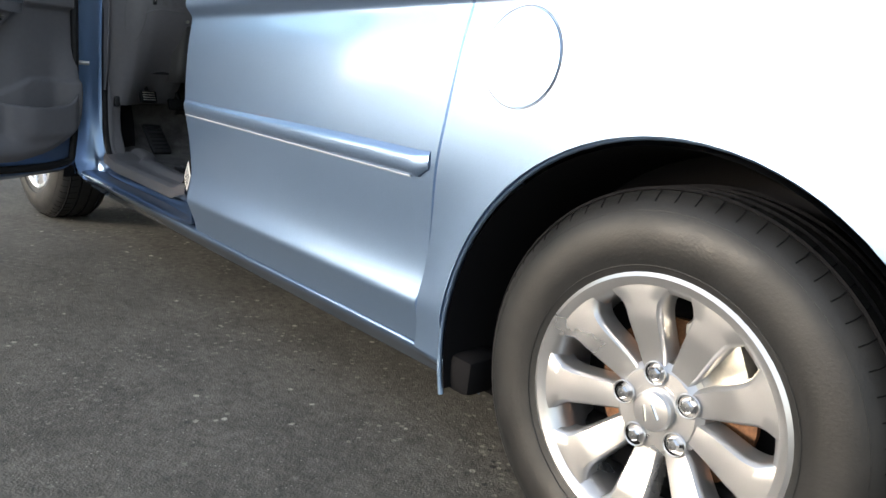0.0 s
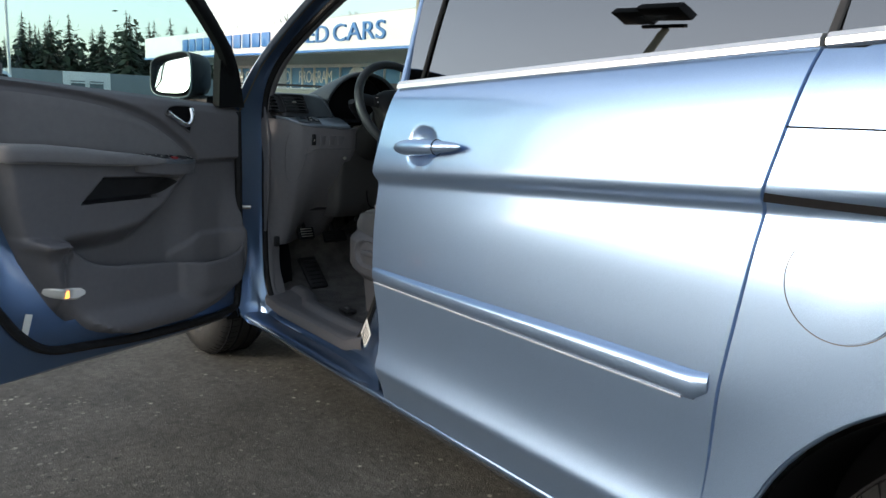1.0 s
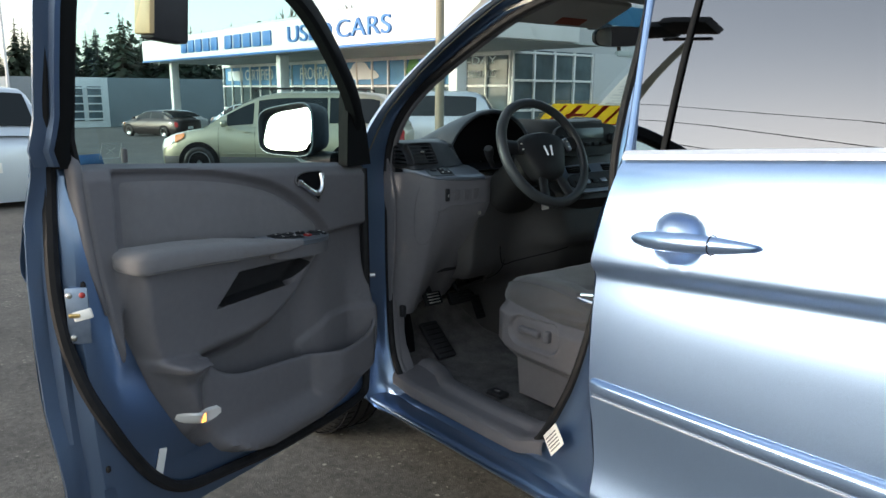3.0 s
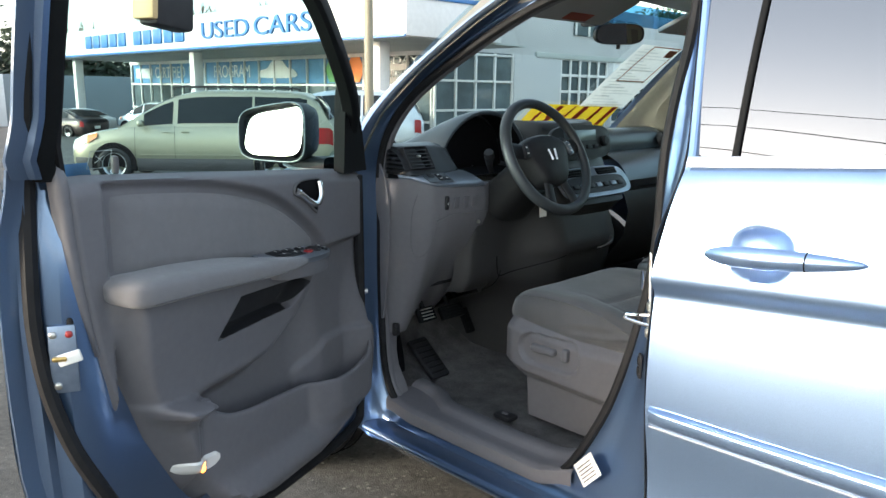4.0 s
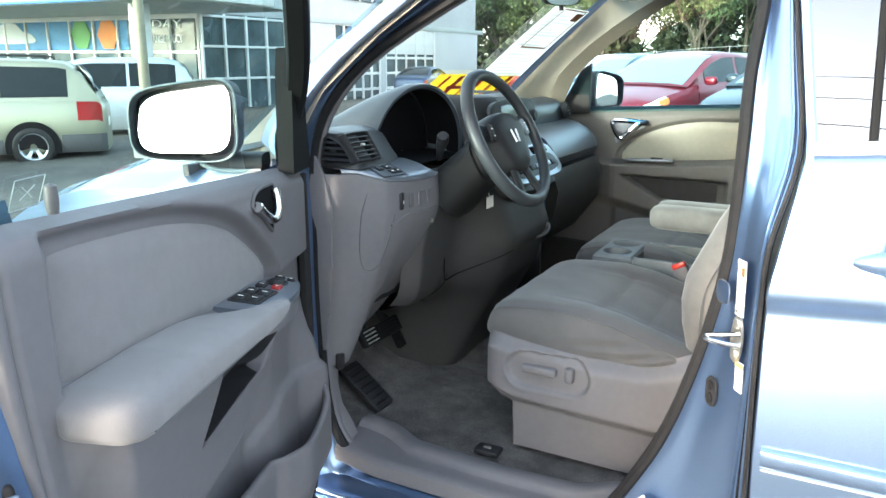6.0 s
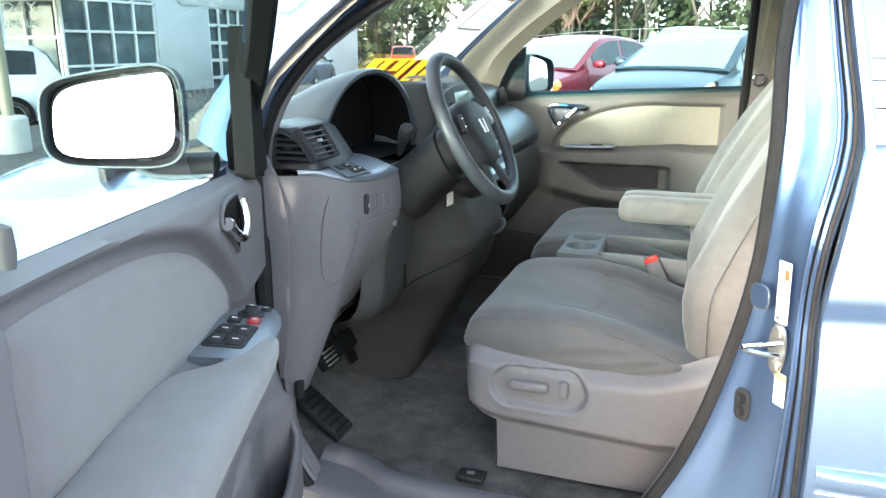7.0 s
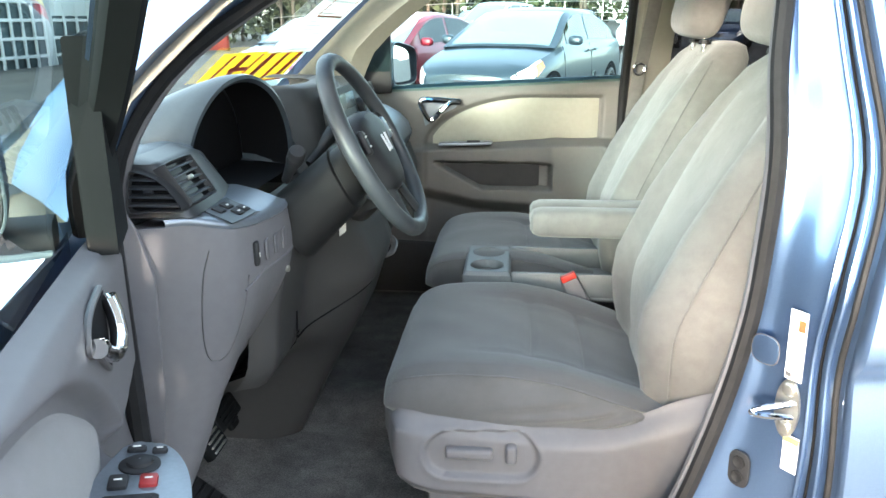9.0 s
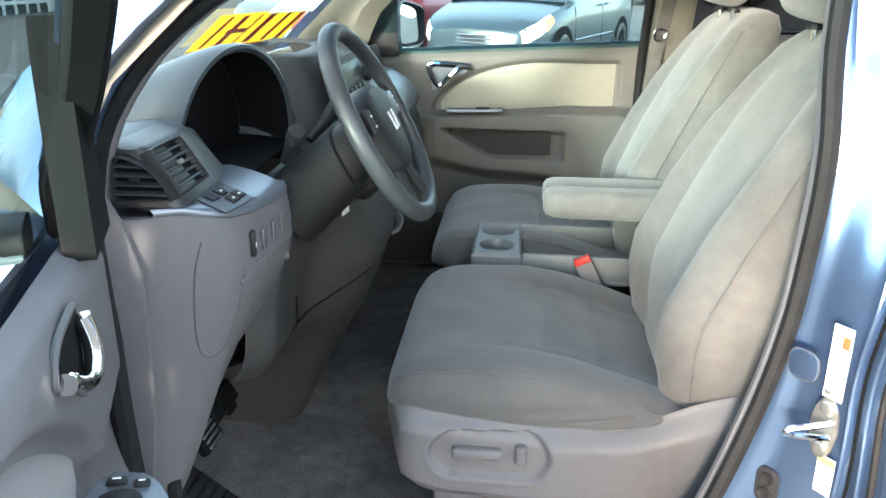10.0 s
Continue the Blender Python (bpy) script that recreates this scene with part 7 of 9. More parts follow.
# column cover with stalks and the key
bm = bmesh.new()
rings = []
for d, w, h, dz in ((0.02, 0.05, 0.045, 0.0), (-0.02, 0.070, 0.055, -0.010), (-0.04, 0.075, 0.060, -0.016), (-0.042, 0.085, 0.068, -0.018), (-0.10, 0.098, 0.070, -0.034), (-0.18, 0.108, 0.075, -0.055)):
    rings.append([WM @ V((w * math.copysign(abs(math.cos(a)) ** 0.7, math.cos(a)), dz + h * math.copysign(abs(math.sin(a)) ** 0.7, math.sin(a)) - 0.01, d - 0.03)) for a in [2 * math.pi * j / 28 for j in range(28)]])
loft(bm, rings, True, True, True)
column = part("column_cover", bm, relief(vary(shader("black_column_plastic", (0.015, 0.0148, 0.015), 0.55, spec=0.25), (0.015, 0.0148, 0.015), (3.0, 60.0), (0.06, 0.05)), 650.0, 0.25, 0.0008), van, "dark grey steering column cover")
for s_ in (-1, 1):
    bm = bmesh.new()
    tube(bm, smooth_line([(-2.545, 0.59 + 0.085 * s_, 1.088), (-2.525, 0.59 + 0.118 * s_, 1.116), (-2.506, 0.59 + 0.142 * s_, 1.144)], 4), [0.009, 0.009, 0.0095, 0.010, 0.011, 0.0125, 0.0150, 0.0165, 0.015], 10)
    part("stalk", bm, BLACK, column)
    bm = bmesh.new()
    lathe(bm, [(0.0150, -0.016), (0.0165, -0.008), (0.0165, 0.006), (0.0140, 0.012), (0.001, 0.013)], axes((-2.503, 0.59 + 0.145 * s_, 1.149), (1, 0, -0.5), (0, 1, -s_ * 0.9)), 16)
    part("stalk_knob", bm, BLACK, column)
bm = bmesh.new()
lathe(bm, [(0.017, -0.01), (0.017, 0.010), (0.010, 0.012), (0.001, 0.012)], axes((-2.470, 0.665, 1.005), (0, 1, 0), (-0.3, 0, 1)), 20)
part("ignition_lock", bm, BLACK, column)
key = thing("key_tag", "white paper key tag hanging from the ignition", "key tag", at=(-2.486, 0.715, 0.938))
bm = bmesh.new()
plate(bm, [(-0.015, -0.018), (0.015, -0.018), (0.015, 0.018), (-0.015, 0.018)], 0.0015, axes((-2.486, 0.715, 0.938), (0.3, 1, 0.12), (0.05, -0.12, 1)))
part("tag", bm, WHITE, key)
bm = bmesh.new()
tube(bm, [(-2.472, 0.672, 0.995), (-2.480, 0.690, 0.972), (-2.486, 0.713, 0.954)], 0.0012, 5)
part("string", bm, WHITE, key)
bm = bmesh.new()
lathe(bm, [(0.0065, 0.0), (0.0065, 0.006), (0.001, 0.007)], axes((cover_x(0.43, 0.93) + 0.004, 0.43, 0.93), (0, 1, 0), (0, 0, 1)), 12)
part("panel_screw", bm, STEEL, dash)

# ---------------------------------------------------------------- pedals and foot well
for nm, c, s_ in (("brake_pedal", (-2.715, 0.50, 0.57), (0.02, 0.11, 0.05)), ("parking_pedal", (-2.675, 0.335, 0.60), (0.02, 0.075, 0.05)), ("accelerator", (-2.78, 0.65, 0.49), (0.016, 0.042, 0.10))):
    bm = bmesh.new()
    rbox(bm, (0, 0, 0), s_, 0.006)
    bmesh.ops.transform(bm, matrix=Matrix.Translation(c) @ Matrix.Rotation(radians(-30), 4, "Y"), verts=bm.verts)
    ped = part(nm, bm, SAIL, van, "black rubber pedal")
    for q in range(4):
        bm = bmesh.new()
        rbox(bm, (0, 0, 0), (0.004, s_[1] * 0.7, 0.004), 0.001, 1)
        bmesh.ops.transform(bm, matrix=Matrix.Translation(c) @ Matrix.Rotation(radians(-30), 4, "Y") @ Matrix.Translation((0.011, 0, (q - 1.5) * s_[2] * 0.22)), verts=bm.verts)
        part("pedal_rib", bm, STEEL if nm == "parking_pedal" else SAIL, ped)
    bm = bmesh.new()
    tube(bm, [V(c) + V((-0.01, 0, 0.01)), V(c) + V((-0.09, 0.0, 0.12)), V(c) + V((-0.14, 0, 0.30))], 0.009, 8)
    part("pedal_arm", bm, SAIL, ped)
bm = bmesh.new()
rbox(bm, (0, 0, 0), (0.17, 0.085, 0.022), 0.008)
dm_ = Matrix.Translation((-2.735, 0.405, 0.41)) @ Matrix.Rotation(radians(38), 4, "Y")
bmesh.ops.transform(bm, matrix=dm_, verts=bm.verts)
foot = part("foot_rest", bm, BLACK, van, "black ribbed foot rest")
for q in range(7):
    bm = bmesh.new()
    rbox(bm, (0, 0, 0), (0.008, 0.07, 0.006), 0.002, 1)
    bmesh.ops.transform(bm, matrix=dm_ @ Matrix.Translation((-0.066 + 0.022 * q, 0, 0.012)), verts=bm.verts)
    part("rib", bm, RUBBER, foot)
bm = bmesh.new()
rbox(bm, (-2.298, 0.322, 0.358), (0.066, 0.044, 0.014), 0.004)
hook = part("mat_hook", bm, BLACK, van, "black mat hook on the carpet")
bm = bmesh.new()
rbox(bm, (-2.300, 0.322, 0.366), (0.020, 0.012, 0.008), 0.003)
part("hook_pin", bm, GREYD, hook)


# ---------------------------------------------------------------- seats
def seat(name, yc, s, label):
    """A front seat; s is 1 where its outer side looks along -y."""
    def P(x, y, z):
        return V((x, yc + s * y, z))
    # cushion: y runs from the outer side (negative) to the inner
    CREST = [(-2.345, 0.688), (-2.338, 0.712), (-2.325, 0.732), (-2.30, 0.748), (-2.26, 0.759), (-2.2, 0.765), (-2.1, 0.766), (-2.0, 0.752), (-1.92, 0.727), (-1.84, 0.700), (-1.76, 0.684)]
    WIDE = [(-2.345, 0.195), (-2.338, 0.222), (-2.325, 0.238), (-2.30, 0.250), (-2.26, 0.257), (-2.1, 0.262), (-1.9, 0.263), (-1.76, 0.252)]
    DIP = [(-2.34, 0.0), (-2.26, 0.003), (-2.15, 0.011), (-2.0, 0.020), (-1.85, 0.022), (-1.76, 0.020)]
    FOOT = [(-2.345, 0.650), (-2.30, 0.655), (-2.19, 0.645), (-2.05, 0.636), (-1.91, 0.648), (-1.80, 0.66)]

    def soft(v, knots):
        return (interp(v - 0.012, knots) + 2 * interp(v, knots) + interp(v + 0.012, knots)) / 4

    def top_at(x, q):
        """The height of the cushion at x, q across from -1 to 1."""
        a = abs(q)
        z = soft(x, CREST) - soft(x, DIP) * (1 - ease(0.42, 0.82, a)) - 0.012 * ease(0.84, 1.0, a) ** 2
        z -= 0.0055 * math.exp(-((a - 0.60) / 0.035) ** 2) * ease(-2.25, -2.05, x)
        for xs_ in (-2.055, -1.945):
            z -= 0.006 * math.exp(-((x + 0.012 * q * q - xs_) / 0.011) ** 2) * ease(0.66, 0.56, a)
        return z + 0.0012 * math.sin(x * 23 + q * 3 + 1.5 * math.sin(q * 4.1)) * math.sin(q * 5.3 + x * 9)

    bm = bmesh.new()
    rings = []
    for x in [-2.345, -2.342, -2.338, -2.332, -2.324, -2.314, -2.30] + list(np.linspace(-2.285, -1.76, 60)):
        w, c0, f0 = soft(x, WIDE), soft(x, CREST) - 0.012, interp(x, FOOT)
        ring_ = [P(x, w * q, top_at(x, q)) for q in np.linspace(-1, 1, 41)]
        walls = []
        for t in np.linspace(0.07, 1.0, 18):
            o = interp(t, [(0.0, 0.0), (0.10, 0.004), (0.22, 0.010), (0.38, 0.013), (0.55, 0.013), (0.72, 0.010), (0.88, 0.003), (1.0, -0.010)])
            z = lerp(c0, f0, t)
            fold = 0.0042 * ease(-2.20, -1.98, x) * math.sin(math.pi * t) * math.sin(58 * (x - 2.1 * z) + 2.2 * math.sin(x * 17) + 1.3 * math.sin(z * 60))
            walls.append((w + o + fold, z))
        ring_ += [P(x, y, z) for y, z in walls] + [P(x, 0, f0 - 0.004)] + [P(x, -y, z) for y, z in walls[::-1]]
        rings.append(ring_)
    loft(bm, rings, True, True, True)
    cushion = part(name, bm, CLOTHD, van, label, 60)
    for xs_ in (-2.055, -1.945):
        bm = bmesh.new()
        tube(bm, [P(xs_ - 0.012 * q * q, soft(xs_, WIDE) * q, top_at(xs_ - 0.012 * q * q, q) + 0.0002) for q in np.linspace(-0.58, 0.58, 18)], 0.0014, 5)
        part("cross_seam", bm, CLOTHI, cushion)
    for q in (-0.59, 0.59):
        bm = bmesh.new()
        tube(bm, [P(x, soft(x, WIDE) * q, top_at(x, q) + 0.0002) for x in np.linspace(-2.06, -1.80, 14)], 0.0014, 5)
        part("long_seam", bm, CLOTHI, cushion)
    for q in (-1, 1):
        bm = bmesh.new()
        tube(bm, [P(x, q * (soft(x, WIDE) + 0.001), soft(x, CREST) - 0.0125) for x in np.linspace(-2.33, -1.79, 40)], 0.0021, 6)
        part("side_seam", bm, CLOTHD, cushion)
    # side shield, curved up at the back
    bm = bmesh.new()
    TOP = [(-2.345, 0.664), (-2.32, 0.680), (-2.19, 0.668), (-2.05, 0.657), (-1.92, 0.664), (-1.85, 0.690), (-1.80, 0.716), (-1.74, 0.737), (-1.66, 0.748)]
    top_z = lambda x: (interp(x - 0.02, TOP) + 2 * interp(x, TOP) + interp(x + 0.02, TOP)) / 4
    bot_z = lambda x: interp(x, [(-2.345, 0.585), (-2.335, 0.555), (-2.315, 0.527), (-2.285, 0.507), (-2.24, 0.493), (-2.05, 0.485), (-1.85, 0.475), (-1.66, 0.465)])
    rows = []
    for x in [-2.347, -2.342, -2.33, -2.31, -2.28] + list(np.linspace(-2.27, -2.02, 60)) + list(np.linspace(-2.0, -1.66, 22)):
        t0, b0 = top_z(x), bot_z(x)
        line = []
        for j in range(41):
            t = j / 40
            z = lerp(b0, t0, t)
            y = -0.293 + 0.030 * ease(0.75, 1.0, t) ** 1.5 + 0.03 * ease(0.2, 0.0, t) + 0.10 * ease(-2.30, -2.35, x) ** 1.3
            d = math.hypot(max(abs(x + 2.149) - 0.062, 0.0), z - 0.600)
            y += 0.013 * ease(0.049, 0.041, d) - 0.0025 * math.exp(-((d - 0.052) / 0.005) ** 2)
            line.append(P(x, y, z))
        rows.append(line)
    sheet(bm, rows)
    part("side_shield", bm, GREY, cushion, "grey plastic seat shield", 60)
    for x0, w, h in ((-2.171, 0.090, 0.021), (-2.092, 0.022, 0.038)):
        bm = bmesh.new()
        rbox(bm, tuple(P(x0, -0.284, 0.604 + 0.002 * (w < 0.05))), (w, 0.026, h), 0.007, 3)
        part("seat_switch", bm, GREY, cushion, "grey power-seat switch")
    bm = bmesh.new()
    rows = []
    for x, o in ((-2.255, 0.02), (-2.25, 0.0), (-2.1, -0.002), (-1.9, -0.004), (-1.66, -0.004)):
        rows.append([P(x, -0.262 + o + 0.02 * (1 - t), lerp(0.362, bot_z(max(-2.345, x)) + 0.02, t)) for t in np.linspace(0, 1, 6)])
    sheet(bm, rows)
    sheet(bm, [[P(-2.255, lerp(-0.245, 0.245, t), z) for t in np.linspace(0, 1, 6)] for z in (0.36, 0.52, 0.60)])
    part("seat_skirt", bm, GREY, cushion, "grey plastic skirt under the seat")
    bm = bmesh.new()
    sheet(bm, [[P(x, 0.265, z) for x in (-2.30, -2.0, -1.70)] for z in (0.36, 0.62)])
    part("inner_skirt", bm, GREYD, cushion)
    # backrest
    def lean(h):
        """Where the middle of the backrest stands, h up along it."""
        return -1.795 + 0.215 * h / 0.6 + 0.04 * h * h + 0.045 * ease(0.22, 0.03, h)

    bm = bmesh.new()
    rings = []
    for h, w, th_, bol in ((0.0, 0.235, 0.06, 0.01), (0.02, 0.25, 0.085, 0.03), (0.06, 0.257, 0.094, 0.042), (0.10, 0.262, 0.10, 0.052), (0.16, 0.266, 0.103, 0.058), (0.22, 0.268, 0.105, 0.062), (0.36, 0.266, 0.10, 0.058), (0.48, 0.258, 0.09, 0.044), (0.58, 0.240, 0.075, 0.026), (0.645, 0.215, 0.06, 0.012), (0.675, 0.18, 0.042, 0.004), (0.685, 0.13, 0.02, 0.0)):
        cx, cz = lean(h), 0.655 + h * 0.985
        ring_ = []
        for a in [2 * math.pi * j / 40 for j in range(40)]:
            c_, s_ = math.cos(a), math.sin(a)
            yy = w * math.copysign(abs(s_) ** 0.62, s_)
            front = c_ > 0
            dx = th_ * math.copysign(abs(c_) ** 0.55, c_)
            k = abs(yy) / w
            if front:
                dx += 0.78 * bol * ease(0.50, 0.74, k) - bol * 0.72 * ease(0.80, 1.0, k) - 0.006 * math.exp(-((k - 0.54) / 0.05) ** 2)
            ring_.append(P(cx - dx, yy, cz))
        rings.append(ring_)
    loft(bm, rings, True, True, True)
    part("backrest", bm, CLOTH, cushion, "grey velour backrest with side bolsters", 60)
    bm = bmesh.new()
    rows = []
    for h in np.linspace(0.07, 0.60, 16):
        cx, cz = lean(h), 0.655 + h * 0.985
        th_ = interp(h, [(0.02, 0.085), (0.10, 0.10), (0.22, 0.105), (0.36, 0.10), (0.48, 0.09), (0.58, 0.075), (0.645, 0.06)])
        w = interp(h, [(0.07, 0.115), (0.3, 0.13), (0.5, 0.135), (0.6, 0.11)])
        rows.append([P(cx - th_ - 0.003 + 0.006 * abs(q) ** 6 + 0.003 * math.exp(-((h - 0.30) / 0.01) ** 2), w * q, cz) for q in np.linspace(-1, 1, 12)])
    sheet(bm, rows)
    part("back_inset", bm, CLOTH, cushion, "velour inset", 60)
    for q in (-1, 1):
        bm = bmesh.new()
        pts = []
        for h in np.linspace(0.06, 0.64, 18):
            cx, cz = lean(h), 0.655 + h * 0.985
            th_ = interp(h, [(0.02, 0.085), (0.10, 0.10), (0.22, 0.105), (0.36, 0.10), (0.48, 0.09), (0.58, 0.075), (0.645, 0.06)])
            w = interp(h, [(0.02, 0.25), (0.10, 0.262), (0.22, 0.268), (0.36, 0.266), (0.48, 0.258), (0.58, 0.240), (0.645, 0.215)])
            pts.append(P(cx - th_ * 0.80, q * (w * 0.972), cz))
        tube(bm, pts, 0.0018, 6)
        part("side_seam", bm, CLOTH, cushion)
    # head restraint
    bm = bmesh.new()
    blob(bm, tuple(P(-1.590, 0, 1.440)), (0.058, 0.145, 0.105), 0.55, 0.6, 32, 18, Matrix.Rotation(radians(14), 4, "Y"))
    part("headrest", bm, CLOTH, cushion, "grey velour headrest")
    for q in (-0.065, 0.065):
        bm = bmesh.new()
        tube(bm, [P(-1.590, q, 1.28), P(-1.588, q, 1.40)], 0.0065, 10)
        part("headrest_post", bm, CHROME, cushion)
        bm = bmesh.new()
        lathe(bm, [(0.016, 0.0), (0.015, 0.010), (0.008, 0.012)], Matrix.Translation(P(-1.589, q, 1.322)), 14)
        part("post_guide", bm, BLACK, cushion)
    # folding armrest on the inner side
    bm = bmesh.new()
    rings = []
    for x, k in ((-2.055, 0.5), (-2.048, 0.8), (-2.03, 0.97), (-1.98, 1.0), (-1.85, 1.0), (-1.72, 1.0), (-1.70, 0.9)):
        rings.append([P(x, 0.318 + 0.040 * k * math.copysign(abs(math.cos(a)) ** 0.6, math.cos(a)), 0.900 + 0.036 * k * math.copysign(abs(math.sin(a)) ** 0.6, math.sin(a))) for a in [2 * math.pi * j / 20 for j in range(20)]])
    loft(bm, rings, True, True, True)
    part("seat_armrest", bm, CLOTH, cushion, "grey cloth folding armrest")
    return cushion


seat("driver_seat", 0.620, 1, "grey velour driver's seat with a power-seat switch")
seat("passenger_seat", 2 * MID - 0.620, -1, "grey velour passenger seat")
# belt buckle
bm = bmesh.new()
rbox(bm, (0, 0, 0), (0.045, 0.022, 0.13), 0.008)
bmesh.ops.transform(bm, matrix=Matrix.Translation((-1.925, 0.902, 0.706)) @ Matrix.Rotation(radians(-28), 4, "Y"), verts=bm.verts)
buckle = part("belt_buckle", bm, GREY, van, "grey belt buckle with a red button")
bm = bmesh.new()
rbox(bm, (0, 0, 0), (0.040, 0.020, 0.018), 0.004)
bmesh.ops.transform(bm, matrix=Matrix.Translation((-1.956, 0.902, 0.766)) @ Matrix.Rotation(radians(-28), 4, "Y"), verts=bm.verts)
part("release_button", bm, RED, buckle, "red release button")
# passenger belt
BELT = relief(vary(shader("grey_webbing", (0.10, 0.098, 0.092), 0.8), (0.10, 0.098, 0.092), (60.0,), (0.1,)), 900.0, 0.4, 0.001)
bm = bmesh.new()
pts = smooth_line([(-1.640, 1.725, 1.52), (-1.650, 1.765, 1.40), (-1.665, 1.815, 1.25), (-1.685, 1.825, 1.10), (-1.70, 1.80, 0.90), (-1.72, 1.75, 0.75), (-1.74, 1.68, 0.60)], 5)
sheet(bm, [[p + V((-0.022, 0.004, 0)), p, p + V((0.022, 0.004, 0))] for p in pts], (0, 0.002, 0))
belt = part("seat_belt", bm, BELT, van, "grey seat belt with a chrome guide")
bm = bmesh.new()
tube(bm, smooth_line([(-1.690, 1.802, 1.238), (-1.662, 1.802, 1.240), (-1.658, 1.802, 1.222), (-1.674, 1.802, 1.204), (-1.691, 1.802, 1.212)], 4, True), 0.0045, 8, closed=True)
part("belt_guide", bm, CHROME, belt, "chrome belt tongue")

# ---------------------------------------------------------------- tray between the seats
TRAY = relief(vary(shader("blue_grey_plastic", (0.125, 0.135, 0.142), 0.45), (0.125, 0.135, 0.142), (4.0, 60.0), (0.06, 0.05)), 650.0, 0.25, 0.0008)
bm = bmesh.new()
TX0, TX1, TY0, TY1 = -2.225, -1.70, 0.926, 1.168
rbox(bm, ((TX0 + TX1) / 2, (TY0 + TY1) / 2, 0.700), (TX1 - TX0, TY1 - TY0, 0.02), 0.008)
tray = part("centre_tray", bm, TRAY, van, "grey plastic tray table with two cup holders")
for cx, cy, sx, sy in (((-2.10 + TX1) / 2, TY0 + 0.007, TX1 + 2.10, 0.014), ((-2.10 + TX1) / 2, TY1 - 0.007, TX1 + 2.10, 0.014), (TX1 - 0.01, (TY0 + TY1) / 2, 0.02, TY1 - TY0)):
    bm = bmesh.new()
    rbox(bm, (cx, cy, 0.734), (sx, sy, 0.066), 0.006)
    part("tray_wall", bm, TRAY, tray)
# cup holders sunk in a flat-topped block
CUPS = (TY0 + 0.064, TY1 - 0.064)
bm = bmesh.new()
rows = []
for x in np.linspace(TX0, -2.100, 60):
    line = []
    for y in np.linspace(TY0, TY1, 100):
        d = min(math.hypot(x + 2.163, y - cy) for cy in CUPS)
        rim_ = min(x - TX0, -2.100 - x, y - TY0, TY1 - y)
        line.append(V((x, y, 0.766 - 0.052 * ease(0.0445, 0.0375, d) - 0.010 * ease(0.010, 0.0, rim_) ** 2)))
    rows.append(line)
sheet(bm, rows, (0, 0, -0.03))
part("cup_block", bm, TRAY, tray, "grey block with two round cup holders")
bm = bmesh.new()
rbox(bm, ((TX0 - 2.100) / 2, (TY0 + TY1) / 2, 0.716), (-2.103 - TX0, TY1 - TY0 - 0.004, 0.05), 0.006)
part("cup_block_foot", bm, TRAY, tray)
for cy in CUPS:
    bm = bmesh.new()
    lathe(bm, [(0.0365, 0.0), (0.036, 0.002), (0.001, 0.0018)], Matrix.Translation((-2.163, cy, 0.7425)), 24)
    part("cup_mat", bm, GREYD, tray)
for x_ in (-2.15, -1.78):
    bm = bmesh.new()
    rbox(bm, (x_, 1.055, 0.53), (0.05, 0.10, 0.34), 0.015)
    part("tray_leg", bm, GREYD, tray)

# ---------------------------------------------------------------- rear-view mirror, visor, screen stickers
bm = bmesh.new()
rv = axes((-2.36, 0.945, 1.545), (0.12, 1, 0.05), (0.10, 0, 1))
loft(bm, [[rv @ V((0.128 * k * math.copysign(abs(math.cos(a)) ** 0.6, math.cos(a)), 0.036 * k * math.copysign(abs(math.sin(a)) ** 0.7, math.sin(a)), d)) for a in [2 * math.pi * j / 36 for j in range(36)]] for k, d in ((0.5, -0.035), (0.85, -0.028), (1.0, -0.012), (1.0, 0.0), (0.96, 0.003), (0.93, -0.002))], True, True, False)
rvm = part("rear_view_mirror", bm, BLACK, van, "black rear-view mirror")
bm = bmesh.new()
loft(bm, [[rv @ V((0.128 * k * math.copysign(abs(math.cos(a)) ** 0.6, math.cos(a)), 0.036 * k * math.copysign(abs(math.sin(a)) ** 0.7, math.sin(a)), -0.001)) for a in [2 * math.pi * j / 36 for j in range(36)]] for k in (0.2, 0.93)], True, True, False)
part("mirror_glass", bm, MIRROR, rvm)
bm = bmesh.new()
tube(bm, [rv @ V((0.02, 0.01, -0.03)), (-2.43, 0.96, 1.585), on_screen(0.86, 0.0, 0.01)], 0.010, 8)
part("mirror_stem", bm, BLACK, rvm)
bm = bmesh.new()
tube(bm, [rv @ V((0.0, -0.034, -0.006)), rv @ V((0.0, -0.050, -0.004))], 0.007, 8)
part("dip_tab", bm, BLACK, rvm)
for yc, t_ in ((0.60, 0), (1.36, 0)):
    bm = bmesh.new()
    rbox(bm, (0, 0, 0), (0.16, 0.40, 0.018), 0.008)
    bmesh.ops.transform(bm, matrix=Matrix.Translation((-2.275, yc, 1.600)) @ Matrix.Rotation(radians(-24), 4, "Y"), verts=bm.verts)
    vz = part("sun_visor", bm, LINER, van, "pale grey sun visor")
    bm = bmesh.new()
    rbox(bm, (0, 0, 0), (0.04, 0.12, 0.002), 0)
    bmesh.ops.transform(bm, matrix=Matrix.Translation((-2.275, yc + 0.02, 1.600)) @ Matrix.Rotation(radians(-24), 4, "Y") @ Matrix.Translation((-0.04, 0, -0.0105)), verts=bm.verts)
    part("warning_label", bm, shader("red_brown_label", (0.30, 0.06, 0.03), 0.6), vz)


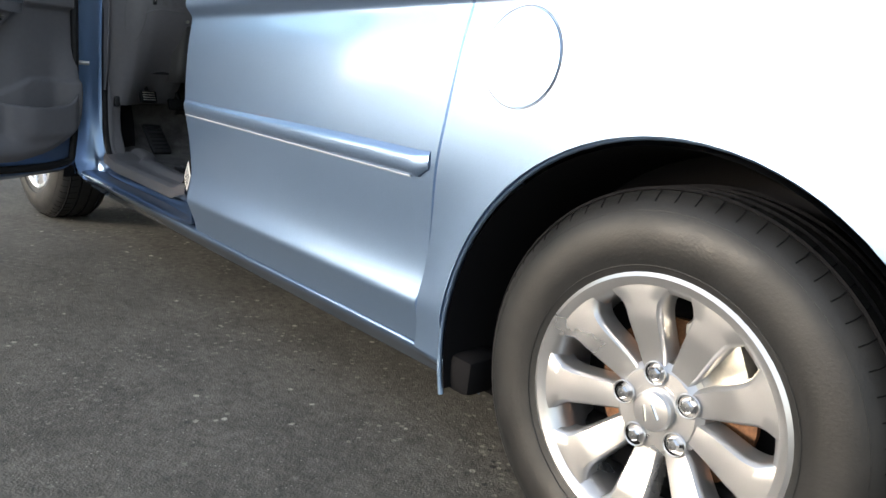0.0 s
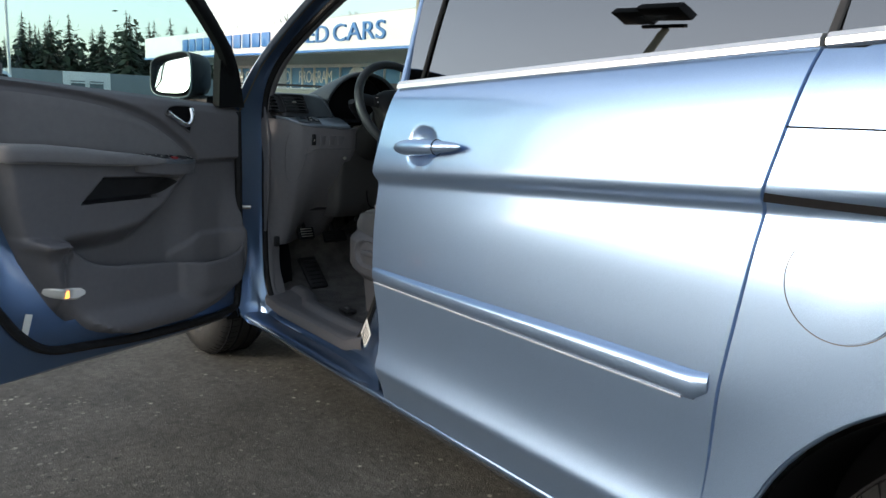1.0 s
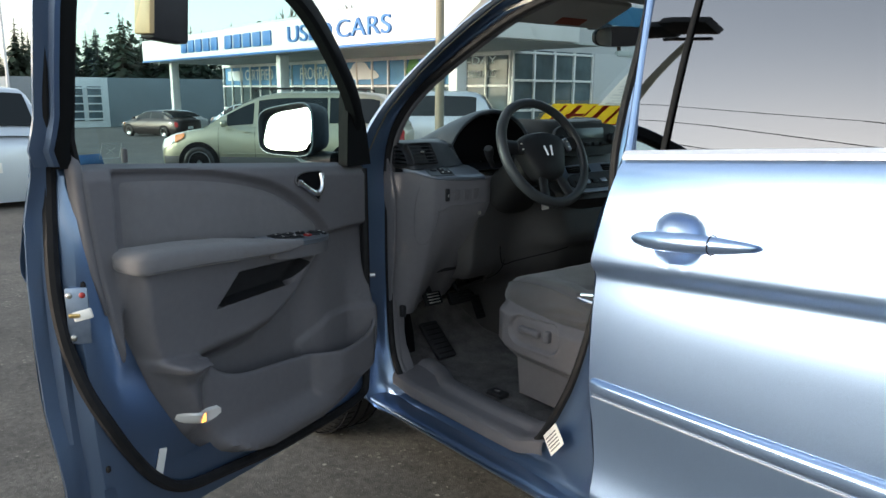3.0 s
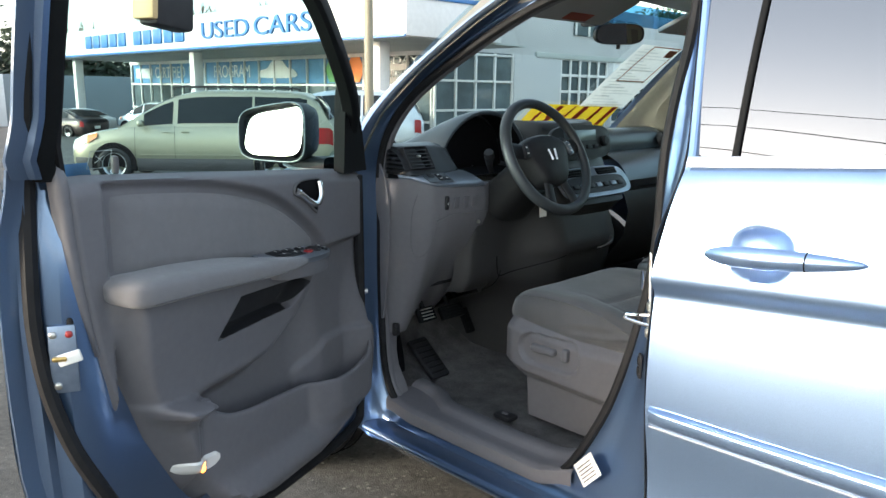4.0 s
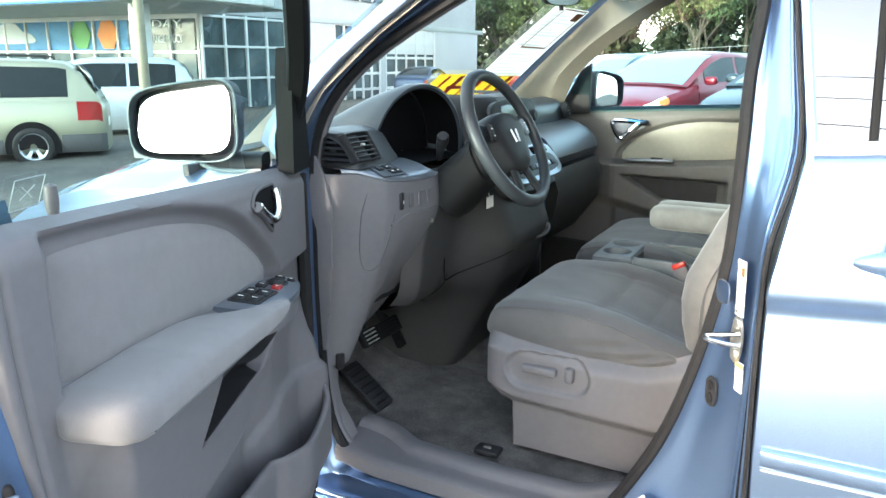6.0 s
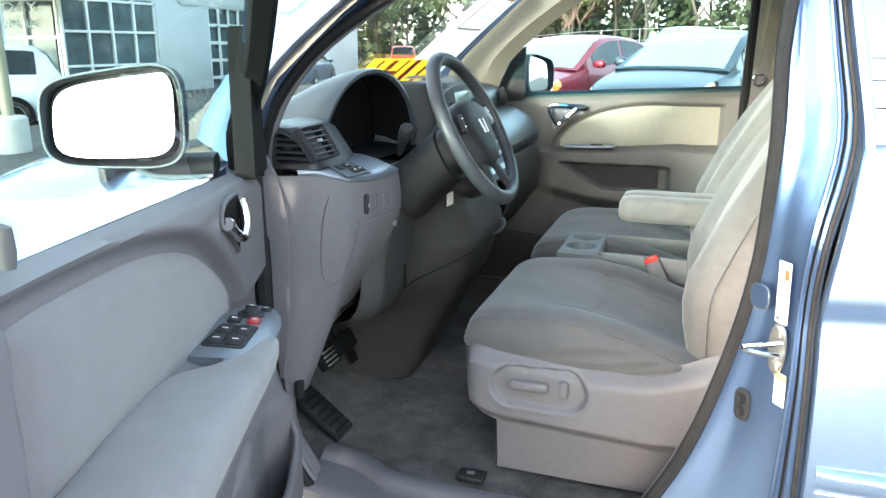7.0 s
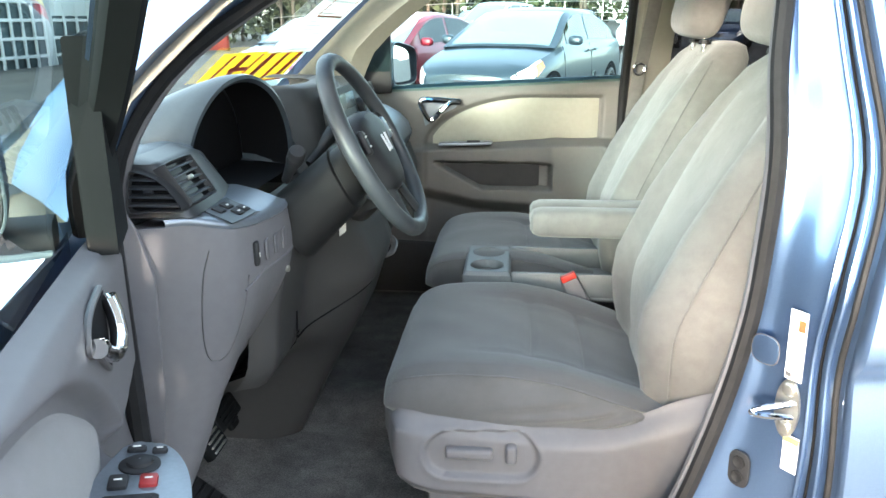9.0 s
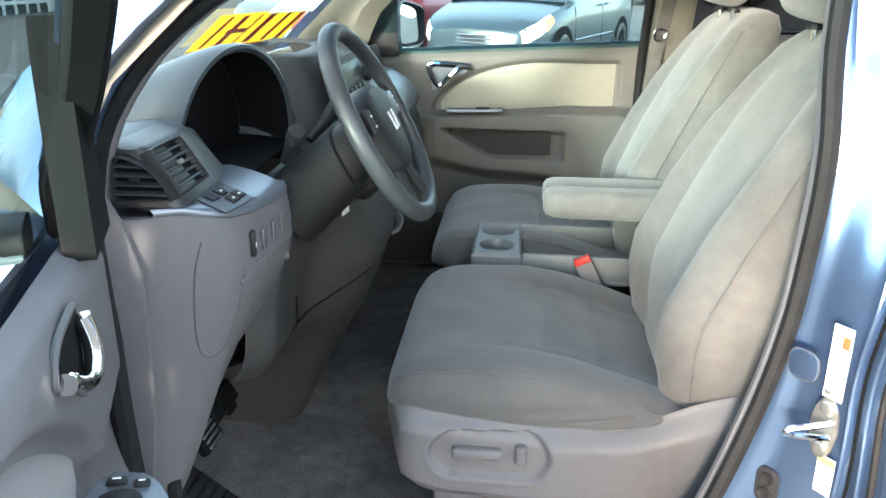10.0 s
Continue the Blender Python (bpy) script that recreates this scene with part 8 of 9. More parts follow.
def on_glass(name, t0, t1, ua, ub, material, parent, label="", off=0.012, n=6, shear=0.0):
    bm = bmesh.new()
    sheet(bm, [[on_screen(lerp(t0, t1, i / n), lerp(ua, ub, j / n) + shear * i / n, off) for j in range(n + 1)] for i in range(n + 1)])
    return part(name, bm, material, parent, label)


YELLOW = shader("yellow_vinyl", (0.72, 0.48, 0.03), 0.5)
PRINT = shader("grey_print", (0.50, 0.50, 0.49), 0.7)
PAPER = shader("sheet_paper", (0.70, 0.69, 0.64), 0.8)


def thin(m, colour, part_=0.6):
    """Lets light through a sheet of paper or vinyl."""
    nt, n = m.node_tree, m.node_tree.nodes
    tr = n.new("ShaderNodeBsdfTranslucent")
    tr.inputs["Color"].default_value = (*colour, 1)
    mx = n.new("ShaderNodeMixShader")
    mx.inputs[0].default_value = part_
    nt.links.new(n["Principled BSDF"].outputs[0], mx.inputs[1])
    nt.links.new(tr.outputs[0], mx.inputs[2])
    nt.links.new(mx.outputs[0], n["Material Output"].inputs["Surface"])
    return m


thin(PAPER, (0.74, 0.72, 0.66))
thin(YELLOW, (0.80, 0.52, 0.03), 0.5)
thin(PRINT, (0.66, 0.65, 0.61))
sheet_ = thing("window_sheet", "printed buyer's sheet taped to the windscreen", "sheet", at=on_screen(0.5, 0.6, 0.01))
on_glass("paper", 0.34, 0.785, 0.60, 0.93, vary(PAPER, (0.70, 0.69, 0.64), (12.0, 60.0), (0.10, 0.06)), sheet_, off=0.012, shear=0.02)
RUSTY = shader("rust_print", (0.40, 0.14, 0.07), 0.7)
for k in range(20):
    t = 0.355 + 0.021 * k
    on_glass("print_line", t, t + 0.006 + 0.003 * (k % 3 == 0), 0.635 + 0.03 * (k % 3 == 1), 0.90 - 0.05 * (k % 4), PRINT, sheet_, off=0.0138, n=2, shear=0.002)
for t0, t1, a, b in ((0.530, 0.538, 0.69, 0.90), (0.775, 0.783, 0.73, 0.935), (0.53, 0.783, 0.690, 0.698), (0.53, 0.783, 0.892, 0.900)):
    on_glass("print_line", t0, t1, a, b, RUSTY, sheet_, off=0.0142, n=2, shear=0.03 if t1 - t0 > 0.1 else 0.0)
on_glass("print_patch", 0.715, 0.765, 0.86, 0.92, RUSTY, sheet_, off=0.0145, n=2)
price = thing("price_sticker", "yellow and red price numerals stuck low on the windscreen", "sticker", at=on_screen(0.1, 0.0, 0.01))
on_glass("yellow_field", 0.185, 0.345, 0.27, 0.90, YELLOW, price, off=0.008, n=8)
for k, (ua, ub) in enumerate(((0.33, 0.355), (0.43, 0.47), (0.55, 0.565), (0.62, 0.66), (0.74, 0.765), (0.83, 0.86))):
    on_glass("red_bar", 0.20, 0.335, ua, ub, RED, price, off=0.0095, n=3, shear=0.03)
on_glass("red_bar", 0.185, 0.193, 0.27, 0.90, RED, price, off=0.0096, n=8)
on_glass("red_bar", 0.255, 0.275, 0.43, 0.56, RED, price, off=0.0097, n=4)

# ---------------------------------------------------------------- other vehicles
LAMP = shader("red_lamp_lens", (0.35, 0.02, 0.02), 0.15, 0.0, 1.0)
CARGLASS = shader("dark_car_glass", (0.012, 0.016, 0.018), 0.04, spec=0.2)
# windscreens of parked cars: the sky's reflection put into the glass colour
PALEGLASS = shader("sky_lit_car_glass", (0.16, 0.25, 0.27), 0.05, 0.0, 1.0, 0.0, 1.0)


def car(name, label, colour, kind="sedan", length=4.5, width=1.76, height=1.44, group="", metal=0.6, glass=None, at=None):
    """A parked car pointing along -x, its nose at x = 0, built at the origin."""
    root = thing(name, label, "car" if kind in ("sedan", "hatch") else "van" if kind == "van" else "suv", group)
    body_paint = paint("paint_" + name, colour, metal, 0.38)
    body_paint.node_tree.nodes["Principled BSDF"].inputs["Coat Weight"].default_value = 0.35
    glass = glass or CARGLASS
    L, hw, H = length, width / 2, height
    k = L / 4.5
    if kind in ("sedan", "hatch"):
        belt = [(0.0, 0.62), (0.10, 0.70), (0.35, 0.78), (0.75, 0.86), (1.10, 0.93), (1.25, 0.955), (3.2, 0.985), (3.75, 1.0), (4.2, 0.99), (4.42, 0.93), (4.5, 0.80)]
        roof = [(0.98, 0.94), (1.35, 1.12), (1.75, 1.32), (2.10, 1.42), (2.5, 1.44), (3.0, 1.41), (3.4, 1.31), (3.75, 1.16), (4.05, 1.01)] if kind == "sedan" else [(0.98, 0.94), (1.35, 1.12), (1.75, 1.32), (2.10, 1.42), (2.6, 1.46), (3.3, 1.44), (3.9, 1.36), (4.2, 1.2), (4.4, 0.98)]
        clear, wr, wb = 0.20, 0.315, (0.83, 3.52)
        cowl, wtop, r0, r1 = 0.98, 2.05, 3.0, 4.05
    else:
        belt = [(0.0, 0.66), (0.08, 0.78), (0.35, 0.90), (0.8, 0.98), (1.0, 1.03), (2.0, 1.06), (4.0, 1.08), (4.40, 1.07), (4.5, 0.95)]
        roof = [(0.88, 1.02), (1.2, 1.25), (1.6, 1.52), (1.9, 1.66), (2.3, 1.71), (3.2, 1.72), (3.9, 1.70), (4.15, 1.62), (4.35, 1.32), (4.45, 1.07)]
        clear, wr, wb = 0.22, 0.335, (0.80, 3.50)
        cowl, wtop, r0, r1 = 0.88, 1.85, 4.05, 4.45
    top = max(z for _, z in roof)
    fz = H / top
    bz = lambda x: interp(x / k, belt) * fz
    rz = lambda x: interp(x / k, roof) * fz
    def plan(x):
        t = x / k
        return hw * interp(t, [(0.0, 0.62), (0.08, 0.78), (0.25, 0.90), (0.6, 0.97), (1.0, 1.0), (3.6, 1.0), (4.2, 0.96), (4.42, 0.88), (4.5, 0.72)])
    xs_ = [q * k for q in (0.0, 0.03, 0.08, 0.16, 0.28, 0.45, 0.65, 0.85, 1.05, 1.3, 1.7, 2.2, 2.7, 3.2, 3.6, 3.9, 4.15, 4.32, 4.43, 4.48, 4.5)]
    bm = bmesh.new()
    rings = []
    for x in xs_:
        w, b = plan(x), bz(x)
        nose = ease(0.25 * k, 0.0, x)
        c0 = clear + 0.04 * nose
        crown = 0.035 * fz
        ring_ = [V((x, y, z)) for y, z in ((-w * 0.90, c0), (-w * 0.985, c0 + 0.10), (-w, lerp(c0, b, 0.50)), (-w * 0.995, lerp(c0, b, 0.72)), (-w * 0.965, lerp(c0, b, 0.93)), (-w * 0.92, b), (-w * 0.5, b + crown * 0.8), (0, b + crown))]
        ring_ += [V((p.x, -p.y, p.z)) for p in ring_[-2::-1]]
        rings.append(ring_)
    loft(bm, rings, True, True, True)
    part("body", bm, body_paint, root)
    # cabin
    bm = bmesh.new()
    rings = []
    gx = [q * k for q in np.linspace(cowl, r1, 16)]
    def cab(x):
        z1, z0 = max(rz(x), bz(x) + 0.004), bz(x)
        w0 = plan(x) * 0.925
        f = (z1 - z0) / (0.55 * fz)
        return w0, lerp(w0, plan(x) * 0.70, min(1, f)), z0 - 0.01, z1
    for x in gx:
        w0, w1, z0, z1 = cab(x)
        ring_ = [V((x, y, z)) for y, z in ((-w0, z0), (-lerp(w0, w1, 0.5), lerp(z0, z1, 0.46)), (-w1 * 1.03, lerp(z0, z1, 0.88)), (-w1 * 0.93, lerp(z0, z1, 0.975)), (-w1 * 0.5, z1 + 0.012), (0, z1 + 0.018))]
        ring_ += [V((p.x, -p.y, p.z)) for p in ring_[-2::-1]]
        rings.append(ring_)
    loft(bm, rings, False, False, False)
    part("cabin", bm, body_paint, root)
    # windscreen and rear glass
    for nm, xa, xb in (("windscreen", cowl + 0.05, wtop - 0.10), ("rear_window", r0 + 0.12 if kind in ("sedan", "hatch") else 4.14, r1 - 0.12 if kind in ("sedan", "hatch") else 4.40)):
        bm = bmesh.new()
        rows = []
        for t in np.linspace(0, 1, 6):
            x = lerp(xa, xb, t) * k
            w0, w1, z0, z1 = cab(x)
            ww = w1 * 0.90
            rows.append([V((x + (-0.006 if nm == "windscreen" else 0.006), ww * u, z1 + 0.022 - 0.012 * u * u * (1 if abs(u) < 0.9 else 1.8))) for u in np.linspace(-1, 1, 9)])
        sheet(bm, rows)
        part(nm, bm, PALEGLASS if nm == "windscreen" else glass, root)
    # side windows
    spans = {"sedan": ((cowl + 0.52, 2.42), (2.50, 3.48)), "hatch": ((cowl + 0.52, 2.42), (2.50, 3.55)), "van": ((cowl + 0.42, 1.78), (1.86, 3.10), (3.14, 4.02)), "suv": ((cowl + 0.42, 1.95), (2.03, 3.0), (3.06, 4.0))}[kind]
    for s in (-1, 1):
        for xa, xb in spans:
            bm = bmesh.new()
            rows = []
            for t in np.linspace(0, 1, 8):
                x = lerp(xa, xb, t) * k
                w0, w1, z0, z1 = cab(x)
                lo, hi = 0.10, 0.84
                line = []
                for q in np.linspace(lo, hi, 5):
                    w = lerp(w0, lerp(w0, w1, 0.5), q / 0.46) if q < 0.46 else lerp(lerp(w0, w1, 0.5), w1 * 1.03, (q - 0.46) / 0.42)
                    line.append(V((x, s * (w + 0.006), lerp(z0, z1, q))))
                rows.append(line)
            sheet(bm, rows)
            part("side_window", bm, glass, root)
        # door seams, handles, sill moulding, mirror
        for xs1 in (spans[0][1] + 0.04, cowl + 0.28):
            bm = bmesh.new()
            pts = []
            for t in np.linspace(0, 1, 6):
                x = xs1 * k
                w, b = plan(x), bz(x)
                pts.append(V((x, s * (interp(t, [(0, 0.985), (0.4, 1.0), (0.8, 0.985), (1, 0.935)]) * w + 0.002), lerp(clear + 0.10, b, t))))
            tube(bm, pts, 0.004, 4)
            part("door_seam", bm, DEEP, root)
        for xh in (spans[0][1] - 0.10, spans[0][1] + 0.22):
            bm = bmesh.new()
            rbox(bm, (xh * k, s * (plan(xh * k) * 0.99 + 0.012), bz(xh * k) - 0.10), (0.15, 0.03, 0.025), 0.008)
            part("door_handle", bm, body_paint, root)
        bm = bmesh.new()
        tube(bm, [V((x * k, s * (plan(x * k) + 0.001), clear + 0.30)) for x in (1.25, 2.0, 3.0)], 0.012, 6)
        part("side_moulding", bm, body_paint, root)
        bm = bmesh.new()
        mx_ = (cowl + 0.42) * k
        blob(bm, (mx_, s * (plan(mx_) + 0.08), bz(mx_) + 0.07), (0.06, 0.10, 0.065), 0.7, 0.8, 16, 10)
        part("door_mirror", bm, body_paint, root)
        # lamps
        bm = bmesh.new()
        rows = []
        for t in np.linspace(0, 1, 8):
            x = lerp(0.045, 0.52, t) * k
            w, b, c0 = plan(x), bz(x), clear
            rows.append([V((x - 0.010, s * (w * q_ + 0.008), lerp(c0, b, z_) - 0.015 + 0.03 * t)) for q_, z_ in ((0.998, lerp(0.66, 0.82, t)), (0.985, 0.86), (0.955, 0.95), (0.93, 0.99))])
        sheet(bm, rows)
        part("headlamp", bm, LENS, root)
        bm = bmesh.new()
        rows = []
        for t in np.linspace(0, 1, 4):
            x = lerp(0.36, 0.54, t) * k
            w, b, c0 = plan(x), bz(x), clear
            rows.append([V((x - 0.010, s * (w * q_ + 0.012), lerp(c0, b, z_) - 0.012 + 0.03 * lerp(0.66, 1, t))) for q_, z_ in ((0.998, lerp(0.72, 0.84, t)), (0.985, 0.87), (0.955, 0.95))])
        sheet(bm, rows)
        part("turn_lamp", bm, shader("orange_lens", (0.8, 0.22, 0.02), 0.2, 0, 1.0) if "orange_lens" not in bpy.data.materials else bpy.data.materials["orange_lens"], root)
        bm = bmesh.new()
        rows = []
        for x, z_ in ((4.45, 0), (4.40, 0), (4.28, 0), (4.12, 0)) if kind == "van" else ((4.44, 0), (4.40, 0), (4.28, 0)):
            w, b = plan(x * k), bz(x * k)
            h0, h1 = (0.55, 0.90) if kind in ("sedan", "hatch") else (0.62, 0.98)
            rows.append([V((x * k + 0.012, s * (w * 0.995 + 0.008), lerp(clear, b, q_))) for q_ in (h0, (h0 + h1) / 2, h1)])
        sheet(bm, rows)
        part("tail_lamp", bm, LAMP, root)
    if kind == "van":
        for s in (-1, 1):
            bm = bmesh.new()
            sheet(bm, [[V((x * k, s * (plan(x * k) * q_ + 0.007), clear + z_)) for q_, z_ in ((0.93, 0.01), (0.988, 0.10), (0.998, 0.20), (0.999, 0.235))] for x in (0.10, 0.3, 0.45)])
            sheet(bm, [[V((x * k, s * (plan(x * k) * q_ + 0.007), clear + z_)) for q_, z_ in ((0.93, 0.01), (0.988, 0.10), (0.998, 0.20), (0.999, 0.235))] for x in (1.18, 2.0, 3.12)])
            sheet(bm, [[V((x * k + 0.006, s * (plan(x * k) * q_ + 0.007), clear + z_)) for q_, z_ in ((0.93, 0.01), (0.988, 0.10), (0.998, 0.22), (0.999, 0.30))] for x in (3.88, 4.1, 4.3, 4.42, 4.49)])
            part("cladding", bm, GREYD, root, "grey lower cladding")
    # grille, plate bar, bumper line
    bm = bmesh.new()
    rows = [[V((-0.012 - 0.004 * (1 - abs(u)) + 0.10 * u * u * k, u * hw * 0.50, lerp(clear, bz(0.0), q_))) for u in np.linspace(-1, 1, 9)] for q_ in (0.66, 0.78, 0.94)]
    sheet(bm, rows)
    gr = part("grille", bm, BLACK, root)
    for q_ in (0.72, 0.82, 0.92):
        bm = bmesh.new()
        tube(bm, [V((-0.020 - 0.004 * (1 - abs(u)) + 0.10 * u * u * k, u * hw * 0.50, lerp(clear, bz(0.0), q_))) for u in np.linspace(-1, 1, 9)], 0.009, 6)
        part("grille_bar", bm, CHROME, gr)
    bm = bmesh.new()
    rows = [[V((-0.006 - 0.004 * (1 - abs(u)) + 0.12 * u * u * k, u * hw * 0.62, z)) for u in np.linspace(-1, 1, 9)] for z in (clear + 0.06, clear + 0.16)]
    sheet(bm, rows)
    part("air_intake", bm, DEEP, root)
    bm = bmesh.new()
    rbox(bm, (L + 0.004, 0, lerp(clear, bz(L), 0.62)), (0.02, 0.34, 0.14), 0.004)
    part("plate", bm, WHITE, root)
    for s in (-1, 1):
        for xw in wb:
            bm = bmesh.new()
            q = Matrix.Translation((xw * k, s * (hw + 0.004), wr)) @ Matrix.Rotation(radians(90) * -s, 4, "X")
            rings = [[q @ V((r * math.cos(a), -s * r * math.sin(a), h)) for a in np.linspace(-0.3, math.pi + 0.3, 22)] for r, h in ((wr + 0.075, -0.06), (wr + 0.07, 0.0), (0.05, 0.002))]
            loft(bm, rings, False)
            part("wheel_arch", bm, DEEP, root)
            wheel("wheel", (xw * k, s * (hw + 0.008), wr), s, root, wr, wr * 0.64, 0.20, 6, fine=False)
    return root


def place(ob, x, y, heading, first=False):
    """Puts a car with its nose at x, y; heading: the way that it points, in degrees from +x."""
    m = pose(x, y, z_ground(x, y), 0, 0, heading - 180)
    if first:
        ob.matrix_basis = m
        return ob
    return copy_thing(ob, m)


beige = car("parked_minivan", "beige minivan with dark windows and alloy wheels", (0.36, 0.345, 0.25), "van", 4.93, 1.87, 1.70)
place(beige, -16.35, 4.15, 228.0, True)
bm = bmesh.new()
for s_ in (-0.55, 0.55):
    tube(bm, smooth_line([(1.95, s_, 1.70), (2.1, s_, 1.76), (3.9, s_, 1.76), (4.1, s_, 1.70)], 4), 0.018, 6)
part("roof_rack", bm, BLACK, beige)
silver = car("parked_suv", "pale silver suv with dark windows", (0.50, 0.56, 0.60), "suv", 4.7, 1.85, 1.78)
place(silver, -18.6, 8.9, 226.0, True)
dark = car("dark_sedan", "dark brown-black sedan parked by the showroom", (0.035, 0.028, 0.028), "sedan", 4.75, 1.8, 1.43)
place(dark, -44.7, 11.7, 200.0, True)
white = car("white_sedan", "plain white sedan parked on the lot", (0.75, 0.75, 0.74), "sedan", 4.7, 1.8, 1.45, metal=0.1)
place(white, -27.0, 20.0, 150.0, True)
place(white, -47.5, 13.0, 205.0)
place(silver, -44.5, 16.6, 200.0)
blue = car("blue_hatchback", "grey-blue sedan with chrome grille and clear headlamps", (0.032, 0.052, 0.066), "sedan", 4.5, 1.76, 1.50, "cars parked in a row", 0.4)
HEAD = 248.0
place(blue, -2.72, 8.75, HEAD, True)
red = car("red_hatchback", "dark red sedan parked in the row", (0.20, 0.012, 0.025), "sedan", 4.5, 1.76, 1.50, "cars parked in a row", 0.3)
place(red, -4.85, 9.85, HEAD, True)
palecar = car("pale_sedan", "pale blue-grey sedan parked in the row", (0.12, 0.18, 0.22), "sedan", 4.5, 1.76, 1.50, "cars parked in a row", 0.7)
place(palecar, -6.7, 12.6, HEAD, True)
navy = car("navy_sedan", "dark blue sedan parked in the row", (0.03, 0.06, 0.12), "sedan", 4.5, 1.76, 1.46, "cars parked in a row", 0.6)
place(navy, -7.6, 16.0, HEAD, True)
for k, (src, dx) in enumerate(((white, 0), (palecar, 1), (silver, 2), (navy, 3), (white, 4), (navy, 5), (silver, 6))):
    place(src, -9.5 + 2.9 * dx, 27.0 + 0.6 * (k % 2), 250.0)
for k, src in enumerate((silver, navy, white, palecar, silver)):
    place(src, -14.0 + 3.0 * k, 46.0, 265.0)
redsuv = car("red_suv", "bright red suv parked beside the white building", (0.45, 0.04, 0.03), "suv", 4.5, 1.8, 1.72, metal=0.2)
place(redsuv, -20.6, 45.5, 112.0, True)
place(navy, -20.2, 33.5, 100.0)
place(silver, -17.0, 0.15, 181.0)

# ---------------------------------------------------------------- dealership
WALL = vary(shader("white_render", (0.72, 0.72, 0.70), 0.8), (0.72, 0.72, 0.70), (0.5, 6.0), (0.06, 0.04))
# white side walls facing away from the sun, that shade put into the colour
WALLSHADE = vary(shader("white_render_shaded", (0.50, 0.51, 0.51), 0.85), (0.50, 0.51, 0.51), (0.5, 6.0), (0.07, 0.05))
GREYWALL = vary(shader("blue_grey_render", (0.20, 0.235, 0.25), 0.85), (0.20, 0.235, 0.25), (0.4, 5.0), (0.08, 0.05))
SOFFIT = vary(shader("soffit_paint", (0.42, 0.46, 0.44), 0.8), (0.42, 0.46, 0.44), (0.6,), (0.06,))
SIGNBLUE = shader("sign_blue", (0.03, 0.16, 0.42), 0.4)
BANNER = vary(shader("banner_blue", (0.06, 0.22, 0.42), 0.5), (0.06, 0.22, 0.42), (0.8,), (0.15,))
SHOPGLASS = vary(shader("shop_glass", (0.075, 0.105, 0.115), 0.05), (0.075, 0.105, 0.115), (0.25, 1.2), (0.4, 0.25))
PALE = shader("pale_print", (0.62, 0.68, 0.70), 0.6)

shop = thing("showroom", "white used-car showroom with a canopy and blue lettering", "building", at=(-34, 20, 0))
CX0, CX1, CY = -51.0, -18.5, 14.6
bm = bmesh.new()
rbox(bm, ((CX0 + CX1) / 2, 16.7, 3.64), (CX1 - CX0, 4.4, 1.28), 0.03)
part("canopy", bm, WALL, shop, "white canopy fascia")
bm = bmesh.new()
rbox(bm, ((CX0 + CX1) / 2, 17.8, 2.985), (CX1 - CX0 - 0.5, 5.6, 0.05), 0)
part("soffit", bm, SOFFIT, shop)
bm = bmesh.new()
rbox(bm, (CX1 + 0.02, 16.7, 4.20), (0.06, 4.5, 0.14), 0.01)
rbox(bm, ((CX0 + CX1) / 2, CY - 0.13, 3.02), (CX1 - CX0, 0.05, 0.10), 0.01)
part("blue_edge", bm, SIGNBLUE, shop, "blue edge line")
for cx, w in ((-48.6, 0.42), (-34.0, 0.42), (-21.0, 0.45)):
    bm = bmesh.new()
    rbox(bm, (cx, 15.6, 0.73), (w, 0.45, 4.46), 0.02)
    part("column", bm, WALL, shop)
sg = axes((0, CY - 0.12, 3.60), (1, 0, 0), (0, 0, 1))
words("sign_word", "USED", 0.95, sg @ Matrix.Translation((-29.3, 0.05, 0)), SIGNBLUE, shop, "blue sign letters", 0.06, 3.7)
words("sign_word", "CARS", 0.95, sg @ Matrix.Translation((-25.2, 0.05, 0)), SIGNBLUE, shop, "blue sign letters", 0.06, 3.7)
for x0, n_ in ((-43.6, 5), (-37.5, 5)):
    for q in range(n_):
        bm = bmesh.new()
        rbox(bm, (x0 + 1.08 * q, CY - 0.14, 3.65), (0.82, 0.10, 0.66), 0.06)
        part("name_shape", bm, SIGNBLUE, shop, "plain blue shape in place of the name")
# window wall under the canopy
WY = 20.0
bm = bmesh.new()
rbox(bm, (-37.5, WY + 0.35, 0.7), (28.8, 0.3, 4.6), 0)
part("front_wall", bm, SHOPGLASS, shop, "dark shop glass")
bm = bmesh.new()
sheet(bm, [[V((x, WY + 0.18, z)) for x in (-51.6, -27.0)] for z in (1.66, 2.80)])
part("banner", bm, BANNER, shop, "blue window banner")
for x in np.linspace(-51.8, -23.2, 21):
    bm = bmesh.new()
    rbox(bm, (x, WY + 0.12, 0.7), (0.09, 0.10, 4.6), 0.01)
    part("mullion", bm, WALL, shop)
for z in (0.12, 1.58, 2.9):
    bm = bmesh.new()
    rbox(bm, (-37.5, WY + 0.10, z), (28.8, 0.10, 0.10 if z < 2 else 0.22), 0.01)
    part("transom", bm, WALL, shop)
bn = axes((0, WY + 0.14, 2.25), (1, 0, 0), (0, 0, 1))
for txt, x, w in (("CERTIFIED", -46.3, 4.0), ("USED", -42.9, 1.8), ("PROGRAM", -38.9, 3.8)):
    words("banner_word", txt, 0.95, bn @ Matrix.Translation((x, 0, 0)), PALE, shop, "pale banner lettering", 0.01, w)
bm = bmesh.new()
rbox(bm, (-49.9, WY + 0.13, 2.25), (2.4, 0.03, 0.62), 0.02)
part("name_shape", bm, PALE, shop)
bm = bmesh.new()
